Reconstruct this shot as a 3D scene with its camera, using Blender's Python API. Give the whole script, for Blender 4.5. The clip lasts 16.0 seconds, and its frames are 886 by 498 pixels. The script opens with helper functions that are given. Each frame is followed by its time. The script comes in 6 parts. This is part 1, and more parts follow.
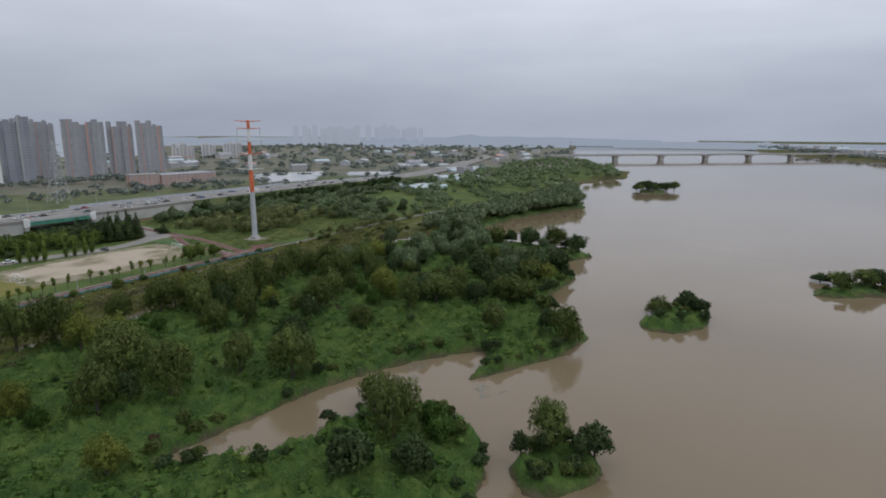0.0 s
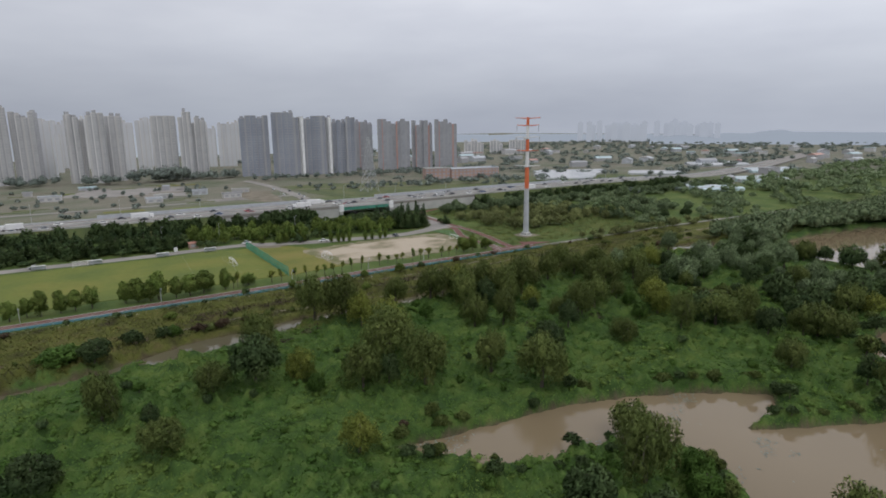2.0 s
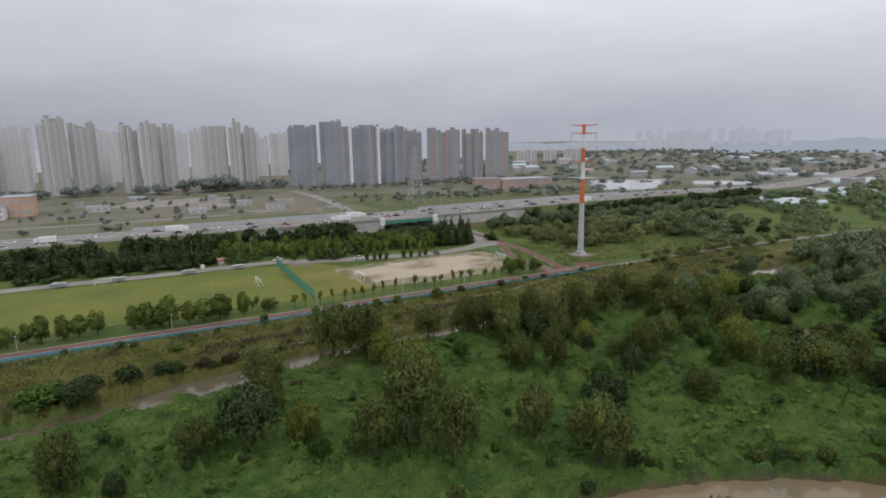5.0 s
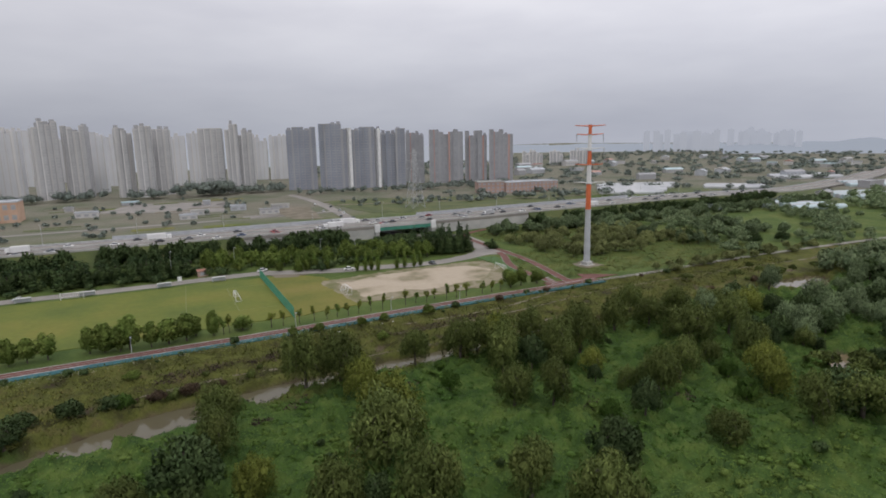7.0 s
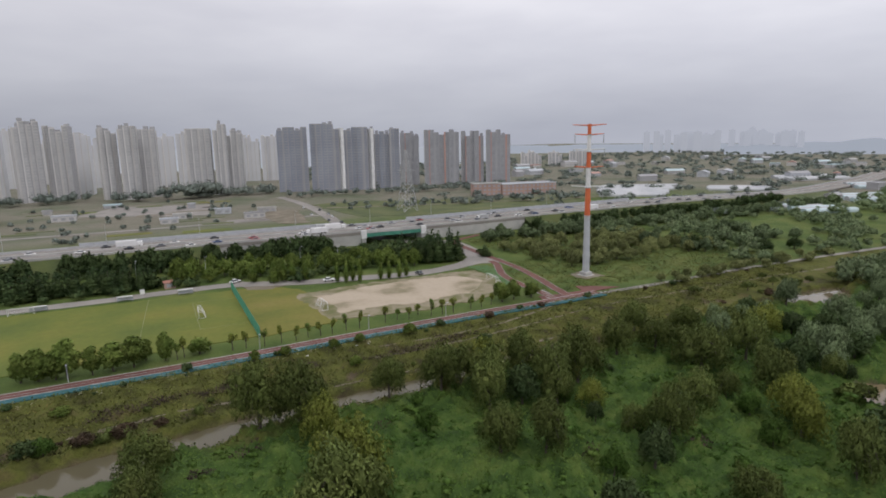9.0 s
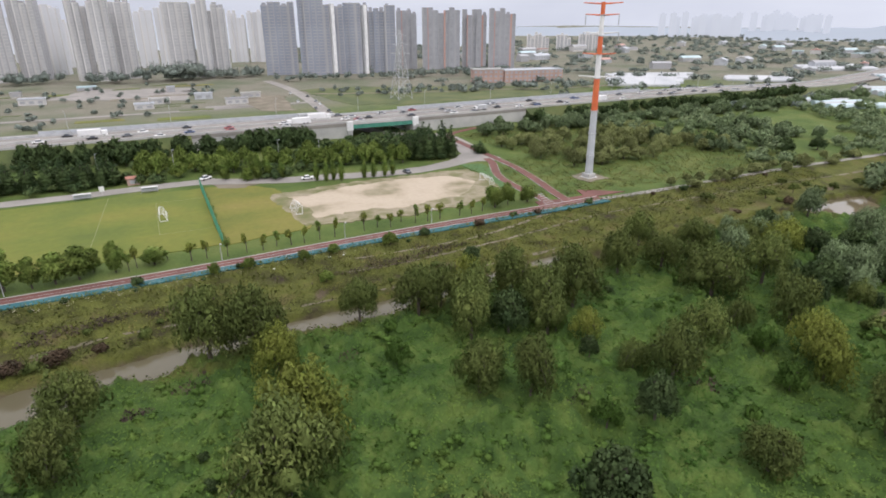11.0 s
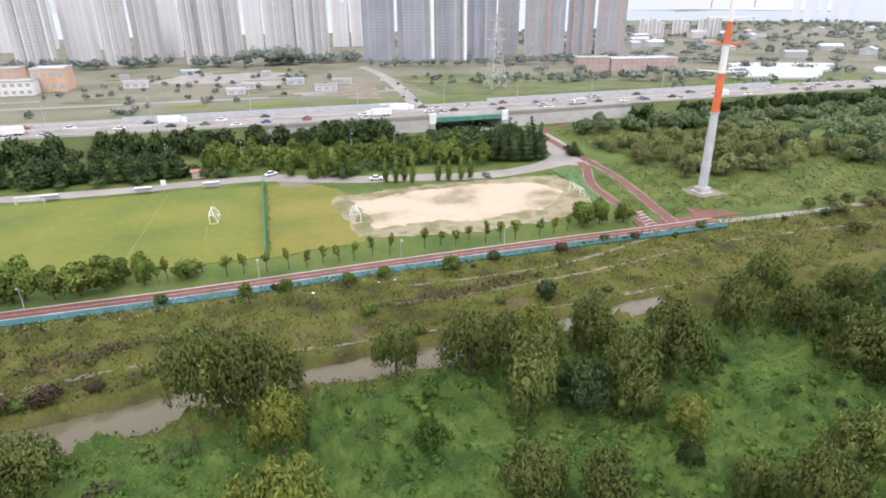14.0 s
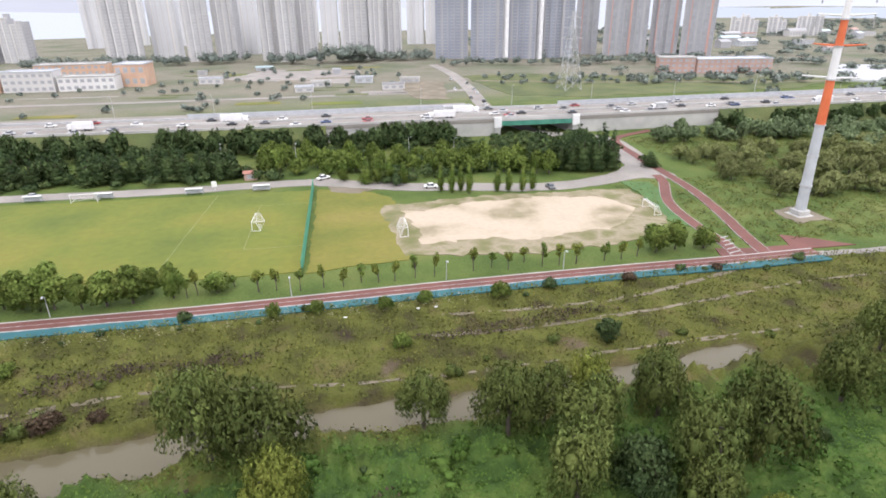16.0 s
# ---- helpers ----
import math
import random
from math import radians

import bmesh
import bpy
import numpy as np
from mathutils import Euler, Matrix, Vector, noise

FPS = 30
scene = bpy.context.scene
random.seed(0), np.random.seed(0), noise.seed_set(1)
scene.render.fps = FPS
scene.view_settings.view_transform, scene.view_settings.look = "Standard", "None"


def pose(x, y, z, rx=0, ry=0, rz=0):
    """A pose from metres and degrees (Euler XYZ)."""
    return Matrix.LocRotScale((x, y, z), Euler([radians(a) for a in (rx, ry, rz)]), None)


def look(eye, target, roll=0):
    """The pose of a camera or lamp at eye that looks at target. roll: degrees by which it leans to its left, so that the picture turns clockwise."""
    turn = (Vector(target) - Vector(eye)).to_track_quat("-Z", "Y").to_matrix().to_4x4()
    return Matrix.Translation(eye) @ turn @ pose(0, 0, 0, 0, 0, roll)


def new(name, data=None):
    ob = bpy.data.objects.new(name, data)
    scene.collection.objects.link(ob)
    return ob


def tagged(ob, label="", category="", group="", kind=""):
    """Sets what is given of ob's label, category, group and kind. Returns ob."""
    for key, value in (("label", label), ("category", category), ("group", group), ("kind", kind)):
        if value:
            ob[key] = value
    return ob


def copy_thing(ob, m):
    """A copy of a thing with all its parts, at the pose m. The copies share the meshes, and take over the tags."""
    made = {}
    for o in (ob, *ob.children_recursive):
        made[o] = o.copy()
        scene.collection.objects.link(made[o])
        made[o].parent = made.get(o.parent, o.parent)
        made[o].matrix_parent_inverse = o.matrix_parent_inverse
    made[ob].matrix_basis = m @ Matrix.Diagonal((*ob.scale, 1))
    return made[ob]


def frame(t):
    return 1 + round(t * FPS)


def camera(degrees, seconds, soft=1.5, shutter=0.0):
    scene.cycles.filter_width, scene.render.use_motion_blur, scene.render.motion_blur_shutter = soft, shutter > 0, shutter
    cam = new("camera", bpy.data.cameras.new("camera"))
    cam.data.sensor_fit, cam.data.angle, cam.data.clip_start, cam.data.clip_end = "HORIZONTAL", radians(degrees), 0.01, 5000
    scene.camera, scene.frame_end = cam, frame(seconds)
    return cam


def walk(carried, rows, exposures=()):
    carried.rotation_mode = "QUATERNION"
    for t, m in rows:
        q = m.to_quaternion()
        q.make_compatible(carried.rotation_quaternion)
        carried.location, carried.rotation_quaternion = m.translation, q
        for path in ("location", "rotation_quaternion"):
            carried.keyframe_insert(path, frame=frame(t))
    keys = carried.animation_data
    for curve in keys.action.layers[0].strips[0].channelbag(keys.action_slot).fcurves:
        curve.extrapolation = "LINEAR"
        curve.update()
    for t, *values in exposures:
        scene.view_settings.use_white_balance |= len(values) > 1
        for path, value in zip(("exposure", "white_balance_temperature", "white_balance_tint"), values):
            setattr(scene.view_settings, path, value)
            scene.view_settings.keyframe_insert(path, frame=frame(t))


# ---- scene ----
cam = camera(73.5, 16.0, soft=1.8)
PATH = [
    (0, (-241.9, -207.6, 56.995), (-240.093, -206.841, 56.592), 0.1),
    (0.5, (-239.666, -208.0, 56.977), (-238.06, -206.88, 56.572), -0.4),
    (1, (-237.228, -207.9, 56.957), (-235.868, -206.491, 56.552), -0.8),
    (1.5, (-234.598, -206.838, 56.934), (-233.325, -205.351, 56.524), -0.8),
    (2, (-231.79, -204.212, 56.908), (-230.518, -202.724, 56.498), -0.6),
    (2.5, (-228.819, -201.49, 56.879), (-227.548, -200.0, 56.469), -0.5),
    (3, (-225.698, -198.679, 56.847), (-224.428, -197.189, 56.438), -0.5),
    (3.5, (-222.442, -195.785, 56.812), (-221.178, -194.29, 56.406), -0.4),
    (4, (-219.064, -192.816, 56.774), (-217.868, -191.263, 56.375), -0.6),
    (6.5, (-200.841, -177.05, 56.537), (-199.723, -175.435, 56.163), -1.0),
    (7, (-197.028, -173.759, 56.481), (-195.909, -172.143, 56.108), -1.1),
    (7.5, (-193.191, -170.435, 56.422), (-192.073, -168.819, 56.051), -1.1),
    (8, (-189.345, -167.087, 56.36), (-188.225, -165.472, 55.989), -1.1),
    (8.5, (-185.503, -163.721, 56.294), (-184.382, -162.107, 55.923), -1.1),
    (9, (-181.679, -160.342, 56.226), (-180.559, -158.727, 55.855), -1.1),
    (9.5, (-177.888, -156.958, 56.155), (-176.77, -155.343, 55.776), -1.2),
    (10, (-174.143, -153.574, 56.08), (-173.047, -151.989, 55.543), -1.1),
    (10.2, (-172.661, -152.222, 56.05), (-171.575, -150.652, 55.452), -1.0),
    (12.3, (-157.91, -138.199, 55.7), (-156.902, -136.66, 54.914), -0.7),
    (12.5, (-156.603, -136.889, 55.664), (-155.622, -135.333, 54.88), -0.7),
    (13, (-153.431, -133.644, 55.571), (-152.539, -132.033, 54.791), -0.5),
    (13.5, (-150.402, -130.445, 55.476), (-149.61, -128.781, 54.698), -0.4),
    (14, (-147.532, -127.297, 55.377), (-146.761, -125.621, 54.605), -0.5),
    (14.5, (-144.834, -124.207, 55.276), (-144.06, -122.533, 54.504), -0.5),
    (15, (-142.322, -121.183, 55.171), (-141.573, -119.498, 54.397), -0.6),
    (15.5, (-140.011, -118.229, 55.064), (-139.344, -116.511, 54.286), -0.6),
    (16, (-137.914, -115.353, 54.954), (-137.359, -113.596, 54.177), -0.7),
]
EXPOSURES = [(0.0, -1.27, 6050, 11), (1.5, -1.14, 6200, 11), (4.0, -1.06, 6380, 12), (9.5, -1.0, 6450, 14), (10.3, -0.76, 6450, 14), (12.3, 0.20, 6380, 16), (14.0, 0.14, 6380, 16), (16.0, 0.12, 6380, 16)]
walk(cam, [(t, look(eye, target, roll)) for t, eye, target, roll in PATH],
     exposures=EXPOSURES)

# ---- world and light ----
world = bpy.data.worlds.new("overcast")
scene.world = world
world.use_nodes = True
wn, wl = world.node_tree.nodes, world.node_tree.links
wn.clear()
w_out = wn.new("ShaderNodeOutputWorld")
w_bg = wn.new("ShaderNodeBackground")
w_tex = wn.new("ShaderNodeTexCoord")
w_sep = wn.new("ShaderNodeSeparateXYZ")
w_ramp = wn.new("ShaderNodeValToRGB")
w_noise = wn.new("ShaderNodeTexNoise")
w_map = wn.new("ShaderNodeMapping")
w_mul = wn.new("ShaderNodeMix")
w_mul.data_type, w_mul.blend_type = "RGBA", "MULTIPLY"
w_mul.inputs["Factor"].default_value = 1.0
w_nr = wn.new("ShaderNodeValToRGB")
w_sky = wn.new("ShaderNodeTexSky")
w_sky.sky_type, w_sky.sun_disc = "NISHITA", False
w_sky.sun_elevation, w_sky.sun_rotation = radians(50), radians(160)
w_mix = wn.new("ShaderNodeMix")
w_mix.data_type = "RGBA"
w_mix.inputs["Factor"].default_value = 0.93
w_dim = wn.new("ShaderNodeMix")
w_dim.data_type, w_dim.blend_type = "RGBA", "MULTIPLY"
w_dim.inputs["Factor"].default_value = 1.0
w_dim.inputs["B"].default_value = (0.1, 0.1, 0.1, 1)
SKY = [(0.0, (0.80, 0.85, 0.96)), (0.02, (0.81, 0.86, 0.97)), (0.06, (0.93, 0.97, 1.07)), (0.13, (1.22, 1.25, 1.34)),
       (0.24, (1.60, 1.61, 1.68)), (1.0, (2.2, 2.2, 2.25))]
for n, (p, c) in enumerate(SKY):
    e = w_ramp.color_ramp.elements[n] if n < 2 else w_ramp.color_ramp.elements.new(p)
    e.position, e.color = p, (*c, 1)
w_map.inputs["Scale"].default_value = (2.2, 2.2, 9.0)
w_noise.inputs["Scale"].default_value = 1.6
w_noise.inputs["Detail"].default_value = 5
w_nr.color_ramp.elements[0].position, w_nr.color_ramp.elements[0].color = 0.3, (0.90, 0.905, 0.92, 1)
w_nr.color_ramp.elements[1].position, w_nr.color_ramp.elements[1].color = 0.7, (1.06, 1.06, 1.05, 1)
wl.new(w_tex.outputs["Generated"], w_sep.inputs[0])
wl.new(w_sep.outputs["Z"], w_ramp.inputs[0])
wl.new(w_tex.outputs["Generated"], w_map.inputs[0])
wl.new(w_map.outputs[0], w_noise.inputs["Vector"])
wl.new(w_noise.outputs["Fac"], w_nr.inputs[0])
wl.new(w_ramp.outputs[0], w_mul.inputs["A"])
wl.new(w_nr.outputs[0], w_mul.inputs["B"])
wl.new(w_sky.outputs[0], w_dim.inputs["A"])
wl.new(w_dim.outputs["Result"], w_mix.inputs["A"])
wl.new(w_mul.outputs["Result"], w_mix.inputs["B"])
# the cloud is thinner over the river
w_side = wn.new("ShaderNodeMapRange")
w_side.inputs["From Min"].default_value, w_side.inputs["From Max"].default_value = -0.2, 1.0
w_side.inputs["To Min"].default_value, w_side.inputs["To Max"].default_value = 0.93, 1.22
w_fin = wn.new("ShaderNodeMix")
w_fin.data_type, w_fin.blend_type = "RGBA", "MULTIPLY"
w_fin.inputs["Factor"].default_value = 1.0
wl.new(w_sep.outputs["X"], w_side.inputs["Value"])
wl.new(w_mix.outputs["Result"], w_fin.inputs["A"])
wl.new(w_side.outputs[0], w_fin.inputs["B"])
wl.new(w_fin.outputs["Result"], w_bg.inputs["Color"])
w_bg.inputs["Strength"].default_value = 1.0
wl.new(w_bg.outputs[0], w_out.inputs[0])

sun_data = bpy.data.lights.new("sun", "SUN")
sun_data.energy, sun_data.angle, sun_data.color = 1.2, radians(22), (1.0, 0.97, 0.92)
sun = new("sun", sun_data)
sun.matrix_world = look((-60, -160, 200), (0, 0, 0))


# ---- materials ----
def material(name, colours, scale=1.0, rough=0.8, metal=0.0, fine=0.0, bump=0.0, bump_scale=8.0, vary=0.0, island=False,
             translucent=0.0, spec=0.5, coords="Object", detail=6.0, pos=(0.35, 0.65), leafy=0.38):
    """Two-scale noise between colours; vary: per-object change of value; island: per-leaf change of value."""
    m = bpy.data.materials.new(name)
    m.use_nodes = True
    n, l = m.node_tree.nodes, m.node_tree.links
    b = n["Principled BSDF"]
    b.inputs["Roughness"].default_value, b.inputs["Metallic"].default_value = rough, metal
    b.inputs["Specular IOR Level"].default_value = spec
    tc = n.new("ShaderNodeTexCoord")
    no = n.new("ShaderNodeTexNoise")
    no.inputs["Scale"].default_value, no.inputs["Detail"].default_value = scale, detail
    l.new(tc.outputs[coords], no.inputs["Vector"])
    ramp = n.new("ShaderNodeValToRGB")
    k = len(colours)
    for i, c in enumerate(colours):
        p = pos[0] + (pos[1] - pos[0]) * i / max(1, k - 1)
        e = ramp.color_ramp.elements[i] if i < 2 else ramp.color_ramp.elements.new(p)
        e.position, e.color = p, (*c, 1)
    l.new(no.outputs["Fac"], ramp.inputs[0])
    out = ramp.outputs[0]

    def scaled(source, low, high, colour):
        r = n.new("ShaderNodeMapRange")
        r.inputs["To Min"].default_value, r.inputs["To Max"].default_value = low, high
        l.new(source, r.inputs["Value"])
        x = n.new("ShaderNodeMix")
        x.data_type, x.blend_type = "RGBA", "MULTIPLY"
        x.inputs["Factor"].default_value = 1.0
        l.new(colour, x.inputs["A"])
        l.new(r.outputs[0], x.inputs["B"])
        return x.outputs["Result"]

    if fine:
        n2 = n.new("ShaderNodeTexNoise")
        n2.inputs["Scale"].default_value, n2.inputs["Detail"].default_value = scale * 14, 4
        l.new(tc.outputs[coords], n2.inputs["Vector"])
        out = scaled(n2.outputs["Fac"], 1 - fine, 1 + fine, out)
    if island:
        g = n.new("ShaderNodeNewGeometry")
        out = scaled(g.outputs["Random Per Island"], 1 - leafy, 1 + leafy, out)
    if vary:
        o = n.new("ShaderNodeObjectInfo")
        out = scaled(o.outputs["Random"], 1 - vary, 1 + vary, out)
    l.new(out, b.inputs["Base Color"])
    if bump:
        bn = n.new("ShaderNodeTexNoise")
        bn.inputs["Scale"].default_value, bn.inputs["Detail"].default_value = bump_scale, 4
        l.new(tc.outputs[coords], bn.inputs["Vector"])
        bu = n.new("ShaderNodeBump")
        bu.inputs["Strength"].default_value, bu.inputs["Distance"].default_value = bump, 0.1
        l.new(bn.outputs["Fac"], bu.inputs["Height"])
        l.new(bu.outputs[0], b.inputs["Normal"])
    if translucent:
        tr = n.new("ShaderNodeBsdfTranslucent")
        l.new(out, tr.inputs["Color"])
        mx = n.new("ShaderNodeMixShader")
        mx.inputs[0].default_value = translucent
        l.new(b.outputs[0], mx.inputs[1])
        l.new(tr.outputs[0], mx.inputs[2])
        l.new(mx.outputs[0], n["Material Output"].inputs["Surface"])
    return m


M = {}
M["willow"] = material("willow_leaf", [(0.071, 0.100, 0.029), (0.122, 0.155, 0.044), (0.181, 0.197, 0.060)], 0.35, 0.65, island=True, vary=0.22, translucent=0.18, spec=0.08, leafy=0.3)
# Paler copy of the willow leaf: haze over farther woods put into colour.
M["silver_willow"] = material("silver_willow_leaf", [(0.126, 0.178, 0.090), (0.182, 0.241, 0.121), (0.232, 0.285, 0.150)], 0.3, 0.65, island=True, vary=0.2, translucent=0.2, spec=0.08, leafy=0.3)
M["willow_yellow"] = material("willow_leaf_yellow", [(0.122, 0.160, 0.031), (0.198, 0.229, 0.048), (0.260, 0.269, 0.060)], 0.35, 0.65, island=True, vary=0.15, translucent=0.2, spec=0.08, leafy=0.3)
# Yellow-green bush leaf, lifted further by haze put into its colour.
M["osier"] = material("osier_leaf", [(0.182, 0.211, 0.085), (0.248, 0.273, 0.109), (0.314, 0.330, 0.139)], 0.3, 0.65, island=True, vary=0.2, translucent=0.2, spec=0.08, leafy=0.3)
M["dark_leaf"] = material("dark_leaf", [(0.042, 0.073, 0.030), (0.072, 0.108, 0.041), (0.108, 0.144, 0.054)], 0.4, 0.65, island=True, vary=0.22, translucent=0.16, spec=0.08, leafy=0.3)
M["vine_leaf"] = material("vine_leaf", [(0.056, 0.116, 0.024), (0.092, 0.162, 0.034), (0.136, 0.196, 0.046)], 0.05, 0.65, island=True, vary=0.15, translucent=0.2, spec=0.08, leafy=0.2)
M["poplar_leaf"] = material("poplar_leaf", [(0.099, 0.156, 0.033), (0.160, 0.218, 0.051), (0.226, 0.264, 0.068)], 0.4, 0.65, island=True, vary=0.2, translucent=0.2, spec=0.08, leafy=0.3)
M["dry_leaf"] = material("dry_leaf", [(0.064, 0.049, 0.030), (0.094, 0.064, 0.041), (0.083, 0.075, 0.038)], 0.5, 0.75, island=True, vary=0.2, translucent=0.2, spec=0.2)
M["weed"] = material("weed_leaf", [(0.048, 0.050, 0.018), (0.088, 0.104, 0.024), (0.132, 0.140, 0.032), (0.150, 0.126, 0.048)], 0.11, 0.75, island=True, translucent=0.2, spec=0.2, pos=(0.3, 0.7))
M["pale_flower"] = material("pale_weed_flower", [(0.360, 0.348, 0.246), (0.504, 0.480, 0.370)], 0.2, 0.8, island=True, translucent=0.2, spec=0.2)
M["bark"] = material("bark", [(0.055, 0.045, 0.035), (0.12, 0.10, 0.08)], 2.0, 0.9, bump=0.5, bump_scale=12)
M["asphalt"] = material("asphalt", [(0.215, 0.199, 0.179), (0.269, 0.250, 0.226)], 0.06, 0.85, fine=0.15)
M["gravel_road"] = material("gravel_road", [(0.222, 0.207, 0.189), (0.296, 0.277, 0.252)], 0.08, 0.9, fine=0.2)
M["red_path"] = material("red_asphalt", [(0.124, 0.050, 0.040), (0.168, 0.068, 0.054)], 0.15, 0.85, fine=0.15)
M["teal_path"] = material("teal_path_coating", [(0.018, 0.102, 0.117), (0.031, 0.136, 0.150)], 0.15, 0.8, fine=0.12)
M["white_line"] = material("worn_white_line", [(0.255, 0.247, 0.240), (0.450, 0.450, 0.443)], 0.7, 0.8, fine=0.2)
M["sand"] = material("sand_pitch", [(0.15, 0.14, 0.06), (0.26, 0.225, 0.145), (0.40, 0.335, 0.245), (0.44, 0.37, 0.28)], 0.055, 0.95, fine=0.14, pos=(0.30, 0.55))
M["lawn"] = material("mown_lawn", [(0.087, 0.120, 0.013), (0.124, 0.149, 0.016), (0.163, 0.164, 0.022)], 0.035, 0.9, fine=0.22, bump=0.4, bump_scale=3)
M["lawn_dry"] = material("dry_lawn", [(0.111, 0.127, 0.014), (0.155, 0.152, 0.021), (0.189, 0.164, 0.033)], 0.045, 0.9, fine=0.22, bump=0.4, bump_scale=3)
M["thin_grass"] = material("thin_worn_grass", [(0.11, 0.125, 0.035), (0.17, 0.16, 0.075), (0.28, 0.24, 0.165), (0.15, 0.15, 0.06)], 0.11, 0.95, fine=0.2, pos=(0.3, 0.66))
M["fresh_grass"] = material("fresh_green_grass", [(0.055, 0.125, 0.035), (0.085, 0.165, 0.045)], 0.12, 0.9, fine=0.25, bump=0.4, bump_scale=3)
M["dirt"] = material("trodden_earth", [(0.137, 0.119, 0.079), (0.223, 0.191, 0.144)], 0.12, 0.95, fine=0.2)
M["concrete"] = material("concrete", [(0.36, 0.36, 0.35), (0.50, 0.49, 0.47)], 0.12, 0.85, fine=0.1)
M["green_steel"] = material("green_painted_steel", [(0.05, 0.22, 0.16), (0.08, 0.29, 0.21)], 0.2, 0.6)
M["steel"] = material("galvanised_steel", [(0.42, 0.43, 0.44), (0.55, 0.56, 0.57)], 0.6, 0.5, 0.3)
M["orange_paint"] = material("orange_warning_paint", [(0.62, 0.13, 0.045), (0.72, 0.18, 0.07)], 0.25, 0.55)
M["white_paint"] = material("white_paint", [(0.70, 0.70, 0.70), (0.82, 0.82, 0.81)], 0.25, 0.55)
M["grey_paint"] = material("pale_grey_paint", [(0.42, 0.44, 0.47), (0.52, 0.54, 0.57)], 0.25, 0.55)
M["black"] = material("black_rubber", [(0.02, 0.02, 0.02), (0.035, 0.035, 0.035)], 2, 0.8)
M["glass"] = material("dark_window_glass", [(0.05, 0.06, 0.075), (0.10, 0.115, 0.13)], 0.3, 0.15, spec=0.6)
# Far panes lightened: the low contrast of haze is put into the colour.
M["tower_glass"] = material("tower_window_glass", [(0.32, 0.33, 0.35), (0.40, 0.41, 0.43)], 0.2, 0.35, spec=0.6)
M["plastic"] = material("greenhouse_plastic", [(0.36, 0.38, 0.40), (0.48, 0.49, 0.50)], 0.05, 0.45, fine=0.08)
M["blue_roof"] = material("pale_blue_sheet_roof", [(0.40, 0.52, 0.55), (0.52, 0.62, 0.64)], 0.08, 0.5)
M["brick"] = material("pink_brick", [(0.40, 0.27, 0.23), (0.48, 0.33, 0.28)], 0.15, 0.85, fine=0.12)
M["salmon"] = material("salmon_render", [(0.52, 0.34, 0.24), (0.60, 0.41, 0.30)], 0.1, 0.85, fine=0.08)
M["red_roof"] = material("red_sheet_roof", [(0.32, 0.14, 0.10), (0.40, 0.20, 0.14)], 0.1, 0.7)
M["verge"] = material("rough_verge_grass", [(0.059, 0.081, 0.025), (0.085, 0.107, 0.031), (0.111, 0.122, 0.041)], 0.06, 0.9, fine=0.3, bump=0.5, bump_scale=2)
# Nearly the wall tone, with haze put into the glass colour.
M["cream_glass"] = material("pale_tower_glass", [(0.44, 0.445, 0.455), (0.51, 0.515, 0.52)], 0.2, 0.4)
# Haze over the back towers is put into this wall colour.
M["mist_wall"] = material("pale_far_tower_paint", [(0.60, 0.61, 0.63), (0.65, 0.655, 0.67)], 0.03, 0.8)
M["withered"] = material("withered_weed", [(0.045, 0.032, 0.027), (0.071, 0.053, 0.041), (0.090, 0.071, 0.045)], 0.2, 0.85, island=True, spec=0.2)
M["water_weed"] = material("floating_water_weed", [(0.10, 0.12, 0.095), (0.15, 0.165, 0.13)], 0.2, 0.5, island=True)
M["chalk"] = material("faded_chalk_line", [(0.192, 0.216, 0.096), (0.272, 0.288, 0.176)], 0.5, 0.9)
M["net"] = material("green_net", [(0.06, 0.27, 0.17), (0.09, 0.33, 0.21)], 0.3, 0.7)


def tower_material(name, a, b):
    return material(name, [a, b], 0.03, 0.8, fine=0.06)


M["tower_cream"] = tower_material("cream_tower_paint", (0.54, 0.53, 0.52), (0.60, 0.588, 0.572))
M["tower_grey"] = tower_material("grey_tower_paint", (0.37, 0.37, 0.383), (0.43, 0.43, 0.44))
M["tower_pale"] = tower_material("pale_tower_paint", (0.66, 0.65, 0.64), (0.72, 0.71, 0.695))
M["tower_blue"] = tower_material("blue_grey_tower_cladding", (0.27, 0.295, 0.35), (0.33, 0.355, 0.41))
M["tower_rust"] = tower_material("rust_tower_stripe", (0.48, 0.30, 0.255), (0.53, 0.345, 0.295))
M["tower_slate"] = tower_material("slate_tower_paint", (0.34, 0.345, 0.375), (0.40, 0.405, 0.43))


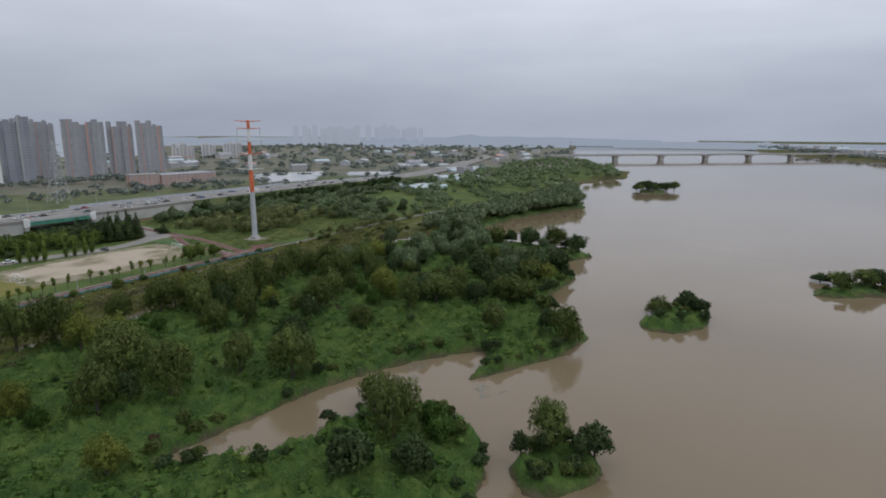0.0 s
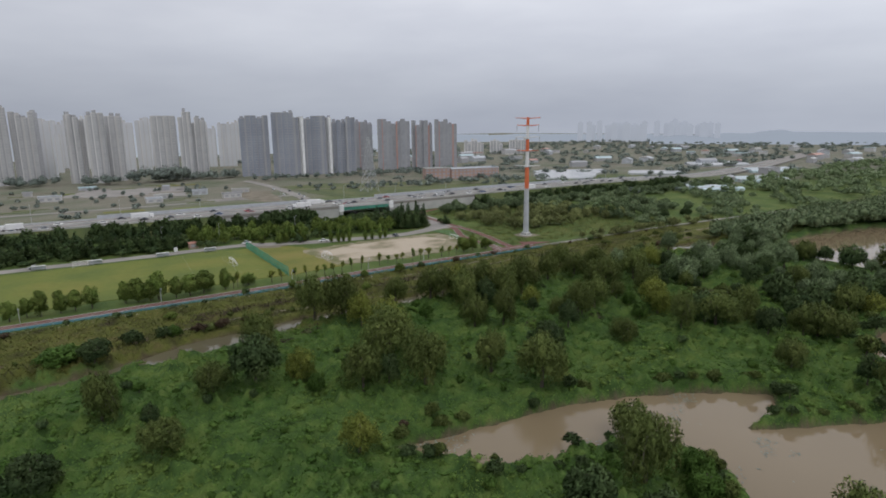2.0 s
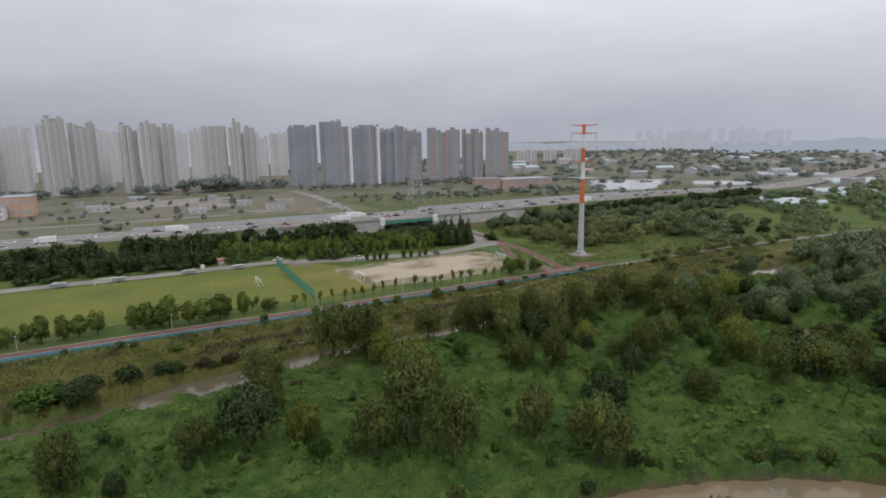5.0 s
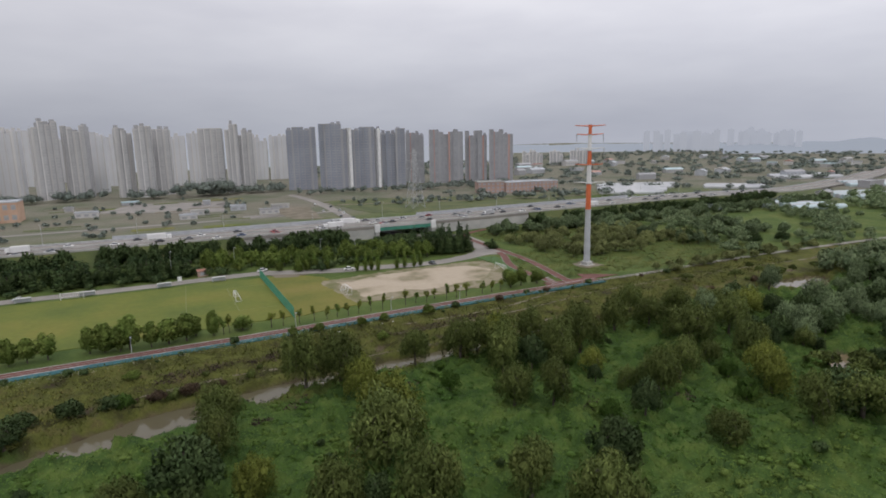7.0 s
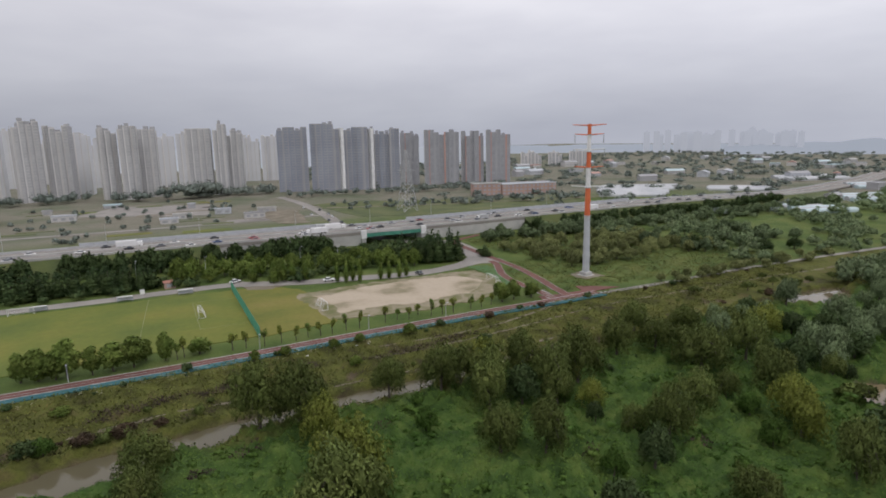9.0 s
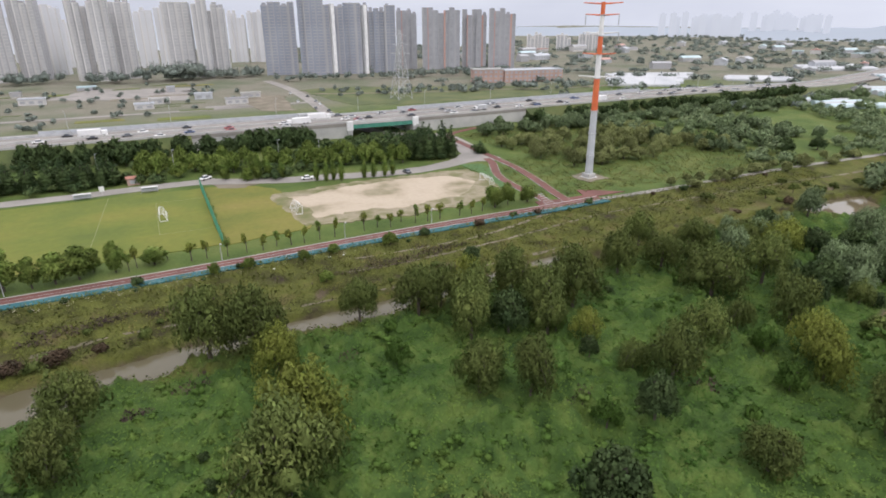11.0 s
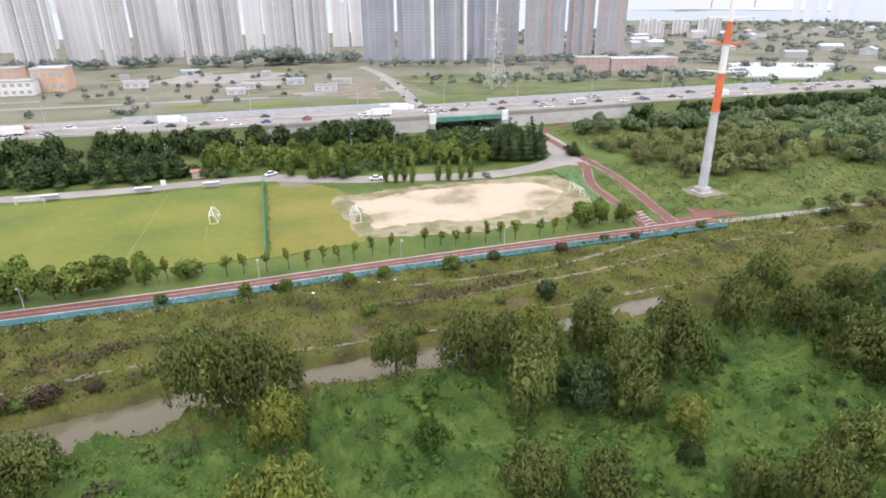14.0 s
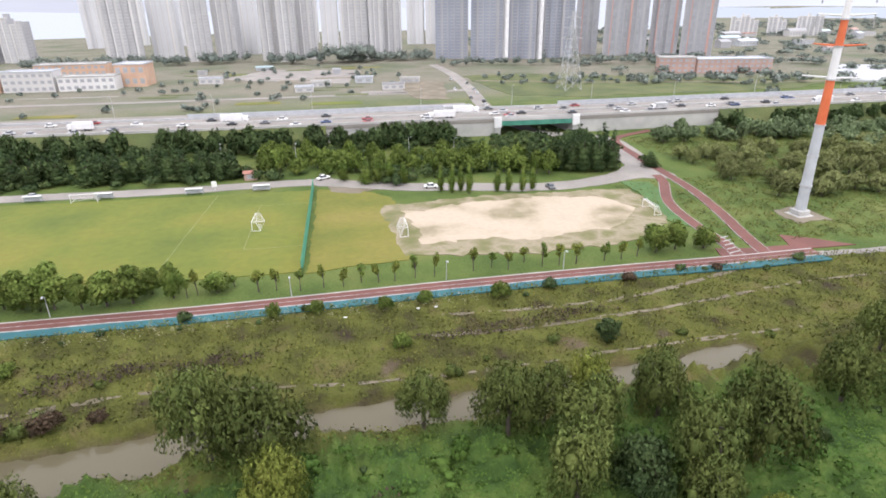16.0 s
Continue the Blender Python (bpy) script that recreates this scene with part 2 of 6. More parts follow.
def ground_material():
    m = bpy.data.materials.new("ground_cover")
    m.use_nodes = True
    n, l = m.node_tree.nodes, m.node_tree.links
    b = n["Principled BSDF"]
    b.inputs["Roughness"].default_value, b.inputs["Specular IOR Level"].default_value = 0.95, 0.2
    tc = n.new("ShaderNodeTexCoord")

    def noise_ramp(scale, colours, lo=0.35, hi=0.65):
        no = n.new("ShaderNodeTexNoise")
        no.inputs["Scale"].default_value, no.inputs["Detail"].default_value = scale, 8
        l.new(tc.outputs["Object"], no.inputs["Vector"])
        r = n.new("ShaderNodeValToRGB")
        for i, c in enumerate(colours):
            p = lo + (hi - lo) * i / (len(colours) - 1)
            e = r.color_ramp.elements[i] if i < 2 else r.color_ramp.elements.new(p)
            e.position, e.color = p, (*c, 1)
        l.new(no.outputs["Fac"], r.inputs[0])
        return r.outputs[0]

    def mixed(f, a, c):
        x = n.new("ShaderNodeMix")
        x.data_type = "RGBA"
        l.new(f, x.inputs["Factor"])
        l.new(a, x.inputs["A"])
        l.new(c, x.inputs["B"])
        return x.outputs["Result"]

    meadow = noise_ramp(0.06, [(0.062, 0.100, 0.024), (0.090, 0.130, 0.032), (0.122, 0.148, 0.042)])
    # Darker than the vine leaves: shade of the gaps put into the colour.
    shaded_vine = noise_ramp(0.25, [(0.034, 0.068, 0.016), (0.060, 0.108, 0.024), (0.094, 0.140, 0.032)])
    weeds = noise_ramp(0.16, [(0.040, 0.030, 0.020), (0.066, 0.070, 0.018), (0.098, 0.108, 0.024), (0.112, 0.100, 0.036)], 0.28, 0.68)
    mud = noise_ramp(0.3, [(0.075, 0.056, 0.037), (0.125, 0.096, 0.066)])
    # Built-up far ground, its paleness partly haze put into the colour.
    hazed_town = noise_ramp(0.02, [(0.105, 0.125, 0.075), (0.145, 0.155, 0.105), (0.20, 0.185, 0.145), (0.125, 0.142, 0.085)], 0.25, 0.75)
    at = n.new("ShaderNodeAttribute")
    at.attribute_name = "zone"
    sp = n.new("ShaderNodeSeparateColor")
    l.new(at.outputs["Color"], sp.inputs[0])
    c = mixed(at.outputs["Alpha"], meadow, hazed_town)
    c = mixed(sp.outputs["Green"], c, weeds)
    c = mixed(sp.outputs["Red"], c, shaded_vine)
    c = mixed(sp.outputs["Blue"], c, mud)
    fi = n.new("ShaderNodeTexNoise")
    fi.inputs["Scale"].default_value, fi.inputs["Detail"].default_value = 2.2, 5
    l.new(tc.outputs["Object"], fi.inputs["Vector"])
    r = n.new("ShaderNodeMapRange")
    r.inputs["To Min"].default_value, r.inputs["To Max"].default_value = 0.55, 1.45
    l.new(fi.outputs["Fac"], r.inputs["Value"])
    x = n.new("ShaderNodeMix")
    x.data_type, x.blend_type = "RGBA", "MULTIPLY"
    x.inputs["Factor"].default_value = 1.0
    l.new(c, x.inputs["A"])
    l.new(r.outputs[0], x.inputs["B"])
    l.new(x.outputs["Result"], b.inputs["Base Color"])
    bu = n.new("ShaderNodeBump")
    bu.inputs["Strength"].default_value, bu.inputs["Distance"].default_value = 0.6, 0.4
    l.new(fi.outputs["Fac"], bu.inputs["Height"])
    l.new(bu.outputs[0], b.inputs["Normal"])
    return m


def water_material():
    m = bpy.data.materials.new("muddy_water")
    m.use_nodes = True
    n, l = m.node_tree.nodes, m.node_tree.links
    b = n["Principled BSDF"]
    b.inputs["Roughness"].default_value = 0.06
    b.inputs["IOR"].default_value = 1.33
    tc = n.new("ShaderNodeTexCoord")
    no = n.new("ShaderNodeTexNoise")
    no.inputs["Scale"].default_value, no.inputs["Detail"].default_value = 0.012, 6
    l.new(tc.outputs["Object"], no.inputs["Vector"])
    r = n.new("ShaderNodeValToRGB")
    r.color_ramp.elements[0].position, r.color_ramp.elements[0].color = 0.3, (0.190, 0.146, 0.088, 1)
    r.color_ramp.elements[1].position, r.color_ramp.elements[1].color = 0.7, (0.220, 0.170, 0.106, 1)
    l.new(no.outputs["Fac"], r.inputs[0])
    # still backwater under the bank is greyer than the river
    sp = n.new("ShaderNodeSeparateXYZ")
    l.new(tc.outputs["Object"], sp.inputs[0])
    mr = n.new("ShaderNodeMapRange")
    mr.inputs["From Min"].default_value, mr.inputs["From Max"].default_value = -85, -58
    l.new(sp.outputs["Y"], mr.inputs["Value"])
    mx = n.new("ShaderNodeMix")
    mx.data_type = "RGBA"
    mx.inputs["B"].default_value = (0.118, 0.105, 0.066, 1)
    l.new(mr.outputs[0], mx.inputs["Factor"])
    l.new(r.outputs[0], mx.inputs["A"])
    l.new(mx.outputs["Result"], b.inputs["Base Color"])
    wv = n.new("ShaderNodeTexNoise")
    wv.inputs["Scale"].default_value, wv.inputs["Detail"].default_value = 0.9, 4
    l.new(tc.outputs["Object"], wv.inputs["Vector"])
    bu = n.new("ShaderNodeBump")
    bu.inputs["Strength"].default_value, bu.inputs["Distance"].default_value = 0.07, 0.06
    l.new(wv.outputs["Fac"], bu.inputs["Height"])
    l.new(bu.outputs[0], b.inputs["Normal"])
    return m


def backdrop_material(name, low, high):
    """Misty far distance: haze put into the base colour and a little emission."""
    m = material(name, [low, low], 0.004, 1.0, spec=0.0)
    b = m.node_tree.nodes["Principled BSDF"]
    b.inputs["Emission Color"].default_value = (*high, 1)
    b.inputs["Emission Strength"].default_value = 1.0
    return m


M["ground"] = ground_material()
M["water"] = water_material()
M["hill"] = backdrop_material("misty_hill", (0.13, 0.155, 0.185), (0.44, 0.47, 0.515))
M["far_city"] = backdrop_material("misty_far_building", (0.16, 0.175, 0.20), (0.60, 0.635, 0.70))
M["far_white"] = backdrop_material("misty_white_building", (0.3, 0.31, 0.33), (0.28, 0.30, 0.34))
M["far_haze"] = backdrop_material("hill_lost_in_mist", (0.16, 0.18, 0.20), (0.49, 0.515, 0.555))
# Leaf colour lifted to pale grey-green; the haze of distance is painted in.
M["hazed_wood"] = material("far_woodland_leaf", [(0.188, 0.227, 0.200), (0.244, 0.278, 0.240)], 0.01, 0.9, island=True, translucent=0.2, spec=0.1)

# ---- mesh helpers ----
WATER = -3.5


def from_arrays(name, verts, faces, mats, smooth=False, index=None, normals=None):
    me = bpy.data.meshes.new(name)
    verts = np.asarray(verts, dtype=np.float32)
    faces = np.asarray(faces, dtype=np.int32)
    me.vertices.add(len(verts))
    me.vertices.foreach_set("co", verts.ravel())
    k = faces.shape[1]
    me.loops.add(faces.size)
    me.loops.foreach_set("vertex_index", faces.ravel())
    me.polygons.add(len(faces))
    me.polygons.foreach_set("loop_start", np.arange(0, faces.size, k, dtype=np.int32))
    for m in (mats if isinstance(mats, (list, tuple)) else [mats]):
        me.materials.append(m)
    if index is not None:
        me.polygons.foreach_set("material_index", np.asarray(index, dtype=np.int32))
    me.polygons.foreach_set("use_smooth", np.full(len(faces), smooth or normals is not None))
    me.update(calc_edges=True)
    if normals is not None:
        me.normals_split_custom_set_from_vertices(np.asarray(normals, dtype=np.float32))
    return me


def part(name, bm, mat, parent=None, label=""):
    """Links a bmesh as one mesh object under a thing or a part."""
    me = bpy.data.meshes.new(name)
    bm.to_mesh(me)
    bm.free()
    for m in (mat if isinstance(mat, (list, tuple)) else [mat]):
        me.materials.append(m)
    ob = new(name, me)
    ob.parent = parent
    return tagged(ob, label)


def mesh_part(name, me, parent=None, label=""):
    ob = new(name, me)
    ob.parent = parent
    return tagged(ob, label)


def thing(name, label, category, group="", m=None):
    ob = new(name)
    ob.empty_display_size = 0.5
    if m is not None:
        ob.matrix_basis = m
    return tagged(ob, label, category, group)


def box(bm, x0, y0, z0, x1, y1, z1, mi=0, bevel=0.0):
    g = bmesh.ops.create_cube(bm, size=1.0, matrix=Matrix.Translation(((x0 + x1) / 2, (y0 + y1) / 2, (z0 + z1) / 2)) @ Matrix.Diagonal((x1 - x0, y1 - y0, z1 - z0, 1)))
    fs = {f for v in g["verts"] for f in v.link_faces}
    for f in fs:
        f.material_index = mi
    if bevel:
        bmesh.ops.bevel(bm, geom=list({e for f in fs for e in f.edges}), offset=bevel, segments=1, affect="EDGES", material=-1)
    return bm


def rod(bm, a, b, r0, r1=None, n=6, mi=0):
    a, b = Vector(a), Vector(b)
    d = b - a
    r1 = r0 if r1 is None else r1
    m = Matrix.Translation((a + b) / 2) @ d.to_track_quat("Z", "Y").to_matrix().to_4x4()
    g = bmesh.ops.create_cone(bm, cap_ends=True, segments=n, radius1=r0, radius2=max(r1, 0.001), depth=d.length, matrix=m)
    for f in {f for v in g["verts"] for f in v.link_faces}:
        f.material_index = mi
    return bm


def smoothed(pts, step=3.0):
    """A Catmull-Rom line through plan points, in even steps."""
    p = [np.array(q, float) for q in pts]
    p = [2 * p[0] - p[1]] + p + [2 * p[-1] - p[-2]]
    out = []
    for a, b, c, d in zip(p, p[1:], p[2:], p[3:]):
        k = max(2, int(np.linalg.norm(c - b) / step))
        for i in range(k):
            t = i / k
            out.append(0.5 * (2 * b + (c - a) * t + (2 * a - 5 * b + 4 * c - d) * t * t + (3 * b - a - 3 * c + d) * t ** 3))
    out.append(p[-2])
    return np.array(out)


def offset_line(line, o):
    d = np.gradient(line[:, :2], axis=0)
    d /= np.linalg.norm(d, axis=1)[:, None]
    out = line.copy()
    out[:, 0] -= d[:, 1] * o
    out[:, 1] += d[:, 0] * o
    return out


def ribbon_mesh(name, line, left, right, z, mat, thick=0.3, ragged=0.0):
    """A strip along a plan line, from offset left to offset right, with sides that go into the ground. z: a height or a function of the plan."""
    a, b = offset_line(line, left), offset_line(line, right)
    k = len(line)
    if ragged:
        a[:, :2] += np.random.uniform(-ragged, ragged, (k, 2))
        b[:, :2] += np.random.uniform(-ragged, ragged, (k, 2))
    za = np.array([z(*q[:2]) for q in a]) if callable(z) else np.full(k, z)
    zb = np.array([z(*q[:2]) for q in b]) if callable(z) else np.full(k, z)
    rows = [np.c_[a[:, :2], za - thick], np.c_[a[:, :2], za], np.c_[b[:, :2], zb], np.c_[b[:, :2], zb - thick]]
    v = np.concatenate(rows)
    f = []
    for r in range(3):
        for i in range(k - 1):
            f.append((r * k + i, (r + 1) * k + i, (r + 1) * k + i + 1, r * k + i + 1))
    return from_arrays(name, v, np.array(f)[:, ::-1], mat)


def ribbon(name, pts, left, right, z, mat, label="", kind="structure", parent=None, step=3.0, **more):
    ob = new(name, ribbon_mesh(name, smoothed(pts, step), left, right, z, mat, **more))
    ob.parent = parent
    return tagged(ob, label, kind=kind)


def slab(name, pts, z, mat, label="", kind="structure", thick=0.3, ragged=0.0, parent=None, step=2.0):
    """A flat piece of ground of any outline, with sides that go into the ground."""
    p = []
    q = [np.array(a, float) for a in pts]
    for a, b in zip(q, q[1:] + q[:1]):
        k = max(1, int(np.linalg.norm(b - a) / step))
        for i in range(k):
            p.append(a + (b - a) * i / k + np.random.uniform(-ragged, ragged, 2))
    bm = bmesh.new()
    f = bm.faces.new([bm.verts.new((*a, z)) for a in p])
    if f.normal.z < 0:
        f.normal_flip()
    f.normal_update()
    if f.normal.z < 0:
        f.normal_flip()
    g = bmesh.ops.extrude_face_region(bm, geom=[f])
    for v in [v for v in g["geom"] if isinstance(v, bmesh.types.BMVert)]:
        v.co.z = z
    low = [v for v in bm.verts if v not in set(g["geom"])]
    for v in low:
        v.co.z = z - thick
    bmesh.ops.recalc_face_normals(bm, faces=bm.faces)
    bmesh.ops.triangulate(bm, faces=[f for f in bm.faces if len(f.verts) > 4])
    ob = part(name, bm, mat, parent)
    return tagged(ob, label, kind=kind)


# ---- the plan ----
RIVER = [(5000, 700), (1500, 120), (1000, 30), (764, -40), (650, -90), (560, -140), (500, -130), (421, -91), (300, -110), (217, -134), (169, -108),
         (120, -94), (83, -91), (60, -105), (56, -125), (50, -150), (39, -166), (22, -156), (8, -160), (-5, -166), (-31, -163), (-48, -162),
         (-60, -172), (-73, -183), (-92, -178), (-105, -168), (-114, -161), (-103, -162), (-95, -158), (-101, -150), (-109, -144),
         (-123, -135), (-134, -130), (-155, -124.5), (-172, -119.5), (-166, -131), (-163, -137), (-154, -143), (-148, -143), (-141, -146),
         (-131, -154), (-133, -166), (-141, -173)]
RIVER += [(-150, -177), (-158, -179), (-175, -186), (-220, -215), (-300, -260), (-600, -380), (-2500, -900), (-2500, -2200), (-200, -1500), (400, -1100),
          (800, -700), (1021, -524), (1162, -417), (1969, -306), (5000, 100)]
PONDS = [[(24, -64), (46, -59), (68, -65), (60, -75), (44, -76), (30, -71)], [(-35, -108), (-24, -106), (-18, -114), (-26, -119), (-39, -116)]]
CHANNEL = [(-300, -52), (-260, -46), (-230, -43), (-205, -43.5), (-175, -41), (-157, -40), (-132, -41), (-110, -44.5), (-93, -44.5), (-75, -46.5), (-60, -46)]
ISLANDS = [(-145, -189, 8.5, 7, -0.6), (-48, -206, 13, 8, -0.6), (16, -267, 17, 6.5, -0.9), (366, -176, 30, 9, -0.7)]


def away(x, y, pts, closed=True):
    """Distance to a line of plan points; for a closed one, negative inside."""
    p = np.array(pts, float)
    q = np.roll(p, -1, axis=0) if closed else p[1:]
    p = p if closed else p[:-1]
    best = np.full(x.shape, 1e9)
    inside = np.zeros(x.shape, bool)
    for (ax, ay), (bx, by) in zip(p, q):
        dx, dy = bx - ax, by - ay
        t = np.clip(((x - ax) * dx + (y - ay) * dy) / (dx * dx + dy * dy + 1e-9), 0, 1)
        best = np.minimum(best, np.hypot(x - ax - t * dx, y - ay - t * dy))
        if closed and ay != by:
            inside ^= ((ay > y) != (by > y)) & (x < dx * (y - ay) / (by - ay) + ax)
    return np.where(inside, -best, best)


def waves(x, y, size, seed, octaves=3):
    """Cheap rolling noise in -1..1, the same at every build."""
    r = np.random.RandomState(seed)
    out, amp, tot = 0, 1.0, 0
    for o in range(octaves):
        for _ in range(4):
            a, ph = r.uniform(0, 6.283), r.uniform(0, 6.283)
            k = 6.283 / (size / 1.9 ** o) * r.uniform(0.7, 1.3)
            out = out + amp * np.sin(k * (x * np.cos(a) + y * np.sin(a)) + ph)
            tot += amp * 0.55
        amp *= 0.6
    return np.clip(out / tot, -1, 1)


def ease(v, a, b):
    t = np.clip((v - a) / (b - a), 0, 1)
    return t * t * (3 - 2 * t)


def path_low(x):
    return np.where(x < -17, -22 - 0.105 * (x + 17), -22 - 0.155 * (x + 17))


def wet(x, y):
    """Metres from the water's edge, negative in the water."""
    d = away(x, y, RIVER)
    for p in PONDS:
        d = np.minimum(d, away(x, y, p))
    half = 3.5 + 2.2 * ease(-x, 145, 175) - 3.2 * ease(-x, 182, 215) - 0.7 * ease(x, -110, -70) + 0.7 * waves(x, y, 30, 3)
    d = np.minimum(d, away(x, y, CHANNEL, False) - half)
    for cx, cy, a, b, turn in ISLANDS:
        c, s = math.cos(turn), math.sin(turn)
        u, v = (x - cx) * c + (y - cy) * s, -(x - cx) * s + (y - cy) * c
        d = np.maximum(d, (1 - np.hypot(u / a, v / b)) * b)
    return d + 0.8 * waves(x, y, 14, 5)


def height(x, y):
    x, y = np.asarray(x, float), np.asarray(y, float)
    d = path_low(x) - y
    lump = np.clip(waves(x, y, 7.5, 9, 2) * 1.3 + 0.15, 0, 1) + 0.5 * np.clip(waves(x, y, 4.2, 10, 2) * 1.4, 0, 1)
    lump = lump + 0.75 * np.clip(waves(x, y, 2.9, 14, 2) * 1.6, 0, 1)
    marsh = -2.3 + 0.35 * waves(x, y, 26, 7) + 1.5 * lump * (0.25 + 0.75 * ease(waves(x, y, 45, 13), -0.55, 0.1))
    slope = -0.12 - 0.9 * ease(d, 0.6, 8) - 1.3 * ease(d, 12, 24) + 0.12 * waves(x, y, 9, 11) * ease(d, 1, 4)
    land = np.where(d < 22, slope, np.where(d < 34, slope + (marsh - slope) * ease(d, 22, 34), marsh))
    land = np.where((x > 700) | (y < -480), np.where(y < -350, -0.5, land), land)
    w = wet(x, y)
    return land + (-5.2 - land) * ease(-w, -1.6, 2.2)


def height_at(x, y):
    return float(height(np.array([x]), np.array([y]))[0])


def axis(fine, lo, hi, step, end_lo, end_hi, grow=1.16):
    out = list(np.arange(lo, hi + step, step))
    for sign, end in ((1, end_hi), (-1, end_lo)):
        p, s = (out[-1] if sign > 0 else out[0]), step
        new_pts = []
        while (p < end) if sign > 0 else (p > end):
            s = min(s * grow, 120)
            p += sign * s
            new_pts.append(p)
        out = out + new_pts if sign > 0 else new_pts[::-1] + out
    return np.array(out)


gx = axis(None, -255, 90, 0.8, -2300, 2600)
gy = axis(None, -215, -8, 0.8, -1900, 2500)
X, Y = np.meshgrid(gx, gy, indexing="ij")
Z = height(X, Y)
nx, ny = X.shape
ids = np.arange(nx * ny).reshape(nx, ny)
faces = np.stack([ids[:-1, :-1], ids[1:, :-1], ids[1:, 1:], ids[:-1, 1:]], -1).reshape(-1, 4)
ground_me = from_arrays("ground", np.stack([X, Y, Z], -1).reshape(-1, 3), faces, M["ground"], smooth=True)
D = path_low(X) - Y
W = wet(X, Y)
patch = waves(X, Y, 18, 21)
zone = np.zeros((nx, ny, 4), np.float32)
zone[..., 0] = ease(D + 6 * patch, 36, 44) * ease(-X + 8 * patch, -520, -420)
zone[..., 1] = ease(D + 1.0 * patch, 0.3, 2.0) * (1 - zone[..., 0])
zone[..., 2] = np.clip(ease(0.3 - W, 0, 0.9) + 0.9 * ease(patch - 0.12 * np.abs(D - 22), 0.35, 0.6) * ease(D, 4, 8) * ease(40 - D, 0, 6), 0, 1)
zone[..., 3] = np.clip(ease(Y, 190, 260) + ease(X, 260, 420) * ease(Y + X * 0.16, 60, 110) + ease(X, 650, 800) + ease(-Y, 300, 380) * ease(X, 0, 100), 0, 1)
attr = ground_me.attributes.new("zone", "FLOAT_COLOR", "POINT")
attr.data.foreach_set("color", zone.ravel())
tagged(new("ground", ground_me), "river flood plain of vines, weeds and meadow", kind="structure")

water_bm = bmesh.new()
box(water_bm, -2300, -1900, WATER - 0.9, 2600, 900, WATER)
tagged(part("water", water_bm, M["water"]), "brown muddy river water with a smooth surface", kind="structure")

# ---- paths, fields and pitches ----
PATH_TOP = [(-420, 34), (-300, 17), (-188, 2.0), (-148, -3.6), (-104, -8.2), (-64, -13.2), (-38, -17.0), (-17, -19.5)]
bike = tagged(new("bike_path", ribbon_mesh("bike_path", smoothed(PATH_TOP), 0, -3.4, 0.04, M["red_path"])), "red asphalt bicycle path with white lines", kind="structure")
ribbon("footpath", PATH_TOP, -3.55, -6.3, 0.045, M["teal_path"], "teal coated footpath beside the bicycle path")
ribbon("path_line", PATH_TOP, -3.3, -3.65, 0.052, M["white_line"], parent=bike, kind="", ragged=0.12)
ribbon("path_line", PATH_TOP, -1.62, -1.76, 0.048, M["white_line"], parent=bike, kind="", ragged=0.03)
ribbon("path_edge", PATH_TOP, 0.35, 0.0, 0.06, M["concrete"], parent=bike, kind="")
TRAIL = [(-19, -22), (17, -28), (67, -34.5), (139, -48), (210, -62), (300, -78), (430, -80)]
ribbon("dirt_trail", TRAIL, 1.2, -1.2, lambda x, y: max(height_at(x, y), -0.3) + 0.08, M["gravel_road"], "pale trodden dirt trail over the meadow", ragged=0.25)
ribbon("bike_path_branch", [(-36, -17.5), (-33.5, -10), (-31, 5), (-26, 21), (-15, 38), (-12, 46)], 1.6, -1.6, 0.05, M["red_path"], "red asphalt path branch round a planted island")
ribbon("bike_path_branch", [(-29, -18), (-25, -7), (-18.5, 9), (-12, 28), (-8, 46), (-3, 70), (6, 98), (30, 108)], 1.7, -1.7, 0.055, M["red_path"], "red asphalt path branch leading to the underpass")
for line, o in (([(-36, -17.5), (-33.5, -10), (-31, 5), (-26, 21), (-15, 38)], 1.65), ([(-36, -17.5), (-33.5, -10), (-31, 5), (-26, 21), (-15, 38)], -1.5),
                ([(-29, -18), (-25, -7), (-18.5, 9), (-12, 28), (-8, 46)], 1.7), ([(-29, -18), (-25, -7), (-18.5, 9), (-12, 28), (-8, 46)], -1.55)):
    ribbon("path_line", line, o, o - 0.13, 0.062, M["white_line"], parent=bike, kind="", ragged=0.03)
slab("junction_apron", [(-40, -16.5), (-22, -18.5), (-5, -21), (-12, -14), (-17, -10), (-20, -16), (-30, -14.5), (-38, -12)], 0.046, M["red_path"], "red asphalt apron where the paths meet")
for n in range(5):
    ribbon("path_line", [(-37 + n * 1.2, -15.5 + n * 2.1), (-33.6 + n * 1.0, -15 + n * 2.1)], 0.2, -0.2, 0.066, M["white_line"], parent=bike, kind="")

GREY = [(-460, 132), (-330, 110), (-214, 90.5), (-166, 82), (-140, 79.5), (-115, 75.5)]
ribbon("gravel_road", GREY, 3.6, -3.6, 0.03, M["gravel_road"], "pale grey service road behind the football field", ragged=0.25)
ribbon("gravel_road", [(-119, 75.8), (-95, 62), (-80, 56.5), (-50, 46.5), (-20, 49), (-10, 53)], 3.8, -4.2, 0.035, M["gravel_road"], "pale grey gravel car park strip", ragged=0.4)
ribbon("underpass_road", [(-14, 46), (-8, 58), (0, 84), (2, 100), (-8, 112), (-18, 122), (-20, 160), (-14, 200), (0, 258), (16, 340), (24, 420)], 4.2, -4.2, 0.04, M["gravel_road"], "pale concrete road leading through the underpass")
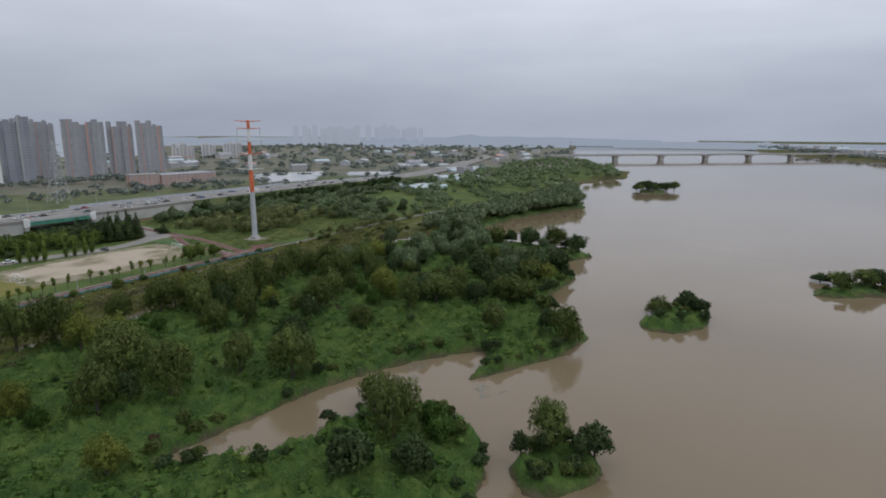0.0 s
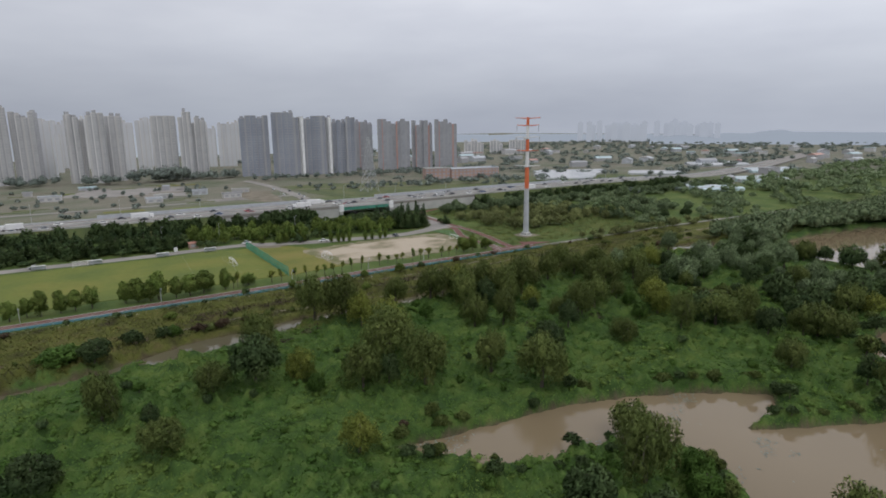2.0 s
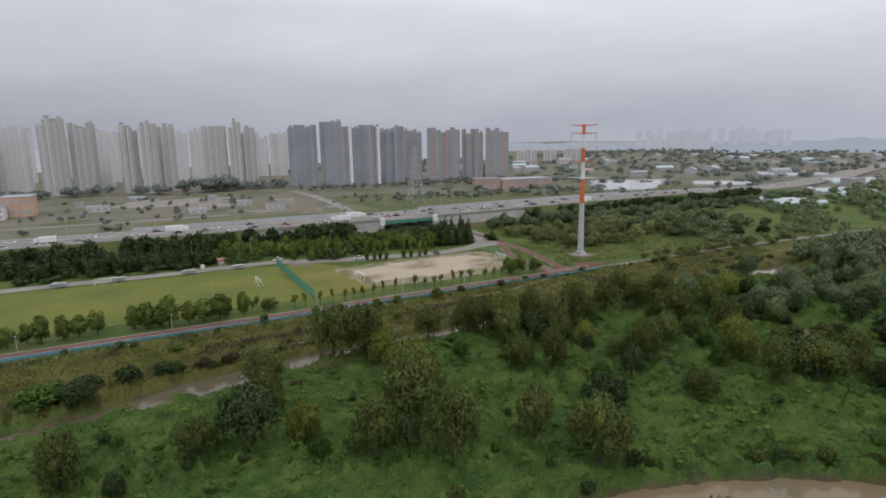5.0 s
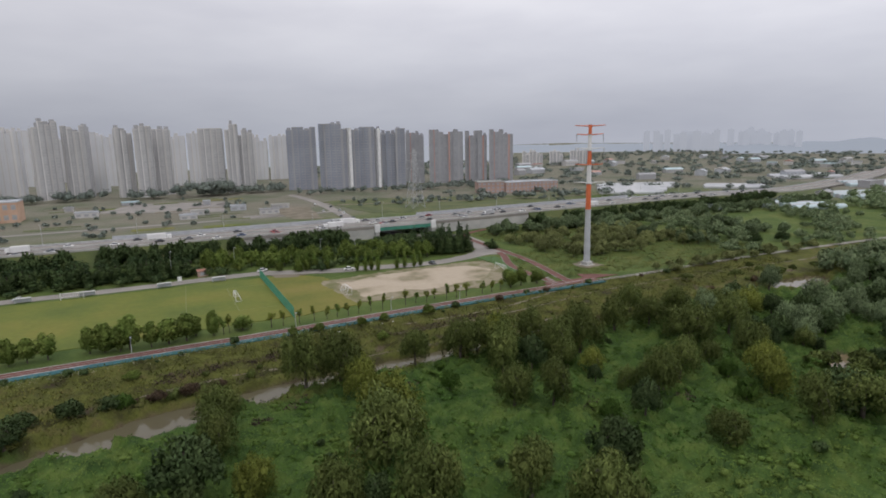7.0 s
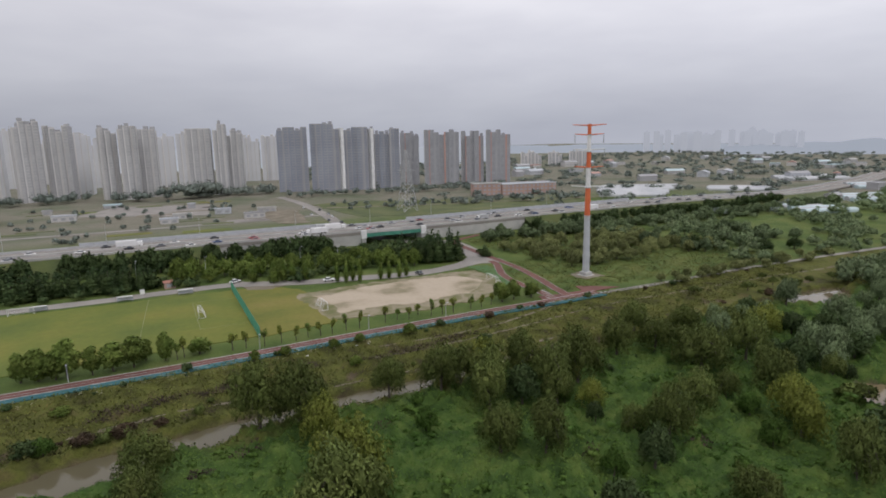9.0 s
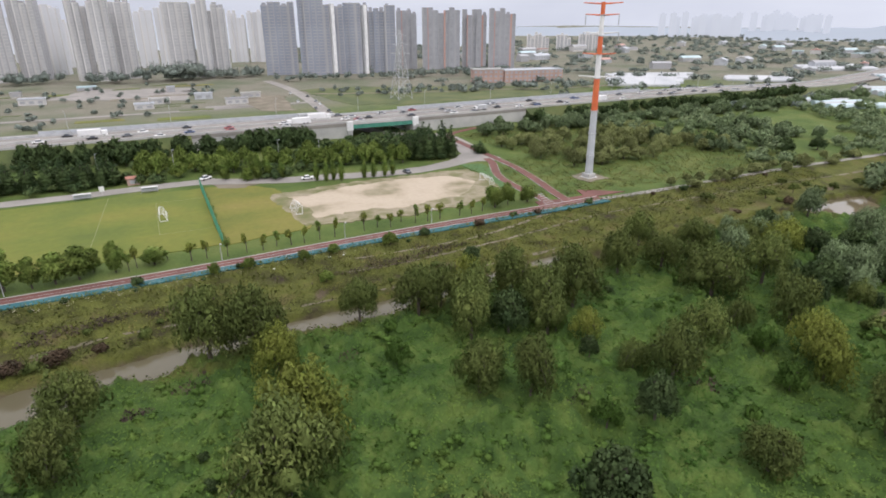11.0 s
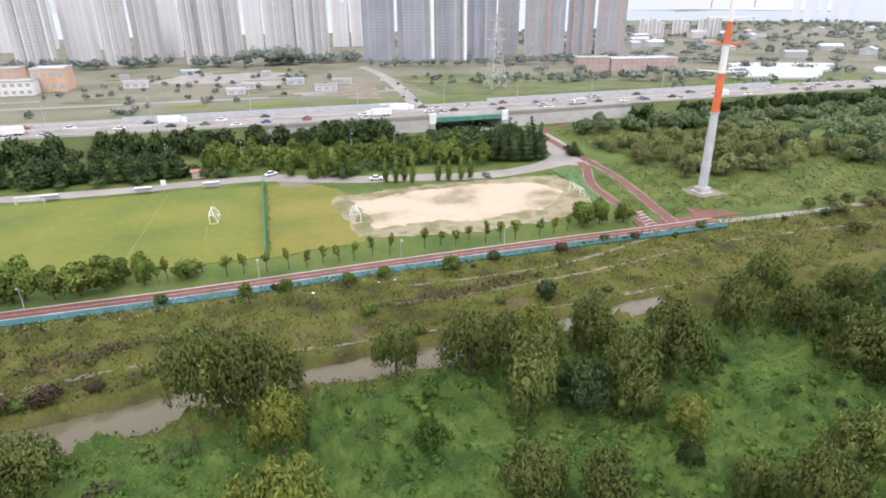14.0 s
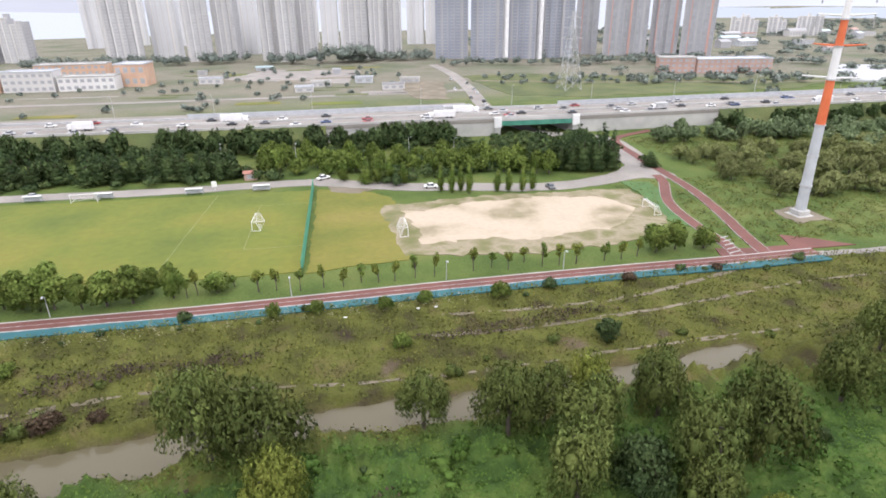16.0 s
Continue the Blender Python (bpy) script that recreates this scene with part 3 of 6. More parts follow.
slab("football_field", [(-420, 116), (-300, 97), (-212, 83), (-165, 75), (-122.5, 67.5), (-132, 7), (-165, 12), (-194, 16), (-300, 32), (-420, 50)], 0.02, M["lawn"], "mown yellow-green football field", ragged=0.3)
slab("practice_lawn", [(-121, 67.5), (-108, 62), (-101, 52), (-104, 12), (-108, 6), (-131, 6)], 0.02, M["lawn_dry"], "dry yellowish practice lawn beside the fence", ragged=0.5)
slab("pitch_margin", [(-106, 45), (-88, 45), (-67, 43.5), (-50, 40), (-30, 36), (-30, 24), (-34, 10), (-44, 1), (-58, -2), (-76, -1), (-92, 3), (-108, 8)], 0.022, M["thin_grass"], "yellowish worn grass round the sand pitch", ragged=1.0)
slab("sand_margin", [(-102.5, 42), (-88, 41.5), (-75, 41), (-56, 38), (-43, 35), (-32.5, 32.5), (-33.5, 22), (-37, 13), (-44, 6), (-58, 1.5), (-75, 3), (-92, 8), (-105, 12)], 0.028, M["thin_grass"], "thin worn grass and sand at the edge of the pitch", ragged=0.6)
slab("sand_pitch", [(-101, 40), (-96, 36.5), (-88, 39.5), (-75, 39.5), (-60, 37.5), (-50, 34.5), (-42, 33), (-39, 26), (-39, 18), (-46, 11.5), (-53, 7), (-62, 8.5), (-74, 7.5), (-86, 12), (-95, 12.5), (-103, 13.5), (-100.5, 24)], 0.034, M["sand"], "pale bare sand football pitch with grassy edges", ragged=1.1)
slab("green_verge", [(-28, 44), (-19, 40), (-23, 27), (-30.5, 10), (-33.5, 2), (-36, 6), (-33, 16), (-29, 30)], 0.026, M["fresh_grass"], "strip of fresh green grass beside the red path", ragged=0.5)
slab("gravel_apron", [(-34, 49), (-20, 45.5), (-11, 41), (-6.5, 43.5), (-4, 60), (-6, 76), (-11, 72), (-15, 60), (-22, 54)], 0.038, M["gravel_road"], "pale gravel apron where the roads meet", ragged=0.5)
slab("worn_patch", [(-117, 71), (-108, 69), (-104, 62), (-110, 60), (-117, 63)], 0.03, M["dirt"], "bare worn patch of earth", ragged=0.8)
field_line = [((-151, 72), (-163, 14)), ((-122.9, 55), (-139, 57.5)), ((-128, 22), (-144, 24.5)), ((-139, 57.5), (-144, 24.5))]
for a, b in field_line:
    ribbon("field_line", [a, b], 0.05, -0.05, 0.026, M["chalk"], "faint white line on the football field", thick=0.02)
for line in ([(-108, -20), (-72, -25), (-40, -22.5), (-17, -25)], [(-112, -26.5), (-90, -29.5), (-60, -31), (-30, -31), (-8, -34), (40, -42), (100, -54)], [(-182, -26), (-160, -27), (-134, -33), (-118, -36.5), (-97, -38.8)], [(-96, -39), (-76, -40.5), (-64, -41.5), (-39, -44.5)]):
    ribbon("dirt_trail", line, 0.42, -0.42, lambda x, y: height_at(x, y) + 0.01, M["dirt"], "narrow dirt trail on the weedy bank", ragged=0.3)

# ---- plants ----
rng = np.random.RandomState(4)


def leaf_cards(points, normals, size, droop, r, squash=0.55):
    """Pointed leaf sprays: one rhombus at each point. droop 0: any tilt; 1: hanging straight down."""
    k = len(points)
    up = r.normal(0, 1, (k, 3)) * (1 - droop)
    up[:, 2] -= 1.6 * droop
    up += normals * 0.35
    up /= np.linalg.norm(up, axis=1)[:, None] + 1e-6
    side = np.cross(up, normals + r.normal(0, 0.45, (k, 3)))
    side /= np.linalg.norm(side, axis=1)[:, None] + 1e-6
    s = size * r.uniform(0.6, 1.35, (k, 1))
    a = points - up * s * 0.5
    b = points + side * s * squash * 0.5
    c = points + up * s * 0.6
    d = points - side * s * squash * 0.5
    inward = ((np.cross(b - a, c - a) * normals).sum(1) < 0)[:, None]
    b, d = np.where(inward, d, b), np.where(inward, b, d)
    v = np.stack([a, b, c, d], 1).reshape(-1, 3)
    return v, np.arange(4 * k).reshape(-1, 4)


def unit(v):
    return v / (np.linalg.norm(v, axis=1)[:, None] + 1e-6)


def ball_points(k, r, low=-0.6):
    p = r.normal(0, 1, (k * 2, 3))
    p /= np.linalg.norm(p, axis=1)[:, None]
    return p[p[:, 2] > low][:k]


ico = bmesh.new()
bmesh.ops.create_icosphere(ico, subdivisions=1, radius=1.08)
ICO_V = np.array([v.co[:] for v in ico.verts])
ICO_F = np.array([[v.index for v in f.verts] for f in ico.faces])
ico.free()


def build_crown(name, lobes, per_lobe, size, droop, mat, r, squash=0.55, core=0.80, strands=0.0, low=-0.6):
    """Leaf sprays over many small tufts; each spray is shaded with the roundness of its tuft and of the crown."""
    vs, ns, tris, base = [], [], [], 0
    area = np.array([(l[1][0] * l[1][1] * l[1][2]) ** 0.667 for l in lobes])
    middle = np.mean([l[0] for l in lobes], axis=0)
    small = 0.55 * max(max(l[1]) for l in lobes)
    for (c, rad), a in zip(lobes, np.minimum(area / np.median(area), 5.0)):
        n = ball_points(max(8, int(per_lobe * a)), r, low)
        p = n * np.array(rad) * r.uniform(0.70, 1.25, (len(n), 1)) + np.array(c)
        if strands:
            p[:, 2] -= r.uniform(0, strands, len(p)) * (n[:, 2] < 0.45)
        v, f = leaf_cards(p, n, size, droop, r, squash)
        vs.append(v)
        shade = unit(n * 0.6 + unit(p - middle) * 0.6 + r.normal(0, 0.34, n.shape))
        ns.append(np.repeat(shade, 4, axis=0))
        f = f + base
        tris.append(np.concatenate([f[:, [0, 1, 2]], f[:, [0, 2, 3]]]))
        base += len(v)
        if core and max(rad) > small:
            cv = ICO_V * np.array(rad) * core * r.uniform(0.84, 1.1, (len(ICO_V), 1)) + np.array(c)
            vs.append(cv)
            ns.append(unit(ICO_V))
            tris.append(ICO_F + base)
            base += len(cv)
    return from_arrays(name, np.concatenate(vs), np.concatenate(tris), mat, normals=np.concatenate(ns))


def trunk_mesh(name, tall, thick, limbs, r, lean=0.3):
    """A tapered, slightly bent trunk with limbs that reach the given points."""
    bm = bmesh.new()
    p, k = Vector((0, 0, -0.4)), 4
    joints = [p]
    for i in range(k):
        q = Vector((r.uniform(-lean, lean), r.uniform(-lean, lean), (tall + 0.4) / k)) + joints[-1]
        rod(bm, joints[-1], q, thick * (1 - 0.16 * i), thick * (1 - 0.16 * (i + 1)), 6)
        joints.append(q)
    for n, tip in enumerate(limbs):
        a = joints[2 + n % 3]
        b = a.lerp(Vector(tip), 0.55) + Vector((0, 0, 0.3))
        rod(bm, a, b, thick * 0.45, thick * 0.28, 5)
        rod(bm, b, Vector(tip), thick * 0.28, thick * 0.08, 5)
    me = bpy.data.meshes.new(name)
    bm.to_mesh(me)
    bm.free()
    me.materials.append(M["bark"])
    return me


def lobes_for(kind, r):
    """Lobes of a crown one unit of radius wide; z in radii above the ground."""
    out = []
    if kind in ("willow", "round"):
        weeping = kind == "willow"
        boughs, z0, rise = (9, 0.62, 1.22) if weeping else (8, 0.46, 0.98)
        turn = r.uniform(0, 6.28)
        for i in range(boughs):
            a, h = turn + i * 2.4 + r.uniform(-0.4, 0.4), (i + 0.3) / boughs
            d = 0.0 if i == boughs - 1 else 0.58 * math.sqrt(1 - h * h * 0.75) * r.uniform(0.7, 1.15)
            w, t = r.uniform(0.30, 0.46), r.uniform(0.34, 0.50) * (1.15 if weeping else 0.85)
            c = (d * math.cos(a), d * math.sin(a), z0 + (rise - 0.30) * h * r.uniform(0.9, 1.1))
            out.append((c, (w, w * r.uniform(0.8, 1.1), t)))
            for j in range(9):
                b, g = turn + j * 2.4 + r.uniform(-0.4, 0.4), -0.35 + 1.3 * (j + 0.5) / 9
                e = math.sqrt(max(0.04, 1 - g * g)) * r.uniform(0.85, 1.15)
                q = r.uniform(0.09, 0.17)
                out.append(((c[0] + w * e * math.cos(b), c[1] + w * e * math.sin(b), c[2] + t * g), (q, q * r.uniform(0.8, 1.2), q * (r.uniform(1.3, 2.1) if weeping else r.uniform(0.75, 1.2)))))
    elif kind == "oval":
        out.append(((0, 0, 1.5), (0.62, 0.62, 1.0)))
        for i in range(16):
            a = i * 2.4 + r.uniform(-0.3, 0.3)
            h = r.uniform(0.0, 1.0)
            d = 0.72 * math.sin(math.pi * (0.18 + 0.74 * h)) * r.uniform(0.75, 1.12)
            s = r.uniform(0.22, 0.36)
            out.append(((d * math.cos(a), d * math.sin(a), 0.55 + 2.05 * h), (s, s, s * r.uniform(1.0, 1.5))))
    elif kind == "column":
        for i in range(8):
            h = 0.7 + i * 0.62
            w = 0.95 * (1 - abs(i - 2.6) / 8.0)
            out.append(((r.uniform(-0.15, 0.15), r.uniform(-0.15, 0.15), h), (w * 0.9, w * 0.9, 0.55)))
    elif kind == "cone":
        for i in range(8):
            h = 0.55 + i * 0.5
            w = 1.0 - i * 0.115
            out.append(((r.uniform(-0.1, 0.1), r.uniform(-0.1, 0.1), h), (w, w, 0.48)))
    elif kind == "sapling":
        for i in range(6):
            a = r.uniform(0, 6.28)
            out.append(((0.45 * math.cos(a), 0.45 * math.sin(a), r.uniform(2.0, 3.6)), (0.42, 0.42, 0.5)))
    elif kind == "bush":
        for i in range(7):
            a = i * 0.9
            d = 0.0 if i == 0 else r.uniform(0.35, 0.6)
            out.append(((d * math.cos(a), d * math.sin(a), r.uniform(0.35, 0.7)), (r.uniform(0.36, 0.5),) * 2 + (r.uniform(0.34, 0.5),)))
    return out


KINDS = {  # unit height, leaves a lobe, leaf size, droop, squash, core, strands, low, trunk
    "willow": (2.05, 50, 0.098, 0.6, 0.40, 0.45, 0.14, -0.7, True),
    "round": (1.62, 42, 0.105, 0.25, 0.6, 0.5, 0.05, -0.6, True),
    "oval": (2.9, 130, 0.17, 0.3, 0.6, 0.80, 0.0, -0.8, True),
    "column": (5.4, 150, 0.26, 0.2, 0.5, 0.74, 0.0, -0.9, True),
    "cone": (4.5, 170, 0.20, 0.25, 0.5, 0.80, 0.0, -0.9, True),
    "sapling": (4.1, 52, 0.34, 0.2, 0.6, 0.0, 0.0, -1.0, True),
    "bush": (1.15, 170, 0.13, 0.3, 0.6, 0.82, 0.0, -0.4, False),
}
models = {}


def plant(kind, mat, name, label, category, x, y, tall, wide, group="", z=None, variants=4, few=1.0):
    """Stands one plant of a kind at a place, tall metres high and 2 * wide metres across."""
    unit, per, size, droop, squash, core, strands, low, trunk = KINDS[kind]
    v = int(rng.randint(variants))
    key = (kind, mat, v, few)
    if key not in models:
        r = np.random.RandomState(100 + 17 * v + sum(map(ord, kind + mat)))
        lobes = lobes_for(kind, r)
        crown = build_crown(kind + "_crown", lobes, int(per * few), size / math.sqrt(few) * 1.0, droop, M[mat], r, squash, core, strands, low)
        wood = None
        if trunk:
            top = max(c[2] for c, _ in lobes)
            wood = trunk_mesh(kind + "_trunk", top * 0.75, 0.085 if kind in ("willow", "round", "oval") else 0.12, [c for c, w in lobes if max(w) > 0.29][:(6 if few > 0.5 else 3)], r, 0.04)
        models[key] = (crown, wood)
    crown, wood = models[key]
    if z is None:
        z = height_at(x, y)
    s = Matrix.Diagonal((wide, wide, tall / unit, 1))
    root = thing(name, label, category, group, Matrix.Translation((x, y, z)) @ Matrix.Rotation(rng.uniform(0, 6.28), 4, "Z") @ s)
    mesh_part("crown", crown, root)
    if wood is not None:
        mesh_part("trunk", wood, root)
    return root


taken = []


def free(x, y, gap):
    return all((x - a) ** 2 + (y - b) ** 2 > (gap + 0.5 * c) ** 2 for a, b, c in taken)


# x, y, height and half width of the trees that stand singly
MARSH_EAST_A = [
    (-149.2, -46.5, 13.7, 5.7), (-142.3, -51.1, 14.5, 6.5), (-154.9, -44.5, 8.5, 3.1), (-140.7, -59.7, 10.7, 4.4), (-143.7, -78, 14.5, 7.6),
    (-120.2, -49, 10.8, 4), (-109.4, -54.2, 13.4, 5), (-105.9, -67.4, 14.5, 4.9), (-98.8, -70.1, 14.5, 4), (-114.8, -81.9, 13.1, 4.1),
    (-109.5, -88.5, 14, 4.2), (-79.9, -68.9, 14.5, 6.2), (-92.3, -74.4, 11.1, 3.6), (-88.6, -80.8, 8.8, 3), (-74.4, -95.7, 10.5, 4.7),
    (-88.2, -99.3, 11.6, 4.4), (-89.5, -92.5, 6.7, 2.8), (-105.6, -100.6, 8.2, 2.2), (-99.6, -104.5, 11.7, 3.3), (-61.1, -95, 8.9, 2.8),
    (-64.7, -102.1, 5.9, 2.4), (-50.8, -99.6, 12.2, 5.4), (-61.8, -109.1, 10.2, 4.4), (-72.6, -111, 5.9, 2.5)]
MARSH_EAST_B = [
    (-59.7, -64, 11.1, 5.1), (-50.1, -68.8, 10.6, 5.3), (-52, -83.6, 12.7, 6.9), (-38.4, -87.2, 11.8, 5.4), (-28.5, -95.2, 8.7, 4.9),
    (-33.2, -66.2, 9.9, 5.1), (-19.9, -71.3, 8.6, 6.2), (-13.9, -79.2, 9.8, 6.3), (-42.5, -56.1, 10.1, 5), (-7.5, -83.5, 7.1, 4.8),
    (-170.6, -54.7, 9.9, 5.3)]
MARSH_WEST_A = [
    (-212.5, -75, 11, 4.4), (-205.5, -82.8, 5.5, 2), (-207.2, -96.3, 6.7, 4.8), (-182.1, -79.4, 11.7, 6.3), (-191.5, -78.6, 7.3, 4.8),
    (-172.8, -83.6, 9.8, 3.5), (-172.4, -90, 5.5, 2), (-164.4, -97.2, 12.2, 4.7), (-159.3, -99.9, 8.9, 2.7), (-153, -105.5, 13.6, 6),
    (-149.5, -86.3, 14.4, 8.1), (-136.4, -109.9, 10.7, 5.2), (-132.2, -122.2, 13.7, 6.8),
    (-83.3, -97.1, 8.3, 3.7),
    (-65.8, -113.1, 11, 4.7), (-75.1, -125.5, 11.8, 4.4), (-63.3, -129.7, 10.4, 7.4), (-81.8, -156.9, 7.9, 4.8)]
MARSH_WEST_B = [
    (-61.6, -144, 8.2, 4.5), (-54.7, -150.3, 9.8, 4.6), (-52.7, -157.9, 8, 5.6), (-23.1, -152.2, 10.8, 6.4), (-24.4, -143.3, 7.5, 5.3),
    (-18, -156.9, 7.2, 5.4), (0.5, -129.7, 8.4, 4.8), (-148.8, -158.6, 14.3, 5.1), (-141.3, -163.1, 5.3, 3.3), (-145.9, -167.2, 6, 3.7),
    (-226.7, -94, 7.4, 5.4), (-223.5, -42.2, 5.6, 4.9), (-213.7, -33.3, 4.6, 6.1), (-207.2, -39.2, 5.3, 4.2), (-181.5, -38.1, 5.9, 2.6),
    (-185.6, -31.3, 4.2, 2.2)]
SHORE_A = [
    (-83.5, -178.3, 10.7, 4.9), (-78.9, -171.7, 6.8, 2.5), (41.1, -158, 8.3, 5.6), (43.7, -147.8, 9.9, 5.7), (45.3, -134.6, 10.1, 5.8),
    (-28.7, -144.4, 8.9, 5.5), (45, -116.9, 8.8, 5.8), (-15.6, -152.2, 9.2, 5.7), (-7.1, -159.6, 8.2, 4.7), (-53.2, -153.5, 8.9, 5.9),
    (-25, -131.7, 10.3, 5.6), (-62.1, -125.8, 9, 5.9), (-139.9, -186.6, 7.4, 4), (-140.5, -194.9, 5.6, 3.4), (-147.6, -183.1, 4.4, 1.6),
    (-42.5, -200.2, 5.8, 4), (-35.3, -208.8, 6.8, 4.1), (-40, -213, 3.8, 3), (26.1, -264.1, 5, 5.4), (26.6, -275.4, 5.6, 5.4),
    (28, -257.7, 2.3, 3.4), (19.8, -270.2, 4.4, 5.3), (367.9, -166.3, 8.2, 10.2), (365.9, -184.5, 7.6, 8.7)]
SHORE_B = [
    (-136.5, -147.8, 7.8, 5.1), (-162.6, -157.2, 8.4, 4.2), (-158.3, -167, 6.3, 3.6)]
ROW_A = [
    (-189, 8.6, 6.7, 2.1), (-185.3, 7.3, 7.3, 3), (-181.9, 5.4, 7, 2.3), (-179.3, 5.3, 8.8, 3), (-174.2, 3.5, 6.7, 1.9), (-169.7, 3.2, 6.7, 2.9),
    (-165.1, 2.9, 7.4, 2.8), (-161.9, 6.2, 5.5, 1.9), (-157.6, 2.8, 7.1, 1.8), (-155, 1.9, 5, 1.1), (-153.1, 2.6, 6.3, 1.1), (-149.3, 2.6, 4.7, 2.5),
    (-146, 4.3, 2.6, 0.9), (-141.2, -0.1, 5.3, 1.7), (-137.7, -0.5, 5.1, 0.6), (-133, -2.1, 5.1, 0.8), (-128.3, -2.4, 5.4, 0.8),
    (-124.3, -3.2, 4.5, 1.1), (-120.4, -2.5, 4.6, 1.1), (-117, -3.7, 4.6, 1.5), (-113.5, -4.1, 5.2, 1.2), (-109.1, -4.1, 5.5, 0.7),
    (-104.9, -4.7, 5.9, 1.1), (-96.1, -4.9, 6.1, 1.2)]
ROW_B = [
    (-91.7, -4.6, 4.1, 0.8), (-88.6, -6.6, 4.7, 0.8), (-83.6, -4.1, 4, 1.3), (-80.9, -7.7, 5.8, 1), (-77, -8.4, 5.8, 1.2), (-73, -8.8, 5.6, 1.6),
    (-66.2, -9.5, 5.2, 1.3), (-62.1, -9.9, 4.7, 0.7), (-57.8, -9.7, 4.5, 1.2), (-52.4, -9.1, 7.1, 2.8), (-47, -9.2, 7.1, 2.1),
    (-40.3, -10.8, 5.1, 2.5)]
BELT_A = [
    (-111.9, 74.6, 7.6, 2.1), (-105.5, 68.9, 9.3, 2.4), (-102, 67.6, 9.8, 2), (-97.5, 69.4, 7.9, 1.9), (-93.9, 64.7, 7.4, 1.7),
    (-85.2, 53.1, 8.2, 1.4), (-82.3, 50.8, 8.9, 1.4), (-79.4, 51, 8.1, 1.4), (-77.7, 48, 9.2, 1.4), (-68.7, 47.2, 6.8, 1.4), (-65.5, 46, 7.2, 1.4),
    (-61.4, 44.6, 7.7, 1.4), (-57.8, 45.2, 7, 1.4), (-38.8, 63.1, 11.8, 3), (-35.9, 60.5, 14, 3), (-32.6, 58.6, 15.1, 3.4), (-28.1, 56.9, 14.5, 3.4),
    (-22.4, 57.2, 11.8, 3.1), (-7.4, 55.8, 5.8, 3.2), (-214.4, 104.5, 7.5, 4), (-186.6, 101.5, 9.9, 2.7), (-182.9, 100.2, 10.5, 2.7),
    (-177.5, 98.2, 11, 3.2), (-172.1, 96.3, 11.8, 3.2)]
BELT_B = [
    (-166.7, 94.3, 11.4, 3.1), (-161.3, 92.4, 12.3, 3.6), (-156, 91.9, 11.4, 3.1), (-150.6, 90, 10.7, 2.5)]
MARSH = MARSH_EAST_A + MARSH_EAST_B + MARSH_WEST_A + MARSH_WEST_B
SHORE = SHORE_A + SHORE_B
ROW = ROW_A + ROW_B
BELT = BELT_A + BELT_B
CLEARING = [(-97.5, -55.3, 10.5, 4.6), (-101, -61, 12.8, 5.4), (-89.5, -70.0, 13.5, 5.6), (-80.9, -43.3, 6.4, 2.8), (-118, -112, 10.3, 5.4), (-94.1, -118.8, 7, 4.4),
            (-174.1, -65.8, 10.4, 4.8), (-179.3, -118.8, 7.6, 4.2), (-122.1, -67.3, 6.1, 2.2), (-93.6, -86.1, 5.3, 1.7), (-90.6, -75, 4.4, 1.9), (-87, -57.5, 11.5, 5.0), (-104, -54.5, 9.5, 4.2)]
for n, (x, y, tall, wide) in enumerate(MARSH + CLEARING):
    tall, wide = max(tall, 3.0), max(wide * 0.96, 1.4)
    tall = min(tall, 14.0, wide * 2.6)
    if wet(np.array([x]), np.array([y]))[0] < 0.3:
        continue
    wide = max(wide, tall * 0.42)
    if tall < 6.2 or wide < 2.3:
        plant("round", "vine_leaf" if n % 3 else "dark_leaf", "shrub", "low shrub overgrown with green vines on the marsh", "shrub", x, y, tall, wide, "shrubs on the marsh", few=0.7)
    elif n % 9 == 4 or x in (-140.7, -97.5, -80.9):
        plant("willow", "willow_yellow", "willow_tree", "yellow-green willow with hanging branches on the marsh", "tree", x, y, tall, wide, "willows on the marsh")
    elif n % 5 == 3:
        plant("round", "dark_leaf", "willow_tree", "dark green broad tree on the marsh", "tree", x, y, tall, wide, "willows on the marsh")
    else:
        plant("willow", "willow", "willow_tree", "green willow with hanging branches on the marsh", "tree", x, y, tall, wide, "willows on the marsh")
    taken.append((x, y, wide))
for n, (x, y, tall, wide) in enumerate(SHORE):
    kind = "willow" if n % 3 == 0 else "round"
    plant(kind, "willow" if n % 3 == 0 else "dark_leaf", "willow_tree", "dark green willow standing at the river's edge", "tree", x, y, max(tall, 3.5) + 0.8, wide * 1.1, "willows at the water", z=max(height_at(x, y), WATER - 0.3), few=0.6)
    taken.append((x, y, wide))

# woods on the marsh, with clearings
WOODS = [(-62, -58), (-20, -60), (20, -66), (75, -80), (82, -88), (56, -100), (52, -148), (38, -160), (20, -150), (-45, -156), (-62, -128), (-34, -104), (-48, -88), (-46, -72)]
tried, stood = 0, 0
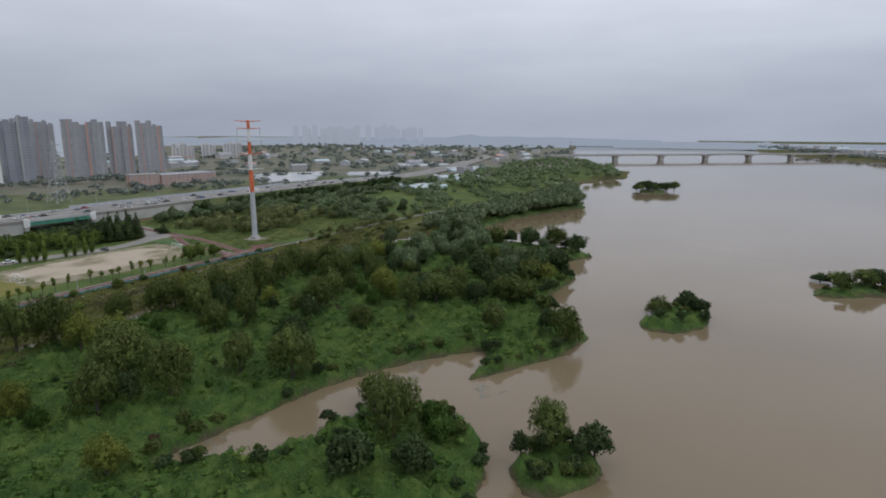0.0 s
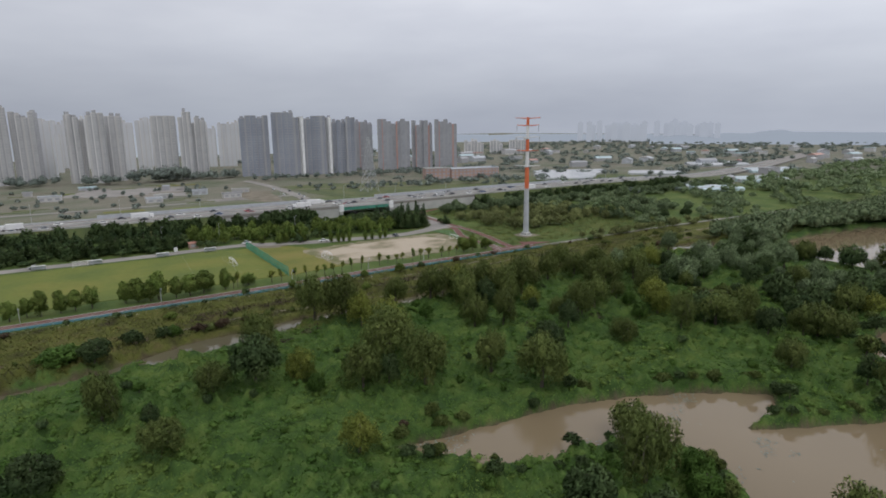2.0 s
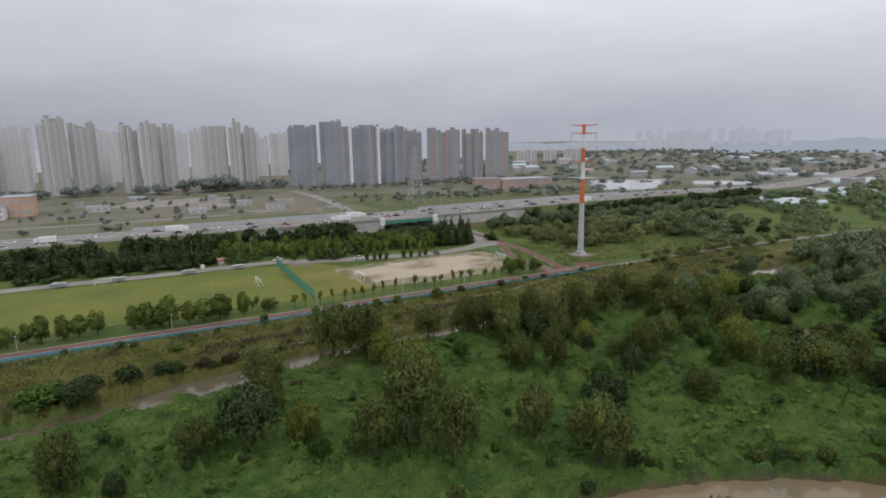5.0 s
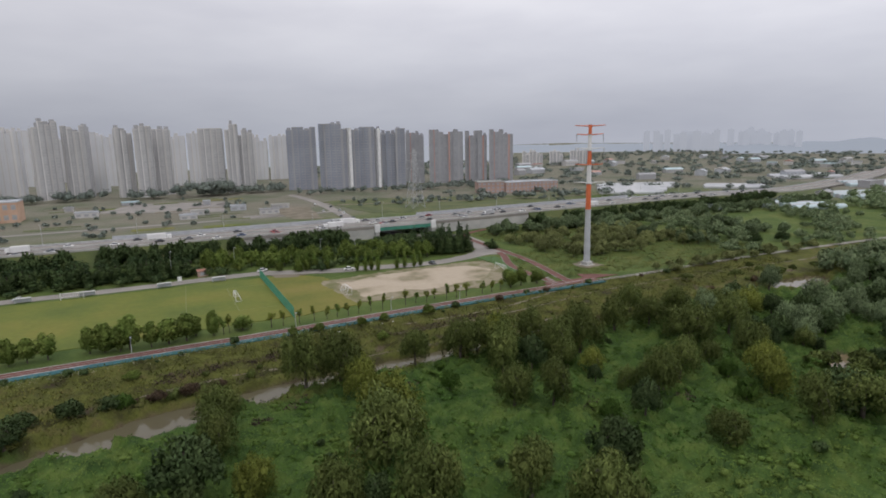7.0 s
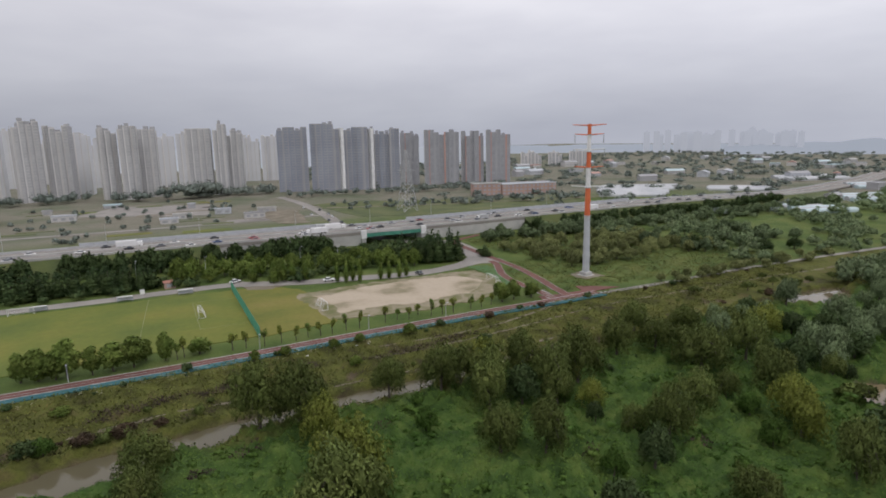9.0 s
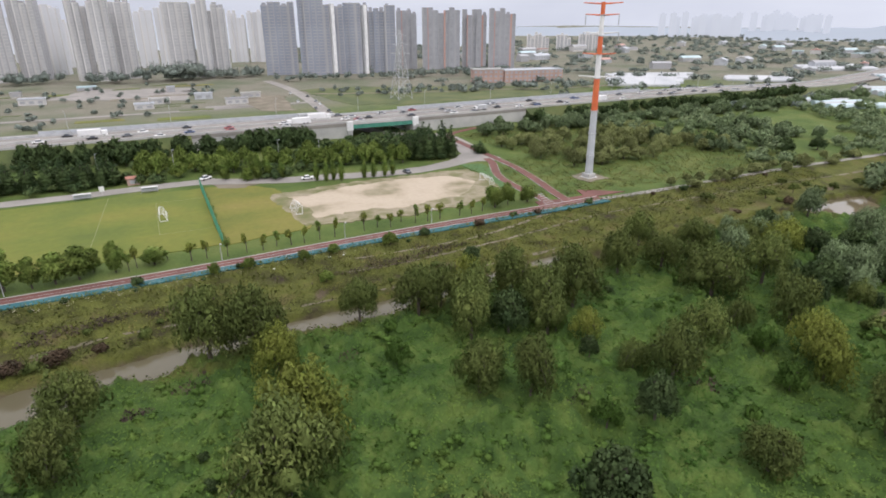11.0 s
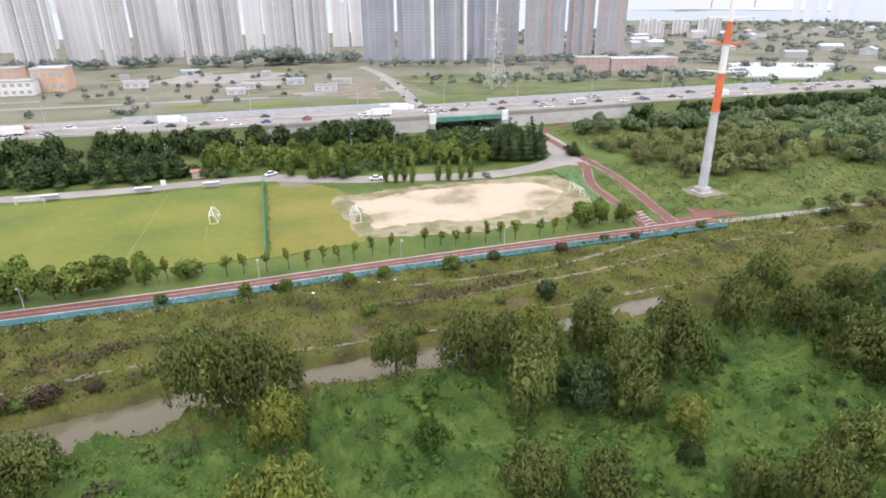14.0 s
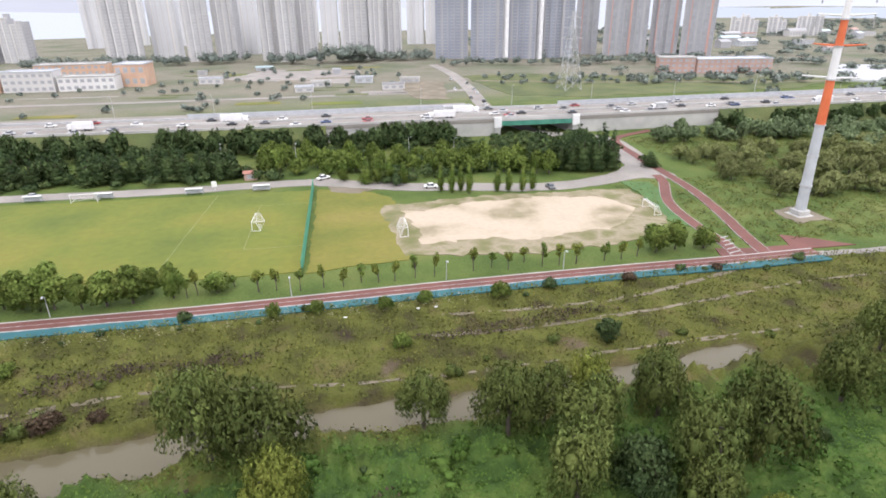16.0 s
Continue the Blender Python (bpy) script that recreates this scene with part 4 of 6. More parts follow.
while stood < 72 and tried < 4000:
    tried += 1
    x, y = rng.uniform(-64, 84), rng.uniform(-162, -54)
    q = np.array([x]), np.array([y])
    if away(*q, WOODS)[0] > 0 or wet(*q)[0] < 2.5 or not free(x, y, 3.6) or math.hypot(x - 30, y + 78) < 13 or math.hypot(x + 36, y + 118) < 13:
        continue
    if waves(x, y, 34, 31) > 0.3 and y < -72:
        continue
    wide = rng.uniform(2.6, 4.6)
    dark = rng.rand() < 0.3
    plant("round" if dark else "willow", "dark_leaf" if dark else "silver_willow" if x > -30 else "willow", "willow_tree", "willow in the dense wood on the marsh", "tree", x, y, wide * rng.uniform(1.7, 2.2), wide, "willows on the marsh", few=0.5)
    taken.append((x, y, wide))
    stood += 1

# shrubs among the vines and along the weedy bank
stood = 0
while stood < 74:
    x, y = rng.uniform(-235, 10), rng.uniform(-160, -52)
    q = np.array([x]), np.array([y])
    if wet(*q)[0] < 1.2 or not free(x, y, 2.0):
        continue
    wide = rng.uniform(0.7, 1.7)
    dry = rng.rand() < 0.05
    plant("bush" if rng.rand() < 0.6 else "round", "dry_leaf" if dry else "vine_leaf" if rng.rand() < 0.7 else "dark_leaf", "shrub", "withered brown shrub on the marsh" if dry else "small shrub covered in vines on the marsh", "shrub", x, y, wide * rng.uniform(1.0, 2.2), wide, "shrubs on the marsh", few=0.24)
    taken.append((x, y, wide))
    stood += 1
stood = 0
while stood < 46:
    x = rng.uniform(-260, 60)
    d = rng.choice([1.5, 3, 18, 22, 26]) + rng.uniform(-1, 2)
    y = float(path_low(np.array(x))) - d
    if wet(np.array([x]), np.array([y]))[0] < 0.8 or not free(x, y, 1.5):
        continue
    wide = rng.uniform(0.6, 1.9)
    dry = rng.rand() < 0.2
    plant("bush", "dry_leaf" if dry else "dark_leaf" if d < 6 else "willow", "shrub", "small shrub on the weedy river bank", "shrub", x, y, wide * rng.uniform(0.9, 1.6), wide, "shrubs on the bank", few=0.3)
    taken.append((x, y, wide))
    stood += 1

# the row of trees between the football field and the path
for n, (x, y, tall, wide) in enumerate(ROW):
    if wide > 1.75:
        plant("oval", "poplar_leaf", "row_tree", "leafy green row tree beside the bicycle path", "tree", x, y, tall * 1.1, wide * 1.25, "trees along the path", z=-0.1)
    else:
        plant("sapling", "willow_yellow" if n % 3 else "poplar_leaf", "young_tree", "thin young tree with sparse leaves beside the path", "tree", x, y, tall, max(wide, 1.15), "young trees along the path", z=-0.1)
for x in np.arange(-198, -330, -4.6):
    plant("oval", "poplar_leaf", "row_tree", "leafy green row tree beside the bicycle path", "tree", x + rng.uniform(-1, 1), 8.5 - (x + 190) * 0.13 + rng.uniform(-1, 1), rng.uniform(6, 8.5), rng.uniform(2.2, 3), "trees along the path", z=-0.1)

# belts of trees between the field and the motorway
for n, (x, y, tall, wide) in enumerate(BELT):
    slim = wide < 2.2
    dark = x > -40 or x < -145
    plant("column" if slim else "cone", "dark_leaf" if dark else "poplar_leaf", "belt_tree", "slim light green poplar behind the pitches" if slim else "dark green conical tree in the belt behind the field", "tree", x, y, tall, wide, "trees behind the field", z=-0.1)
    taken.append((x, y, wide))


def belt(count, x0, x1, line, spread, kind, mat, tall, wide, label, few=0.22, gap=1.2, name="belt_tree"):
    done = tries = 0
    while done < count and tries < count * 30:
        tries += 1
        x = rng.uniform(x0, x1)
        y = line(x) + rng.uniform(-spread, spread)
        if not free(x, y, gap):
            continue
        w = rng.uniform(*wide)
        plant(kind, mat, name, label, "shrub" if "bush" in name else "tree", x, y, rng.uniform(*tall), w, label.split(" the ")[-1].join(("plants by the ", "")), z=-0.1, few=few)
        taken.append((x, y, w))
        done += 1


belt(60, -330, -145, lambda x: 106 - 0.155 * (x + 200), 7, "cone", "dark_leaf", (8, 12), (2.4, 3.8), "dark green tree in the dense belt behind the field")
belt(64, -330, -60, lambda x: 133 - 0.17 * (x + 150) - 4, 8, "round", "dark_leaf", (7, 10.5), (3.2, 5), "dark green broad tree below the motorway", name="roadside_tree")
belt(52, -140, -42, lambda x: 86 - 0.35 * (x + 90), 12, "round", "poplar_leaf", (5.5, 9), (2.5, 3.8), "light green tree in the grove behind the pitches", name="grove_tree")
belt(20, -44, -16, lambda x: 70 - 0.3 * (x + 30), 8, "cone", "dark_leaf", (10, 14), (2.4, 3.4), "tall dark conifer in the clump by the underpass road")
belt(62, 6, 90, lambda x: 38 - 0.12 * x, 28, "round", "osier", (5, 7.5), (2.8, 4.4), "rounded yellow-green willow bush behind the steel mast", gap=2.2, few=0.45, name="willow_bush")
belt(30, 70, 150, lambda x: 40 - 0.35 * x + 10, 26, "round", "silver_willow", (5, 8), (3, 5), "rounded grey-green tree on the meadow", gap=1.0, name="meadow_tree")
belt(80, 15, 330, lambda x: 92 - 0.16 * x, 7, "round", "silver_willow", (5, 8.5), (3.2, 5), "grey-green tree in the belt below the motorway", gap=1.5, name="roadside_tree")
belt(56, 60, 320, lambda x: float(np.interp(x, [6, 79, 153, 230, 300], [115.5, 107, 97, 88, 84])) - 7, 3.5, "round", "dark_leaf", (6, 9), (2.8, 4.4), "dark green tree on the slope of the motorway", gap=1.2, name="roadside_tree")
belt(24, 10, 120, lambda x: -30 - 0.14 * x + 5, 3.5, "round", "osier", (2.5, 4.5), (1.8, 3.2), "rounded bush beside the dirt trail", name="trail_bush")
belt(26, 10, 150, lambda x: -47 - 0.155 * x, 9, "round", "willow", (1.6, 3.2), (1.6, 3), "rounded willow bush on the weedy bank", gap=1.0, name="bank_bush")
for x, y, tall, wide in ((100, -21, 7, 4.2), (83, 5, 7.5, 3), (96, 2, 7, 2.6), (118, -26, 6.5, 4)):
    plant("round", "dark_leaf", "meadow_tree", "single dark green tree on the meadow", "tree", x, y, tall, wide, "trees on the meadow", z=-0.2)


for x, y, tall, wide, dry in ((-179, -32.6, 2.6, 2.4, 1), (-172, -32.2, 2.8, 2.6, 1), (-165, -32.6, 2.0, 1.6, 1), (-188, -31, 3.4, 3.0, 0), (-196, -29, 4.2, 3.4, 0), (-205, -31, 4.6, 4.0, 0), (-214, -30, 4.0, 4.4, 0), (-182, -16, 2.4, 2.2, 0), (-110, -14.8, 2.6, 1.8, 0), (-118, -15, 3.2, 1.6, 0), (-131, -12.6, 3.0, 1.8, 0), (-139, -11.8, 3.4, 1.5, 0), (-95, -17.5, 3.6, 2.2, 0), (-118, -28, 3.0, 1.8, 0), (-82, -36, 4.4, 2.8, 0)):
    plant("round", "dry_leaf" if dry else "dark_leaf" if wide > 2.4 else "poplar_leaf", "shrub", "brownish half-withered shrub above the backwater" if dry else "rounded shrub on the weedy river bank", "shrub", x, y, tall, wide, "shrubs on the bank", few=0.4)
# shrubs along the river's edge and on the islands
stood = tries = 0
while stood < 96 and tries < 9000:
    tries += 1
    x, y = rng.uniform(-185, 60), rng.uniform(-188, -90)
    w = wet(np.array([x]), np.array([y]))[0]
    if not 0.2 < w < 5 or not free(x, y, 1.2):
        continue
    wide = rng.uniform(1.4, 3.2) * (0.6 if x < -85 else 1.0)
    plant("round", "dark_leaf" if rng.rand() < 0.6 else "willow", "shrub", "dense shrub at the river's edge", "shrub", x, y, wide * rng.uniform(1.1, 1.9), wide, "shrubs at the water", few=0.26)
    taken.append((x, y, wide * 0.6))
    stood += 1
for cx, cy, a, b, turn in ISLANDS:
    for i in range(13):
        ang, rad = rng.uniform(0, 6.28), rng.uniform(0.45, 0.92)
        u, v = a * rad * math.cos(ang), b * rad * math.sin(ang)
        x, y = cx + u * math.cos(turn) - v * math.sin(turn), cy + u * math.sin(turn) + v * math.cos(turn)
        if cx < 0 and cx > -60 and v < 0 and rng.rand() < 0.7:
            continue
        wide = rng.uniform(1.3, 2.3) * (2.2 if cx > 300 else 1.0)
        plant("round", "dark_leaf" if i % 2 else "willow", "shrub", "dense shrub on a small river island", "shrub", x, y, wide * rng.uniform(1.2, 1.9), wide, "shrubs on the islands", few=0.28)


# ---- far woods, joined ----
def woods_mesh(name, places, mat, per, size, r, tufts=3):
    vs, ns, tris, base = [], [], [], 0
    for x, y, z, wide, tall in places:
        for _ in range(tufts):
            c = np.array((x + r.uniform(-0.5, 0.5) * wide, y + r.uniform(-0.5, 0.5) * wide, z + tall * r.uniform(0.45, 0.66)))
            rad = np.array((wide * r.uniform(0.5, 0.75), wide * r.uniform(0.5, 0.75), tall * r.uniform(0.32, 0.45)))
            n = ball_points(per, r, -0.5)
            v, f = leaf_cards(n * rad * r.uniform(0.75, 1.25, (len(n), 1)) + c, n, size, 0.3, r, 0.7)
            vs.append(v)
            ns.append(np.repeat(unit(n + r.normal(0, 0.4, n.shape) + np.array((0, 0, 0.3))), 4, axis=0))
            f = f + base
            tris.append(np.concatenate([f[:, [0, 1, 2]], f[:, [0, 2, 3]]]))
            base += len(v)
            cv = ICO_V * rad * 0.6 * r.uniform(0.85, 1.1, (len(ICO_V), 1)) + c
            vs.append(cv)
            ns.append(unit(ICO_V))
            tris.append(ICO_F + base)
            base += len(cv)
    return from_arrays(name, np.concatenate(vs), np.concatenate(tris), mat, normals=np.concatenate(ns))


def scatter(count, x0, x1, y0, y1, test, r):
    out = []
    while len(out) < count:
        x, y = r.uniform(x0, x1, 400), r.uniform(y0, y1, 400)
        ok = test(x, y) & (wet(x, y) > 2)
        h = height(x, y)
        out += [(a, b, c) for a, b, c, o in zip(x, y, h, ok) if o]
    return out[:count]


r2 = np.random.RandomState(12)
mounds = [(x, y, z - 0.2, w, w * r2.uniform(0.55, 1.0)) for (x, y, z), w in zip(scatter(2400, -250, -20, -172, -50, lambda x, y: (path_low(x) - y > 38) & (waves(x, y, 38, 91) > -0.45) & (wet(x, y) > 0.4), r2), 0.5 + 1.5 * r2.uniform(0, 1, 2400) ** 2.5)]
tagged(new("vine_mounds", woods_mesh("vine_mounds", mounds, M["vine_leaf"], 24, 0.34, r2, 2)), "mounds of green vines grown over low bushes", kind="stuff")
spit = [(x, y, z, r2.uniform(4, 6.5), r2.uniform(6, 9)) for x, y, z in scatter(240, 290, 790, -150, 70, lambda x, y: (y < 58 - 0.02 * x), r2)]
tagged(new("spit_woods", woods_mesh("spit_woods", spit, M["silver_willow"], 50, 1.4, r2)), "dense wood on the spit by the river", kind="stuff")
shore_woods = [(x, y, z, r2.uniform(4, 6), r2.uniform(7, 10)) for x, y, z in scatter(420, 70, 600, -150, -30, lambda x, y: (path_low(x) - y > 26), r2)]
tagged(new("riverside_woods", woods_mesh("riverside_woods", shore_woods, M["silver_willow"], 70, 1.1, r2)), "dense haze-pale willow wood along the river", kind="stuff")
far_woods = [(x, y, z, r2.uniform(3.5, 8), r2.uniform(4, 7.5)) for x, y, z in scatter(1050, 120, 1600, 20, 950, lambda x, y: (y > 70 - 0.12 * x) & (np.abs(y - 85 - 0.03 * x) > 26) & (waves(x, y, 130, 41) > -0.35), r2)]
tagged(new("far_woods", woods_mesh("far_woods", far_woods, M["hazed_wood"], 24, 2.0, r2)), "scattered far trees between the fields and houses", kind="stuff")

thicket = [(x, y, -0.2, r2.uniform(1.5, 2.8), r2.uniform(2, 4.5)) for x, y, z in scatter(330, -330, -2, 62, 150, lambda x, y: (y > 96 - 0.16 * (x + 220) - 14 * (x > -110)) & (y < 121 - 0.17 * (x + 31) - 4) & (np.abs(x - 2) > 6), r2)]
tagged(new("undergrowth", woods_mesh("undergrowth", thicket, M["dark_leaf"], 60, 0.8, r2)), "dense green undergrowth below the motorway", kind="stuff")
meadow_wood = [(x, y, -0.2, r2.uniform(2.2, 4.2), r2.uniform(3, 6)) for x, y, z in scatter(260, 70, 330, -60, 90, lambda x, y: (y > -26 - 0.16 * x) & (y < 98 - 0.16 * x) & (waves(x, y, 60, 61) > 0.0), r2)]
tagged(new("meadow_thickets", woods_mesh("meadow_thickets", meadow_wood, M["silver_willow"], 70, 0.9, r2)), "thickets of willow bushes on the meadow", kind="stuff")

# ---- leaves over the marsh and the weedy bank ----
def ground_leaves(name, count, box_, test, mat, size, droop, label, lift=0.1, squash=0.8, rise=0.0):
    r = np.random.RandomState(len(name))
    x, y = r.uniform(box_[0], box_[1], count), r.uniform(box_[2], box_[3], count)
    ok = test(x, y)
    x, y = x[ok], y[ok]
    z = height(x, y) + lift + r.uniform(0, 1, len(x)) ** 2 * rise
    e = 0.4
    n = np.stack([(height(x - e, y) - height(x + e, y)) / (2 * e), (height(x, y - e) - height(x, y + e)) / (2 * e), np.ones(len(x))], 1) + r.normal(0, 0.32, (len(x), 3))
    n /= np.linalg.norm(n, axis=1)[:, None]
    k = len(x)
    side = np.cross(n, r.normal(0, 1, (k, 3)))
    side /= np.linalg.norm(side, axis=1)[:, None]
    ahead = np.cross(n, side)
    if droop:
        ahead = ahead * (1 - droop) + np.array((0, 0, 1.0)) * droop
    s = size * r.uniform(0.55, 1.4, (k, 1))
    p = np.stack([x, y, z], 1)
    b, d = p + side * s * squash * 0.5, p - side * s * squash * 0.5
    under = ((np.cross(b - (p - ahead * s * 0.5), ahead) * n).sum(1) < 0)[:, None]
    b, d = np.where(under, d, b), np.where(under, b, d)
    v = np.stack([p - ahead * s * 0.5, b, p + ahead * s * 0.6, d], 1).reshape(-1, 3)
    f = np.arange(4 * k).reshape(-1, 4)
    return tagged(new(name, from_arrays(name, v, np.concatenate([f[:, [0, 1, 2]], f[:, [0, 2, 3]]]), mat, normals=np.repeat(n, 4, axis=0))), label, kind="stuff")


ground_leaves("vine_leaves", 200000, (-250, 20, -182, -44), lambda x, y: (wet(x, y) > -0.1) & (path_low(x) - y > 38 + 4 * waves(x, y, 18, 21)), M["vine_leaf"], 0.40, 0.18, "carpet of green climbing vines over the marsh", rise=0.22, lift=0.06)
ground_leaves("bank_weeds", 170000, (-300, 80, -50, 16), lambda x, y: (wet(x, y) > 0.4) & (path_low(x) - y > 0.8) & (path_low(x) - y < 40) & (waves(x, y, 6, 51) > -0.35), M["weed"], 0.42, 0.6, "olive and straw-coloured weeds on the river bank", rise=0.8)
ground_leaves("pale_flowers", 90000, (-260, -100, -30, 20), lambda x, y: (path_low(x) - y > 1.4) & (path_low(x) - y < 5.5) & (waves(x, y, 3.5, 52) > 0.15), M["pale_flower"], 0.16, 0.3, "pale flowering weeds along the footpath", lift=0.75, rise=0.5)
BARE = [(-168, -21, 11, 2.6), (-148, -23, 7, 2.4), (-95, -27.5, 22, 2.0), (-154, -54, 3.6, 1.6), (-163, -56.5, 2.6, 1.8), (-128, -60, 2.2, 1.2), (-103, -93, 3.0, 1.6), (-84, -103, 3.4, 2.2)]
ground_leaves("withered_weeds", 120000, (-190, -60, -106, -14), lambda x, y: (wet(x, y) > 0.5) & (np.min([np.hypot((x - a) / c, (y - b) / d) for a, b, c, d in BARE], axis=0) + 0.35 * waves(x, y, 5, 71) < 0.95), M["withered"], 0.45, 0.6, "patches of withered brown weeds on the river bank", rise=0.45, lift=0.25)


def floating(name, count, box_, test, mat, size, label):
    r = np.random.RandomState(33)
    x, y = r.uniform(box_[0], box_[1], count), r.uniform(box_[2], box_[3], count)
    ok = (wet(x, y) < -0.6) & test(x, y)
    x, y = x[ok], y[ok]
    k, a, s = len(x), r.uniform(0, 6.28, ok.sum()), size * r.uniform(0.5, 1.4, ok.sum())
    z = np.full(k, WATER + 0.012) + r.uniform(0, 0.012, k)
    v = np.stack([np.stack([x + s * np.cos(a + q) * w, y + s * np.sin(a + q) * w, z], 1) for q, w in ((0, 1), (1.57, 0.6), (3.14, 1), (4.71, 0.6))], 1).reshape(-1, 3)
    return tagged(new(name, from_arrays(name, v, np.arange(4 * k).reshape(-1, 4), mat)), label, kind="stuff")


floating("water_weed", 12000, (-175, -88, -182, -118), lambda x, y: waves(x, y, 24, 83) + 0.25 * waves(x, y, 4, 82) > 0.5, M["water_weed"], 0.28, "grey-green floating water weed in the cove")
ground_leaves("path_hedge", 46000, (-320, -10, -30, 22), lambda x, y: (path_low(x) - y > 0.5) & (path_low(x) - y < 3.2 + 1.5 * waves(x, y, 12, 55)) & (waves(x, y, 9, 56) > -0.5), M["weed"], 0.4, 0.7, "waist-high weeds along the edge of the footpath", lift=0.3, rise=0.8)
ground_leaves("meadow_weeds", 70000, (-32, 100, -34, 100), lambda x, y: (y > path_low(x) + 6.5) & (np.hypot(x, y) > 6) & (away(x, y, [(-36, -17.5), (-33.5, -10), (-31, 5), (-26, 21), (-15, 38), (-12, 46)], False) > 2.6) & (away(x, y, [(-29, -18), (-25, -7), (-18.5, 9), (-12, 28), (-8, 46), (-3, 70), (6, 98), (30, 108)], False) > 2.7) & (away(x, y, [(-38, -16), (-5, -19)], False) > 4) & (waves(x, y, 7, 57) > -0.4) & ~((x < 8) & (y > 40)), M["weed"], 0.5, 0.25, "rough weeds and tall grass on the meadow round the mast", lift=0.06, rise=0.15)

# ---- steel power mast ----
mast = thing("power_mast", "tall tubular steel power mast in orange, white and grey bands", "power mast")
BANDS = [(0, 24.2, "grey_paint"), (24.2, 35.4, "orange_paint"), (35.4, 43.2, "white_paint"), (43.2, 49.4, "orange_paint"), (49.4, 56.0, "white_paint"), (56.0, 60.2, "orange_paint")]


def mast_radius(z):
    return 1.45 - 0.75 * z / 60


for z0, z1, mat in BANDS:
    bm = bmesh.new()
    rod(bm, (0, 0, z0), (0, 0, z1), mast_radius(z0), mast_radius(z1), 12)
    part("pole_section", bm, M[mat], mast)
    bm = bmesh.new()
    rod(bm, (0, 0, z0 - 0.12 + 0.3 * (z0 == 0)), (0, 0, z0 + 0.18 + 0.3 * (z0 == 0)), mast_radius(z0) + 0.22, None, 12)
    part("flange", bm, M["steel"], mast)
for z in (8, 16):
    bm = bmesh.new()
    rod(bm, (0, 0, z), (0, 0, z + 0.3), mast_radius(z) + 0.2, None, 12)
    part("flange", bm, M["steel"], mast)
arm_way = Vector((-0.66, 0.75, 0)).normalized()
for z, half, mat, hang in ((59.6, 6.4, "orange_paint", 0), (56.0, 5.6, "orange_paint", 3.4), (50.2, 6.0, "white_paint", 3.0), (43.4, 5.6, "orange_paint", 0), (35.8, 6.4, "white_paint", 0)):
    for s in (-1, 1):
        bm = bmesh.new()
        rod(bm, arm_way * s * 0.5 + Vector((0, 0, z)), arm_way * s * half + Vector((0, 0, z + 0.35)), 0.28, 0.14, 6)
        arm = part("cross_arm", bm, M[mat], mast)
        if hang:
            for i in range(6):
                a = arm_way * s * (half - 0.15) + Vector((0, 0, z + 0.3 - i * hang / 6))
                bm = bmesh.new()
                rod(bm, a, a - Vector((0, 0, hang / 6)), 0.22, 0.07, 6)
                part("insulator", bm, M["steel"], arm)
bm = bmesh.new()
box(bm, -2.5, -2.5, -0.4, 2.5, 2.5, 0.12, bevel=0.1)
box(bm, -1.8, -1.8, 0.12, 1.8, 1.8, 1.5, bevel=0.2)
part("footing", bm, M["concrete"], mast, "pale concrete footing")
slab("mast_yard", [(-6, -5), (5, -6), (6.5, 3), (3, 6), (-4, 5)], 0.0, M["dirt"], "trodden earth round the mast footing", ragged=0.9)

# ---- lattice power tower behind the motorway ----
lattice = thing("lattice_tower", "pale steel lattice power tower on the grassland", "power tower", m=Matrix.Translation((60, 236, -0.1)))


def leg_at(z, sx, sy):
    w = 5.2 * (1 - z / 46) ** 1.1 + 0.7 if z < 46 else 0.7
    return Vector((sx * w, sy * w, z))


levels = [0, 8, 15, 21, 26, 31, 35, 39, 43, 47]
for sx, sy in ((-1, -1), (-1, 1), (1, -1), (1, 1)):
    bm = bmesh.new()
    for a, b in zip(levels, levels[1:]):
        rod(bm, leg_at(a, sx, sy), leg_at(b, sx, sy), 0.20, 0.18, 4)
    part("leg", bm, M["steel"], lattice)
for sx, sy, tx, ty in ((-1, -1, 1, -1), (1, -1, 1, 1), (1, 1, -1, 1), (-1, 1, -1, -1)):
    bm = bmesh.new()
    for a, b in zip(levels, levels[1:]):
        rod(bm, leg_at(a, sx, sy), leg_at(b, tx, ty), 0.11, None, 4)
        rod(bm, leg_at(a, tx, ty), leg_at(b, sx, sy), 0.11, None, 4)
        rod(bm, leg_at(b, sx, sy), leg_at(b, tx, ty), 0.11, None, 4)
    part("bracing", bm, M["steel"], lattice)
for z, half in ((31, 7), (37, 6), (43, 5)):
    for s in (-1, 1):
        bm = bmesh.new()
        tip = arm_way * s * half + Vector((0, 0, z + 0.4))
        for dx in (-0.9, 0.9):
            rod(bm, Vector((dx, 0, z)), tip, 0.11, None, 4)
            rod(bm, Vector((dx, 0, z + 1.8)), tip, 0.11, None, 4)
        part("cross_arm", bm, M["steel"], lattice)

# ---- motorway ----
HWY = [(-620, 232), (-420, 190), (-232, 155), (-148, 140), (-81, 130), (-31, 121.5), (6, 115.5), (79, 107), (153, 97), (230, 88), (300, 84), (400, 84), (560, 98), (700, 122), (950, 165)]
hwy_line = smoothed(HWY, 6.0)
HWY_WIDE = 27.0


def deck_z(x):
    return 7.0 - 5.6 * float(ease(np.array(x), 190, 420))


